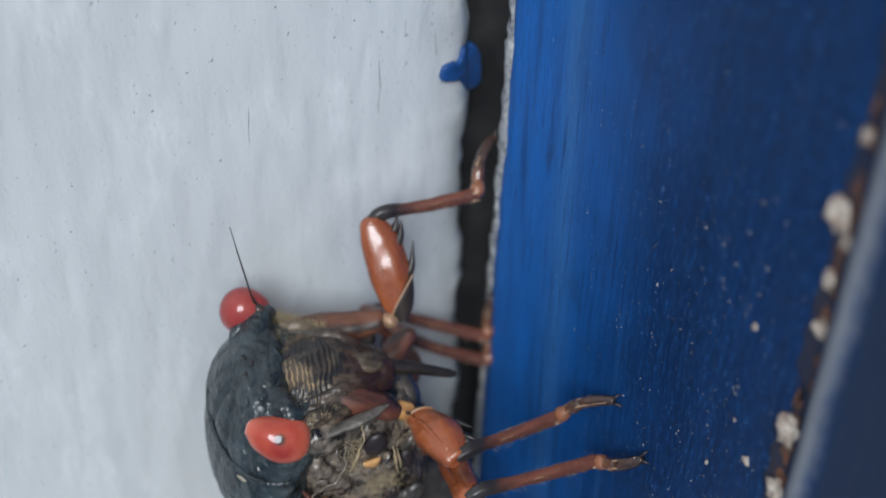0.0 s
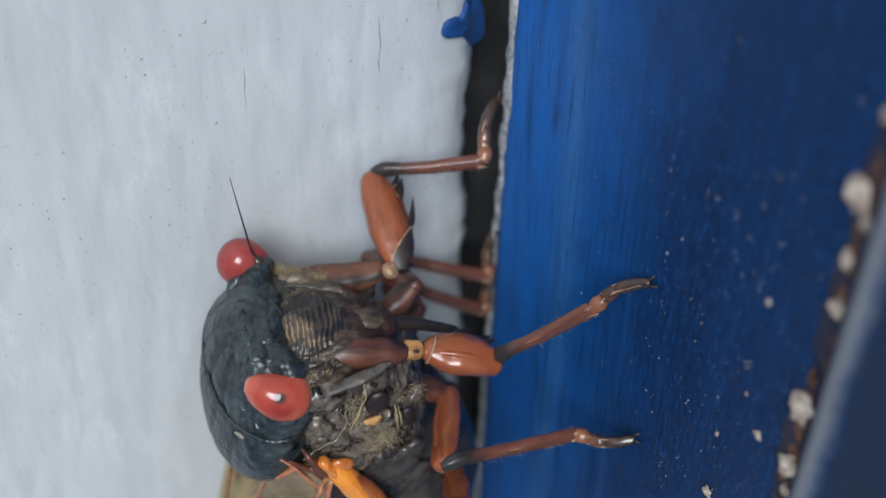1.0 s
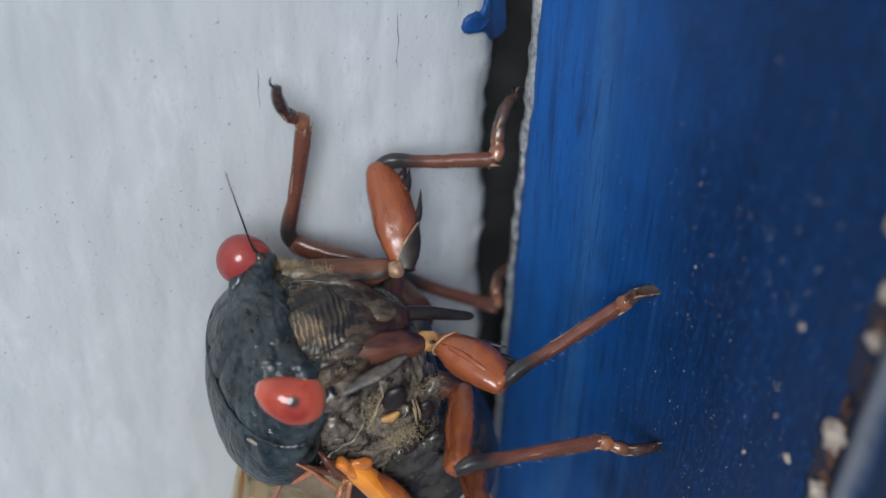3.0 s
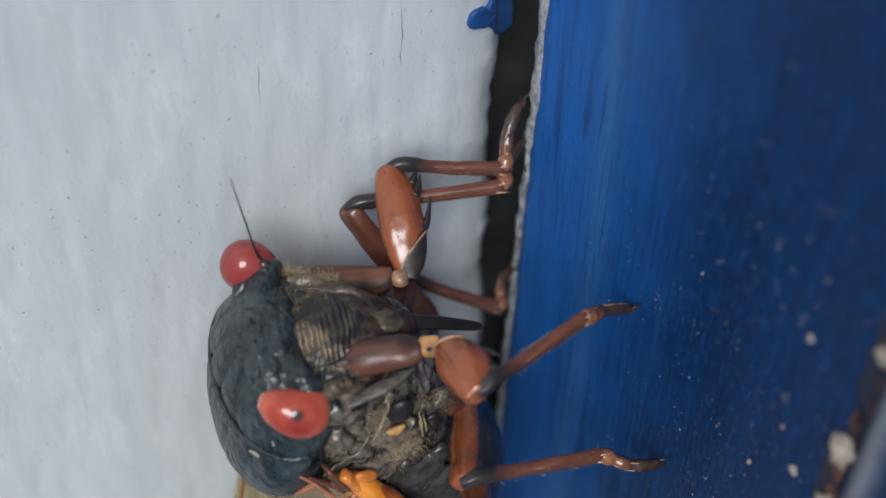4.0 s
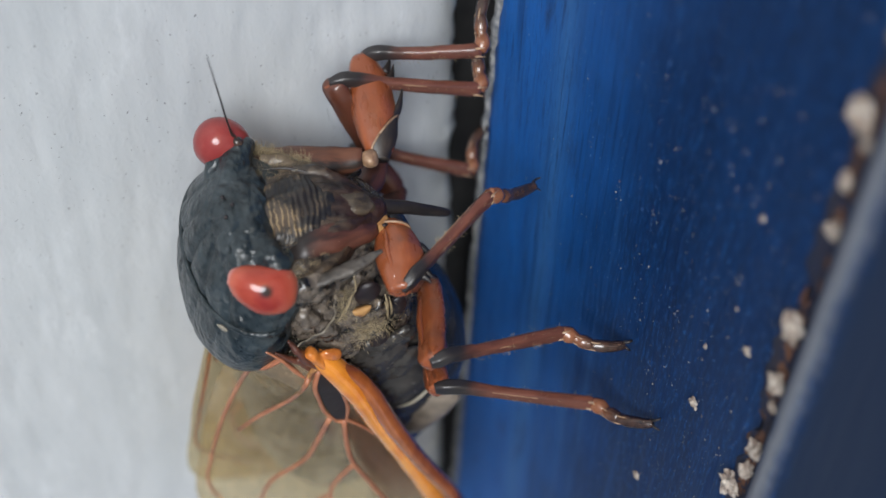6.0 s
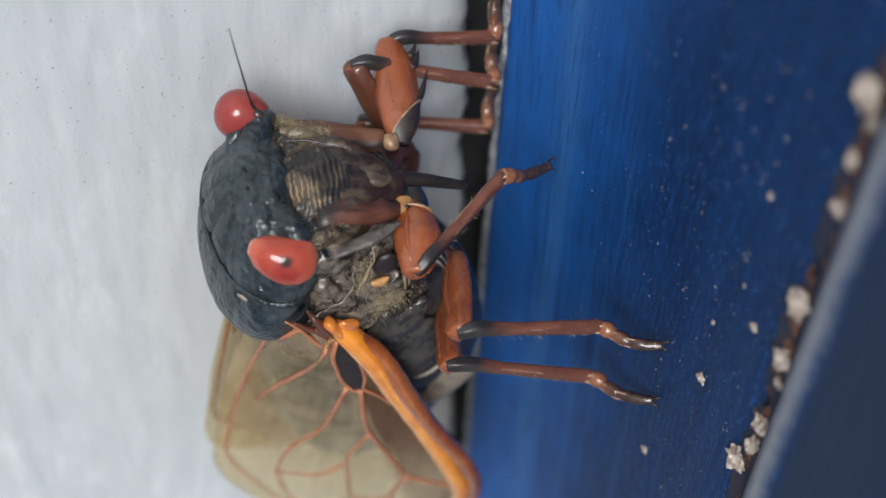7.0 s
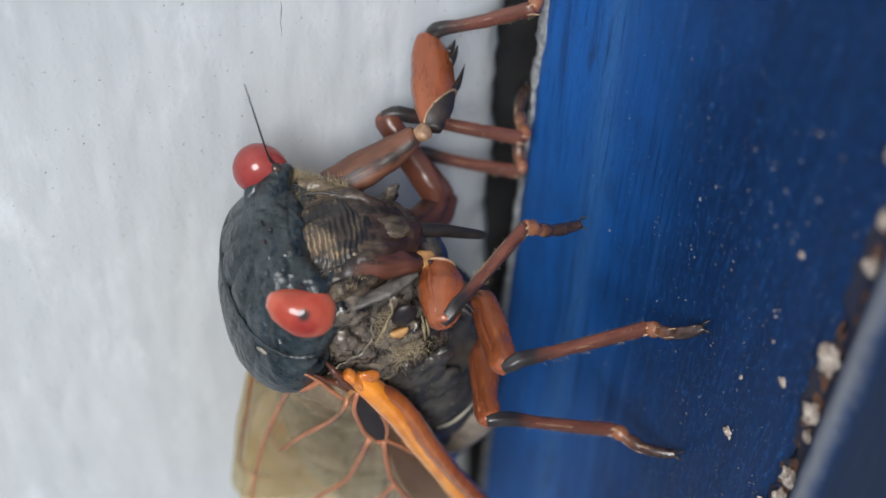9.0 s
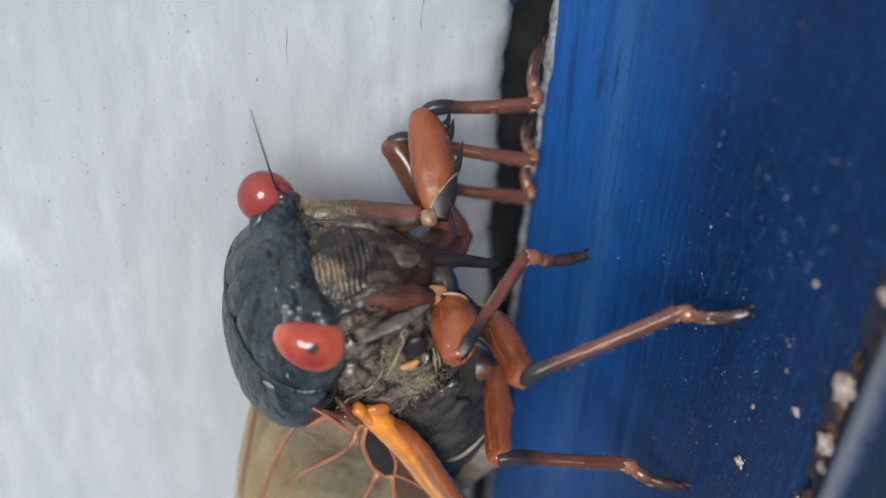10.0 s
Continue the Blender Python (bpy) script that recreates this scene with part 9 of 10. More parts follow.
    walk(right_hind[1], along([
        (0, (-10.24, -2.79, -8.90), (-7.20, -7.70, -7.11), (0.64, 0.11, -0.76)), (0.375, (-10.24, -2.79, -8.90), (-7.20, -7.70, -7.11), (0.64, 0.12, -0.76)),
        (0.75, (-10.24, -2.79, -8.90), (-7.20, -7.70, -7.11), (0.64, 0.12, -0.76)), (1.125, (-10.24, -2.79, -8.90), (-7.20, -7.70, -7.11), (0.64, 0.12, -0.76)),
        (1.5, (-10.24, -2.79, -8.90), (-7.20, -7.70, -7.11), (0.65, 0.13, -0.75)), (2.083, (-9.99, -2.95, -8.72), (-6.81, -7.76, -6.93), (0.65, 0.16, -0.74)),
        (2.667, (-9.75, -3.10, -8.54), (-6.42, -7.83, -6.75), (0.65, 0.18, -0.73)), (3.25, (-9.50, -3.26, -8.36), (-6.03, -7.88, -6.58), (0.65, 0.21, -0.73)),
        (3.833, (-9.26, -3.42, -8.17), (-5.65, -7.93, -6.40), (0.65, 0.24, -0.72)), (4.417, (-9.02, -3.57, -7.99), (-5.27, -7.98, -6.23), (0.65, 0.27, -0.71)),
        (5, (-8.77, -3.73, -7.81), (-4.89, -8.03, -6.06), (0.64, 0.29, -0.71)), (5.25, (-9.19, -3.02, -8.20), (-5.64, -7.61, -6.47), (0.65, 0.23, -0.72)),
        (5.5, (-9.61, -2.31, -8.59), (-6.41, -7.16, -6.89), (0.65, 0.17, -0.74)), (5.6, (-9.65, -2.04, -8.62), (-6.48, -6.90, -6.87), (0.64, 0.15, -0.75)),
        (5.7, (-9.70, -1.77, -8.65), (-6.56, -6.63, -6.86), (0.64, 0.14, -0.75)), (6.025, (-9.41, -1.94, -8.59), (-6.36, -6.81, -6.69), (0.65, 0.12, -0.75)),
        (6.35, (-9.12, -2.10, -8.52), (-6.16, -7.00, -6.52), (0.66, 0.10, -0.74)), (6.675, (-8.84, -2.27, -8.46), (-5.97, -7.17, -6.35), (0.67, 0.08, -0.73)),
        (7, (-8.55, -2.44, -8.39), (-5.77, -7.35, -6.18), (0.68, 0.06, -0.73)), (7.25, (-8.29, -2.57, -8.71), (-5.74, -7.55, -6.38), (0.70, 0.02, -0.72)),
        (7.5, (-8.02, -2.70, -9.02), (-5.72, -7.74, -6.59), (0.71, -0.02, -0.71)), (7.75, (-8.20, -2.61, -8.99), (-5.99, -7.70, -6.57), (0.70, -0.03, -0.71)),
        (8, (-8.38, -2.52, -8.96), (-6.27, -7.66, -6.56), (0.70, -0.05, -0.71)), (8.25, (-8.18, -2.33, -9.04), (-6.26, -7.58, -6.71), (0.69, -0.07, -0.72)),
        (8.5, (-7.98, -2.15, -9.12), (-6.25, -7.49, -6.86), (0.67, -0.09, -0.73)), (8.75, (-8.32, -2.22, -9.01), (-6.28, -7.53, -6.94), (0.64, -0.05, -0.77)),
        (9, (-8.66, -2.29, -8.90), (-6.31, -7.55, -7.03), (0.61, -0.01, -0.80)), (9.25, (-8.57, -2.31, -9.10), (-6.47, -7.61, -7.07), (0.61, -0.06, -0.79)),
        (9.5, (-8.49, -2.33, -9.30), (-6.64, -7.66, -7.11), (0.62, -0.11, -0.78)), (9.75, (-8.16, -2.54, -9.11), (-6.19, -7.83, -6.90), (0.61, -0.10, -0.79)),
        (10, (-7.82, -2.76, -8.92), (-5.74, -7.99, -6.69), (0.61, -0.10, -0.79)),
    ]))
    walk(right_hind[2], along([
        (0, (-7.20, -7.70, -7.11), (-10.12, -8.37, -13.79), (-0.92, 0.02, 0.40)), (0.375, (-7.20, -7.70, -7.11), (-10.12, -8.37, -13.79), (-0.92, 0.02, 0.40)),
        (0.75, (-7.20, -7.70, -7.11), (-10.12, -8.37, -13.79), (-0.92, 0.02, 0.40)), (1.125, (-7.20, -7.70, -7.11), (-10.12, -8.37, -13.79), (-0.92, 0.02, 0.40)),
        (1.5, (-7.20, -7.70, -7.11), (-10.12, -8.37, -13.79), (-0.92, 0.02, 0.40)), (2.083, (-6.81, -7.76, -6.93), (-9.88, -8.45, -13.54), (-0.91, 0.02, 0.42)),
        (2.667, (-6.42, -7.83, -6.75), (-9.64, -8.53, -13.29), (-0.90, 0.03, 0.44)), (3.25, (-6.03, -7.88, -6.58), (-9.40, -8.60, -13.04), (-0.89, 0.03, 0.46)),
        (3.833, (-5.65, -7.93, -6.40), (-9.16, -8.67, -12.79), (-0.88, 0.03, 0.48)), (4.417, (-5.27, -7.98, -6.23), (-8.93, -8.73, -12.54), (-0.87, 0.03, 0.50)),
        (5, (-4.89, -8.03, -6.06), (-8.69, -8.79, -12.28), (-0.85, 0.04, 0.52)), (5.25, (-5.64, -7.61, -6.47), (-10.33, -7.97, -12.09), (-0.77, 0.03, 0.64)),
        (5.5, (-6.41, -7.16, -6.89), (-11.87, -7.12, -11.78), (-0.67, -0.00, 0.74)), (5.6, (-6.48, -6.90, -6.87), (-10.10, -8.12, -13.14), (-0.87, 0.06, 0.49)),
        (5.7, (-6.56, -6.63, -6.86), (-7.86, -8.96, -13.69), (-0.98, -0.00, 0.19)), (6.025, (-6.36, -6.81, -6.69), (-7.96, -8.88, -13.54), (-0.97, 0.01, 0.23)),
        (6.35, (-6.16, -7.00, -6.52), (-8.07, -8.79, -13.37), (-0.96, 0.02, 0.26)), (6.675, (-5.97, -7.17, -6.35), (-8.17, -8.69, -13.18), (-0.95, 0.02, 0.30)),
        (7, (-5.77, -7.35, -6.18), (-8.26, -8.58, -12.97), (-0.94, 0.03, 0.34)), (7.25, (-5.74, -7.55, -6.38), (-8.64, -8.58, -13.04), (-0.92, 0.03, 0.40)),
        (7.5, (-5.72, -7.74, -6.59), (-9.02, -8.57, -13.08), (-0.89, 0.03, 0.45)), (7.75, (-5.99, -7.70, -6.57), (-9.22, -8.55, -13.10), (-0.90, 0.03, 0.44)),
        (8, (-6.27, -7.66, -6.56), (-9.42, -8.52, -13.12), (-0.90, 0.03, 0.43)), (8.25, (-6.26, -7.58, -6.71), (-9.47, -8.32, -13.25), (-0.90, 0.03, 0.44)),
        (8.5, (-6.25, -7.49, -6.86), (-9.53, -8.12, -13.38), (-0.89, 0.02, 0.45)), (8.75, (-6.28, -7.53, -6.94), (-9.68, -8.13, -13.40), (-0.89, 0.02, 0.46)),
        (9, (-6.31, -7.55, -7.03), (-9.83, -8.12, -13.43), (-0.88, 0.02, 0.48)), (9.25, (-6.47, -7.61, -7.07), (-10.01, -8.13, -13.46), (-0.88, 0.02, 0.48)),
        (9.5, (-6.64, -7.66, -7.11), (-10.20, -8.13, -13.50), (-0.87, 0.02, 0.49)), (9.75, (-6.19, -7.83, -6.90), (-9.77, -8.22, -13.28), (-0.87, 0.02, 0.49)),
        (10, (-5.74, -7.99, -6.69), (-9.35, -8.31, -13.06), (-0.87, 0.01, 0.49)),
    ]))
    walk(right_hind[3], along([
        (0, (-10.12, -8.37, -13.79), (-8.91, -10.78, -15.70), (0.43, -0.42, 0.80)), (0.375, (-10.12, -8.37, -13.79), (-8.91, -10.78, -15.70), (0.42, -0.42, 0.80)),
        (0.75, (-10.12, -8.37, -13.79), (-8.91, -10.78, -15.70), (0.41, -0.43, 0.80)), (1.125, (-10.12, -8.37, -13.79), (-8.91, -10.78, -15.70), (0.37, -0.45, 0.81)),
        (1.5, (-10.12, -8.37, -13.79), (-8.91, -10.78, -15.70), (0.30, -0.50, 0.82)), (2.083, (-9.88, -8.45, -13.54), (-9.02, -10.80, -15.70), (0.15, -0.64, 0.75)),
        (2.667, (-9.64, -8.53, -13.29), (-9.19, -10.77, -15.68), (0.04, -0.72, 0.69)), (3.25, (-9.40, -8.60, -13.04), (-9.38, -10.68, -15.61), (0.01, -0.78, 0.63)),
        (3.833, (-9.16, -8.67, -12.79), (-9.57, -10.53, -15.49), (0.01, -0.82, 0.57)), (4.417, (-8.93, -8.73, -12.54), (-9.74, -10.35, -15.30), (0.01, -0.86, 0.51)),
        (5, (-8.69, -8.79, -12.28), (-9.86, -10.16, -15.05), (-0.01, -0.89, 0.45)), (5.25, (-10.33, -7.97, -12.09), (-11.30, -9.83, -14.65), (0.07, -0.82, 0.57)),
        (5.5, (-11.87, -7.12, -11.78), (-12.61, -9.41, -14.05), (0.18, -0.72, 0.67)), (5.6, (-10.10, -8.12, -13.14), (-9.62, -10.65, -15.20), (0.39, -0.54, 0.75)),
        (5.7, (-7.86, -8.96, -13.69), (-6.24, -11.37, -15.25), (0.44, -0.26, 0.86)), (6.025, (-7.96, -8.88, -13.54), (-6.51, -11.32, -15.21), (0.44, -0.32, 0.84)),
        (6.35, (-8.07, -8.79, -13.37), (-6.78, -11.25, -15.14), (0.43, -0.37, 0.82)), (6.675, (-8.17, -8.69, -13.18), (-7.05, -11.16, -15.05), (0.42, -0.42, 0.81)),
        (7, (-8.26, -8.58, -12.97), (-7.32, -11.06, -14.93), (0.40, -0.47, 0.79)), (7.25, (-8.64, -8.58, -13.04), (-7.58, -11.01, -15.00), (0.40, -0.46, 0.79)),
        (7.5, (-9.02, -8.57, -13.08), (-7.84, -10.95, -15.04), (0.42, -0.44, 0.79)), (7.75, (-9.22, -8.55, -13.10), (-8.04, -10.99, -14.98), (0.41, -0.42, 0.81)),
        (8, (-9.42, -8.52, -13.12), (-8.24, -11.03, -14.92), (0.40, -0.40, 0.82)), (8.25, (-9.47, -8.32, -13.25), (-8.43, -10.80, -15.18), (0.40, -0.45, 0.80)),
        (8.5, (-9.53, -8.12, -13.38), (-8.63, -10.55, -15.44), (0.40, -0.50, 0.77)), (8.75, (-9.68, -8.13, -13.40), (-8.94, -10.55, -15.53), (0.38, -0.54, 0.75)),
        (9, (-9.83, -8.12, -13.43), (-9.26, -10.53, -15.62), (0.35, -0.58, 0.73)), (9.25, (-10.01, -8.13, -13.46), (-9.46, -10.48, -15.72), (0.34, -0.61, 0.72)),
        (9.5, (-10.20, -8.13, -13.50), (-9.66, -10.42, -15.82), (0.33, -0.63, 0.70)), (9.75, (-9.77, -8.22, -13.28), (-9.98, -10.25, -15.88), (0.33, -0.76, 0.56)),
        (10, (-9.35, -8.31, -13.06), (-10.29, -9.94, -15.78), (0.28, -0.86, 0.42)),
    ]))
    walk(left_hind[0], along([
        (0, (-6.78, 1.98, -6.82), (-6.27, 3.34, -8.73), (0.96, 0.01, 0.27)), (0.25, (-6.72, 1.99, -6.85), (-6.09, 3.31, -8.76), (0.95, -0.01, 0.30)),
        (0.5, (-6.65, 2.00, -6.90), (-5.91, 3.28, -8.79), (0.94, -0.04, 0.34)), (0.75, (-6.58, 2.02, -6.94), (-5.74, 3.25, -8.82), (0.92, -0.06, 0.38)),
        (1, (-6.50, 2.03, -6.99), (-5.56, 3.22, -8.85), (0.91, -0.08, 0.41)), (1.25, (-6.56, 2.03, -6.99), (-5.72, 3.24, -8.88), (0.93, -0.05, 0.37)),
        (1.5, (-6.62, 2.03, -6.99), (-5.89, 3.26, -8.92), (0.94, -0.03, 0.34)), (1.833, (-6.69, 1.95, -6.90), (-6.00, 3.14, -8.87), (0.95, -0.02, 0.32)),
        (2.167, (-6.75, 1.86, -6.81), (-6.11, 3.02, -8.81), (0.95, -0.01, 0.30)), (2.5, (-6.80, 1.79, -6.71), (-6.22, 2.90, -8.76), (0.96, 0.01, 0.27)),
        (2.833, (-6.85, 1.71, -6.62), (-6.34, 2.78, -8.71), (0.97, 0.02, 0.25)), (3.167, (-6.89, 1.65, -6.52), (-6.45, 2.66, -8.65), (0.98, 0.03, 0.22)),
        (3.5, (-6.93, 1.59, -6.43), (-6.56, 2.54, -8.60), (0.98, 0.05, 0.19)), (3.875, (-6.94, 1.69, -6.57), (-6.71, 2.77, -8.70), (0.99, 0.07, 0.14)),
        (4.25, (-6.96, 1.81, -6.71), (-6.86, 3.00, -8.79), (0.99, 0.11, 0.11)), (4.625, (-7.00, 1.95, -6.86), (-7.01, 3.23, -8.89), (0.99, 0.14, 0.08)),
        (5, (-7.05, 2.10, -7.02), (-7.16, 3.46, -8.99), (0.98, 0.16, 0.06)), (5.333, (-7.04, 2.18, -7.05), (-7.10, 3.61, -8.98), (0.98, 0.16, 0.08)),
        (5.667, (-7.01, 2.27, -7.09), (-7.04, 3.77, -8.97), (0.98, 0.15, 0.11)), (6, (-6.99, 2.37, -7.13), (-6.98, 3.92, -8.96), (0.98, 0.14, 0.13)),
        (6.333, (-6.97, 2.47, -7.17), (-6.92, 4.08, -8.95), (0.98, 0.13, 0.15)), (6.667, (-6.94, 2.57, -7.21), (-6.86, 4.23, -8.94), (0.98, 0.12, 0.16)),
        (7, (-6.91, 2.68, -7.25), (-6.80, 4.39, -8.93), (0.98, 0.11, 0.18)), (7.25, (-6.88, 2.77, -7.36), (-6.73, 4.47, -9.04), (0.98, 0.10, 0.19)),
        (7.5, (-6.85, 2.86, -7.46), (-6.67, 4.55, -9.16), (0.98, 0.09, 0.20)), (7.75, (-6.89, 2.67, -7.42), (-6.74, 4.26, -9.20), (0.98, 0.11, 0.17)),
        (8, (-6.92, 2.49, -7.36), (-6.81, 3.98, -9.24), (0.98, 0.11, 0.15)), (8.25, (-6.88, 2.56, -7.47), (-6.72, 4.04, -9.35), (0.98, 0.10, 0.16)),
        (8.5, (-6.84, 2.63, -7.58), (-6.64, 4.09, -9.46), (0.98, 0.09, 0.17)), (8.75, (-6.79, 2.70, -7.68), (-6.55, 4.15, -9.58), (0.98, 0.08, 0.18)),
        (9, (-6.74, 2.77, -7.79), (-6.47, 4.21, -9.69), (0.98, 0.07, 0.20)), (9.25, (-6.82, 2.63, -7.71), (-6.61, 4.03, -9.65), (0.98, 0.09, 0.17)),
        (9.5, (-6.88, 2.50, -7.63), (-6.74, 3.84, -9.61), (0.98, 0.10, 0.14)), (9.75, (-6.80, 2.43, -7.65), (-6.55, 3.69, -9.68), (0.98, 0.08, 0.17)),
        (10, (-6.72, 2.37, -7.68), (-6.37, 3.55, -9.74), (0.98, 0.05, 0.20)),
    ]))
    walk(left_hind[1], along([
        (0, (-6.27, 3.34, -8.73), (-7.17, 6.22, -8.41), (-0.33, 0.00, -0.94)), (0.25, (-6.09, 3.31, -8.76), (-7.04, 6.17, -8.41), (-0.34, 0.00, -0.94)),
        (0.5, (-5.91, 3.28, -8.79), (-6.91, 6.12, -8.41), (-0.36, -0.00, -0.93)), (0.75, (-5.74, 3.25, -8.82), (-6.77, 6.06, -8.42), (-0.38, -0.01, -0.93)),
        (1, (-5.56, 3.22, -8.85), (-6.64, 6.01, -8.42), (-0.40, -0.01, -0.92)), (1.25, (-5.72, 3.24, -8.88), (-6.38, 6.08, -8.09), (-0.42, 0.15, -0.90)),
        (1.5, (-5.89, 3.26, -8.92), (-6.10, 6.06, -7.79), (-0.42, 0.31, -0.85)), (1.833, (-6.00, 3.14, -8.87), (-6.23, 5.97, -7.83), (-0.40, 0.29, -0.87)),
        (2.167, (-6.11, 3.02, -8.81), (-6.36, 5.89, -7.87), (-0.37, 0.26, -0.89)), (2.5, (-6.22, 2.90, -8.76), (-6.50, 5.79, -7.91), (-0.33, 0.24, -0.91)),
        (2.833, (-6.34, 2.78, -8.71), (-6.63, 5.70, -7.95), (-0.29, 0.21, -0.93)), (3.167, (-6.45, 2.66, -8.65), (-6.76, 5.60, -8.00), (-0.25, 0.19, -0.95)),
        (3.5, (-6.56, 2.54, -8.60), (-6.89, 5.50, -8.04), (-0.21, 0.16, -0.96)), (3.875, (-6.71, 2.77, -8.70), (-6.61, 5.71, -7.95), (-0.15, 0.25, -0.96)),
        (4.25, (-6.86, 3.00, -8.79), (-6.32, 5.84, -7.86), (-0.05, 0.32, -0.95)), (4.625, (-7.01, 3.23, -8.89), (-6.04, 5.89, -7.81), (0.09, 0.35, -0.93)),
        (5, (-7.16, 3.46, -8.99), (-5.80, 5.89, -7.78), (0.30, 0.29, -0.91)), (5.333, (-7.10, 3.61, -8.98), (-5.71, 5.94, -7.61), (0.44, 0.24, -0.86)),
        (5.667, (-7.04, 3.77, -8.97), (-5.63, 5.98, -7.45), (0.55, 0.20, -0.81)), (6, (-6.98, 3.92, -8.96), (-5.55, 6.02, -7.29), (0.64, 0.16, -0.75)),
        (6.333, (-6.92, 4.08, -8.95), (-5.48, 6.04, -7.14), (0.72, 0.11, -0.69)), (6.667, (-6.86, 4.23, -8.94), (-5.42, 6.06, -7.00), (0.78, 0.04, -0.62)),
        (7, (-6.80, 4.39, -8.93), (-5.36, 6.07, -6.87), (0.83, -0.04, -0.55)), (7.25, (-6.73, 4.47, -9.04), (-5.15, 5.95, -6.93), (0.85, -0.21, -0.49)),
        (7.5, (-6.67, 4.55, -9.16), (-4.95, 5.82, -7.01), (0.81, -0.41, -0.41)), (7.75, (-6.74, 4.26, -9.20), (-5.10, 6.14, -7.48), (0.84, -0.37, -0.39)),
        (8, (-6.81, 3.98, -9.24), (-5.34, 6.35, -8.05), (0.83, -0.27, -0.49)), (8.25, (-6.72, 4.04, -9.35), (-5.32, 6.42, -8.12), (0.82, -0.20, -0.54)),
        (8.5, (-6.64, 4.09, -9.46), (-5.30, 6.49, -8.18), (0.81, -0.15, -0.57)), (8.75, (-6.55, 4.15, -9.58), (-5.28, 6.56, -8.25), (0.81, -0.11, -0.58)),
        (9, (-6.47, 4.21, -9.69), (-5.26, 6.63, -8.32), (0.81, -0.08, -0.58)), (9.25, (-6.61, 4.03, -9.65), (-5.39, 6.50, -8.37), (0.79, -0.07, -0.61)),
        (9.5, (-6.74, 3.84, -9.61), (-5.53, 6.36, -8.43), (0.76, -0.06, -0.65)), (9.75, (-6.55, 3.69, -9.68), (-5.17, 6.05, -8.37), (0.75, -0.08, -0.65)),
        (10, (-6.37, 3.55, -9.74), (-4.82, 5.73, -8.32), (0.76, -0.12, -0.64)),
    ]))
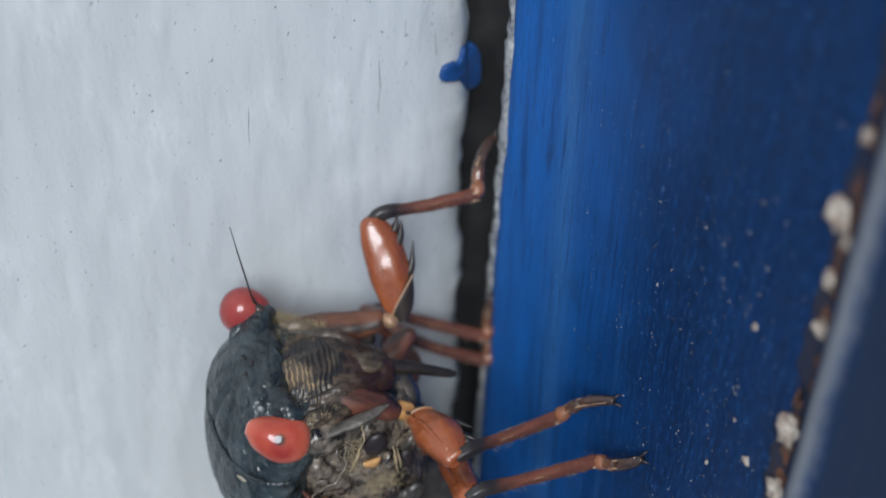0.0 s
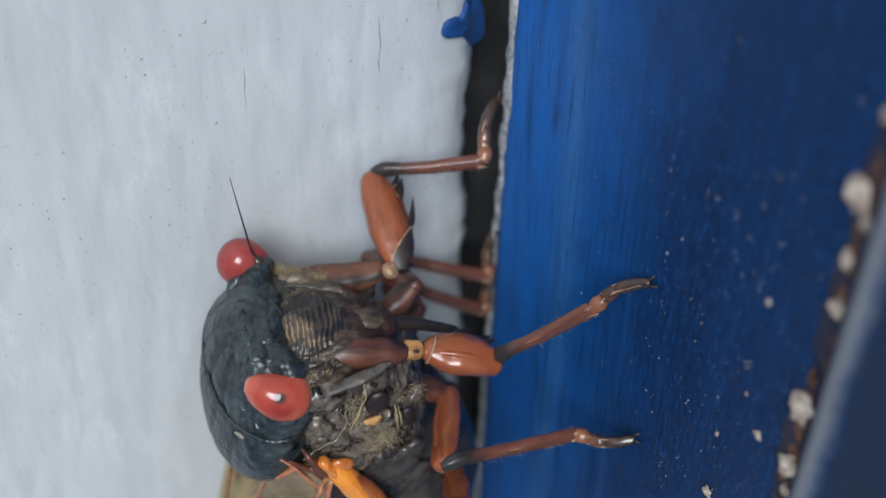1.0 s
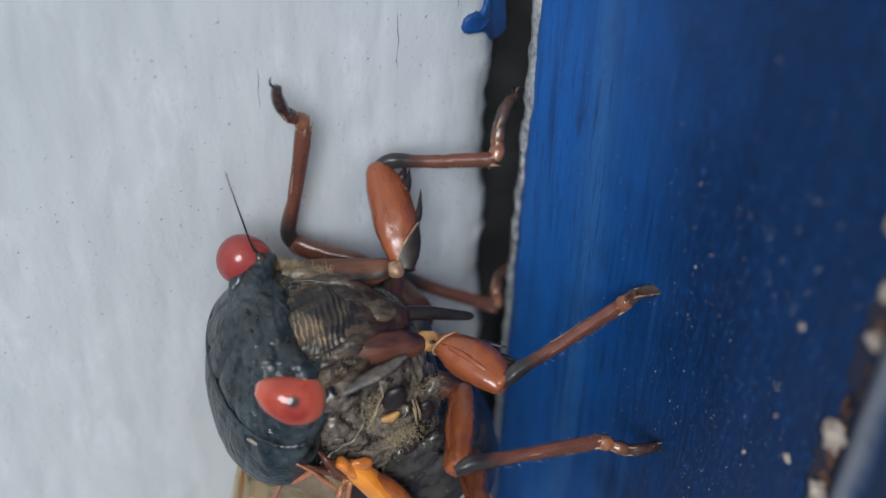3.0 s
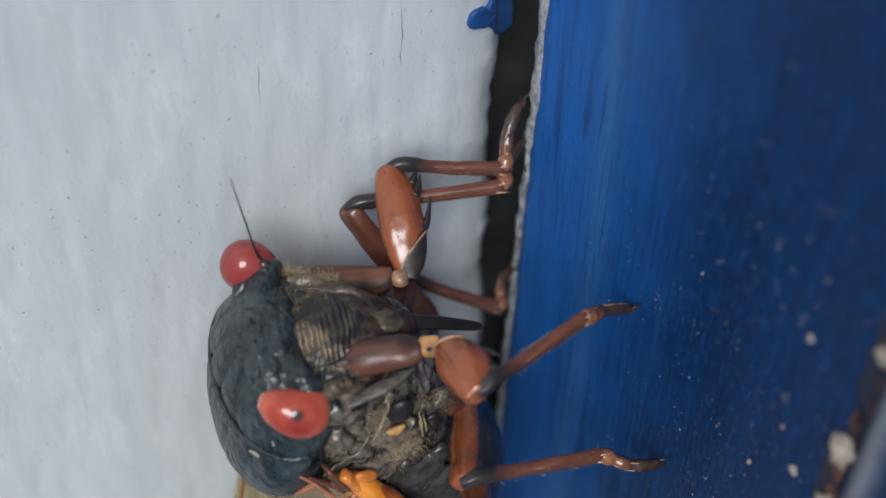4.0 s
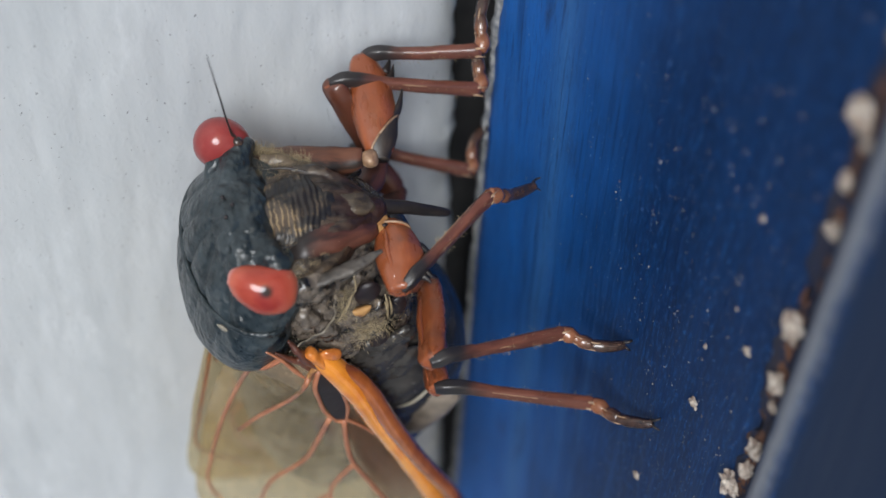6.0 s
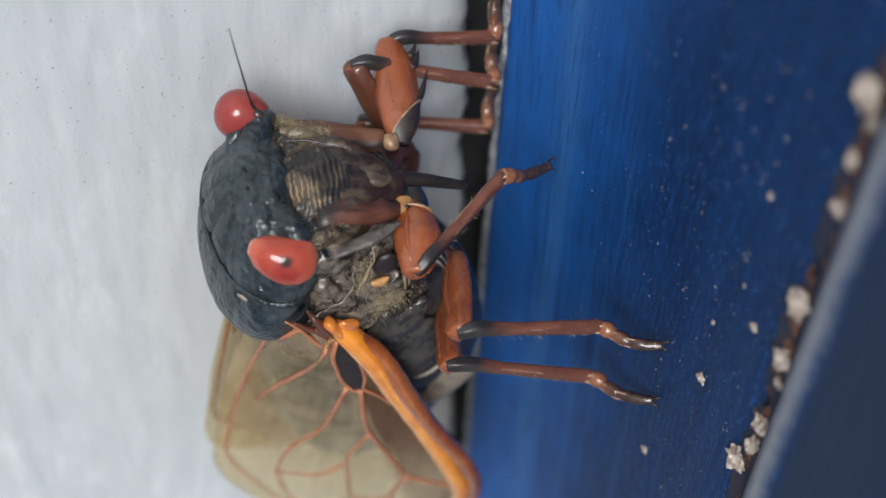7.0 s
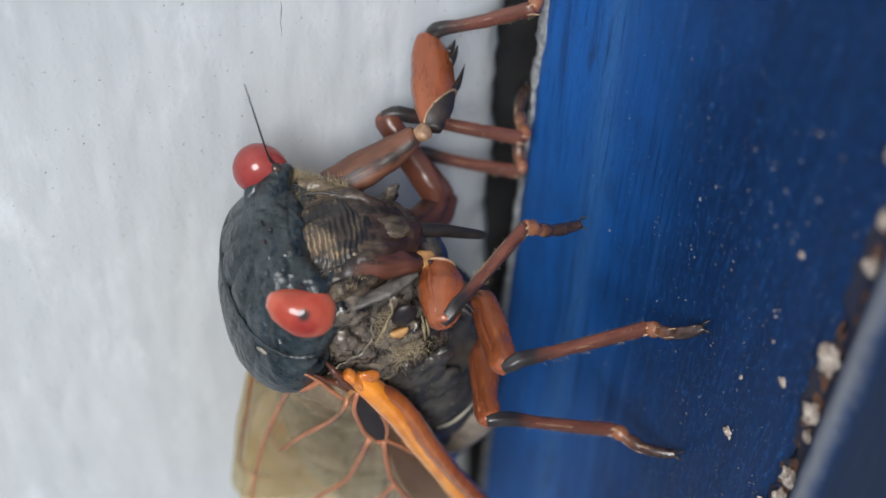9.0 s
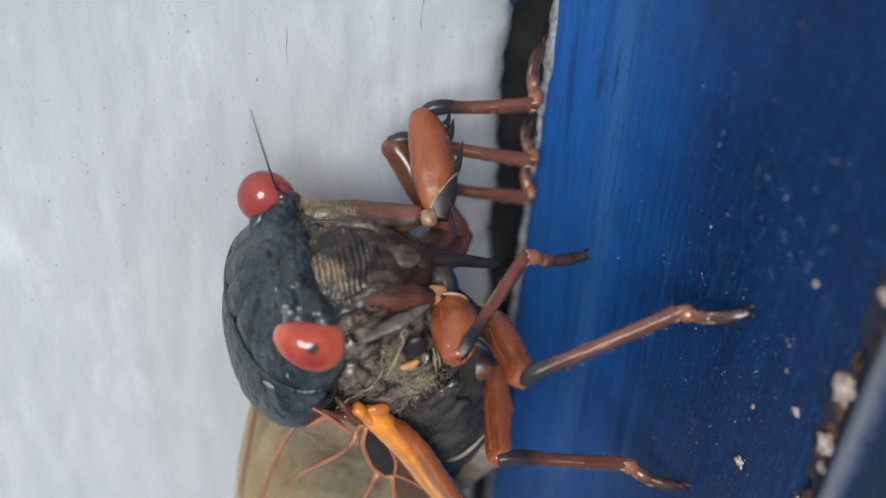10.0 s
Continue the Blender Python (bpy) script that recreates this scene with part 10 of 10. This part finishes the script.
    walk(left_hind[2], along([
        (0, (-7.17, 6.22, -8.41), (-9.72, 5.27, -13.71), (-0.90, 0.04, 0.43)), (0.25, (-7.04, 6.17, -8.41), (-9.65, 5.26, -13.68), (-0.90, 0.04, 0.44)),
        (0.5, (-6.91, 6.12, -8.41), (-9.59, 5.24, -13.66), (-0.89, 0.04, 0.45)), (0.75, (-6.77, 6.06, -8.42), (-9.52, 5.23, -13.63), (-0.89, 0.04, 0.46)),
        (1, (-6.64, 6.01, -8.42), (-9.45, 5.21, -13.60), (-0.88, 0.04, 0.47)), (1.25, (-6.38, 6.08, -8.09), (-8.77, 4.61, -13.33), (-0.91, 0.06, 0.40)),
        (1.5, (-6.10, 6.06, -7.79), (-8.03, 3.93, -13.00), (-0.94, 0.05, 0.33)), (1.833, (-6.23, 5.97, -7.83), (-8.30, 3.96, -13.03), (-0.94, 0.06, 0.35)),
        (2.167, (-6.36, 5.89, -7.87), (-8.57, 4.00, -13.06), (-0.93, 0.06, 0.37)), (2.5, (-6.50, 5.79, -7.91), (-8.84, 4.03, -13.09), (-0.92, 0.07, 0.39)),
        (2.833, (-6.63, 5.70, -7.95), (-9.10, 4.06, -13.11), (-0.91, 0.07, 0.41)), (3.167, (-6.76, 5.60, -8.00), (-9.36, 4.08, -13.13), (-0.90, 0.07, 0.44)),
        (3.5, (-6.89, 5.50, -8.04), (-9.62, 4.11, -13.14), (-0.89, 0.07, 0.46)), (3.875, (-6.61, 5.71, -7.95), (-9.32, 4.25, -13.05), (-0.89, 0.07, 0.45)),
        (4.25, (-6.32, 5.84, -7.86), (-8.99, 4.31, -12.96), (-0.89, 0.07, 0.45)), (4.625, (-6.04, 5.89, -7.81), (-8.69, 4.30, -12.90), (-0.89, 0.07, 0.44)),
        (5, (-5.80, 5.89, -7.78), (-8.42, 4.23, -12.87), (-0.90, 0.08, 0.44)), (5.333, (-5.71, 5.94, -7.61), (-7.94, 4.22, -12.87), (-0.93, 0.06, 0.37)),
        (5.667, (-5.63, 5.98, -7.45), (-7.45, 4.22, -12.84), (-0.95, 0.04, 0.31)), (6, (-5.55, 6.02, -7.29), (-6.94, 4.21, -12.80), (-0.97, 0.01, 0.24)),
        (6.333, (-5.48, 6.04, -7.14), (-6.44, 4.20, -12.73), (-0.99, -0.01, 0.17)), (6.667, (-5.42, 6.06, -7.00), (-5.94, 4.20, -12.63), (-0.99, -0.03, 0.10)),
        (7, (-5.36, 6.07, -6.87), (-5.45, 4.20, -12.52), (-1.00, -0.05, 0.03)), (7.25, (-5.15, 5.95, -6.93), (-5.15, 4.14, -12.61), (-1.00, -0.06, 0.02)),
        (7.5, (-4.95, 5.82, -7.01), (-4.87, 4.07, -12.71), (-1.00, -0.06, 0.00)), (7.75, (-5.10, 6.14, -7.48), (-5.88, 4.79, -13.23), (-0.99, -0.01, 0.14)),
        (8, (-5.34, 6.35, -8.05), (-6.97, 5.43, -13.70), (-0.96, 0.01, 0.28)), (8.25, (-5.32, 6.42, -8.12), (-6.94, 5.37, -13.75), (-0.96, 0.01, 0.27)),
        (8.5, (-5.30, 6.49, -8.18), (-6.91, 5.31, -13.79), (-0.96, 0.02, 0.27)), (8.75, (-5.28, 6.56, -8.25), (-6.89, 5.24, -13.83), (-0.96, 0.02, 0.27)),
        (9, (-5.26, 6.63, -8.32), (-6.86, 5.18, -13.87), (-0.96, 0.02, 0.27)), (9.25, (-5.39, 6.50, -8.37), (-6.85, 5.16, -13.99), (-0.97, 0.01, 0.25)),
        (9.5, (-5.53, 6.36, -8.43), (-6.85, 5.13, -14.10), (-0.97, 0.01, 0.23)), (9.75, (-5.17, 6.05, -8.37), (-6.88, 5.18, -14.00), (-0.96, 0.01, 0.29)),
        (10, (-4.82, 5.73, -8.32), (-6.91, 5.22, -13.87), (-0.94, 0.01, 0.35)),
    ]))
    walk(left_hind[3], along([
        (0, (-9.72, 5.27, -13.71), (-7.42, 6.18, -14.78), (0.46, -0.14, 0.87)), (0.25, (-9.65, 5.26, -13.68), (-7.33, 6.14, -14.72), (0.45, -0.15, 0.88)),
        (0.5, (-9.59, 5.24, -13.66), (-7.24, 6.09, -14.66), (0.44, -0.16, 0.88)), (0.75, (-9.52, 5.23, -13.63), (-7.14, 6.05, -14.60), (0.42, -0.17, 0.89)),
        (1, (-9.45, 5.21, -13.60), (-7.05, 6.00, -14.54), (0.41, -0.18, 0.89)), (1.25, (-8.77, 4.61, -13.33), (-7.04, 6.18, -14.67), (0.53, 0.13, 0.84)),
        (1.5, (-8.03, 3.93, -13.00), (-7.26, 6.03, -14.51), (0.32, 0.47, 0.82)), (1.833, (-8.30, 3.96, -13.03), (-7.58, 6.04, -14.60), (0.31, 0.50, 0.81)),
        (2.167, (-8.57, 4.00, -13.06), (-7.91, 6.05, -14.68), (0.30, 0.53, 0.79)), (2.5, (-8.84, 4.03, -13.09), (-8.23, 6.06, -14.75), (0.29, 0.55, 0.78)),
        (2.833, (-9.10, 4.06, -13.11), (-8.55, 6.06, -14.83), (0.28, 0.58, 0.77)), (3.167, (-9.36, 4.08, -13.13), (-8.87, 6.06, -14.89), (0.27, 0.60, 0.75)),
        (3.5, (-9.62, 4.11, -13.14), (-9.18, 6.06, -14.95), (0.27, 0.62, 0.74)), (3.875, (-9.32, 4.25, -13.05), (-8.87, 6.22, -14.83), (0.27, 0.61, 0.74)),
        (4.25, (-8.99, 4.31, -12.96), (-8.54, 6.30, -14.73), (0.28, 0.60, 0.75)), (4.625, (-8.69, 4.30, -12.90), (-8.22, 6.30, -14.64), (0.28, 0.59, 0.76)),
        (5, (-8.42, 4.23, -12.87), (-7.95, 6.25, -14.59), (0.29, 0.58, 0.76)), (5.333, (-7.94, 4.22, -12.87), (-7.43, 6.25, -14.57), (0.30, 0.57, 0.77)),
        (5.667, (-7.45, 4.22, -12.84), (-6.89, 6.24, -14.53), (0.32, 0.55, 0.77)), (6, (-6.94, 4.21, -12.80), (-6.34, 6.23, -14.47), (0.33, 0.54, 0.77)),
        (6.333, (-6.44, 4.20, -12.73), (-5.79, 6.22, -14.38), (0.34, 0.53, 0.78)), (6.667, (-5.94, 4.20, -12.63), (-5.25, 6.22, -14.27), (0.35, 0.51, 0.78)),
        (7, (-5.45, 4.20, -12.52), (-4.72, 6.22, -14.14), (0.36, 0.50, 0.79)), (7.25, (-5.15, 4.14, -12.61), (-4.47, 6.23, -14.17), (0.36, 0.48, 0.80)),
        (7.5, (-4.87, 4.07, -12.71), (-4.24, 6.22, -14.21), (0.41, 0.44, 0.80)), (7.75, (-5.88, 4.79, -13.23), (-4.12, 6.49, -14.34), (0.46, 0.10, 0.88)),
        (8, (-6.97, 5.43, -13.70), (-4.47, 6.30, -14.18), (0.25, -0.21, 0.94)), (8.25, (-6.94, 5.37, -13.75), (-4.56, 6.46, -14.34), (0.31, -0.16, 0.94)),
        (8.5, (-6.91, 5.31, -13.79), (-4.68, 6.62, -14.50), (0.36, -0.10, 0.93)), (8.75, (-6.89, 5.24, -13.83), (-4.82, 6.76, -14.65), (0.39, -0.04, 0.92)),
        (9, (-6.86, 5.18, -13.87), (-4.98, 6.88, -14.78), (0.41, 0.04, 0.91)), (9.25, (-6.85, 5.16, -13.99), (-5.22, 7.03, -15.02), (0.42, 0.13, 0.90)),
        (9.5, (-6.85, 5.13, -14.10), (-5.48, 7.15, -15.24), (0.40, 0.23, 0.89)), (9.75, (-6.88, 5.18, -14.00), (-5.74, 7.34, -15.15), (0.35, 0.29, 0.89)),
        (10, (-6.91, 5.22, -13.87), (-6.01, 7.49, -15.01), (0.29, 0.34, 0.90)),
    ]))


motions()
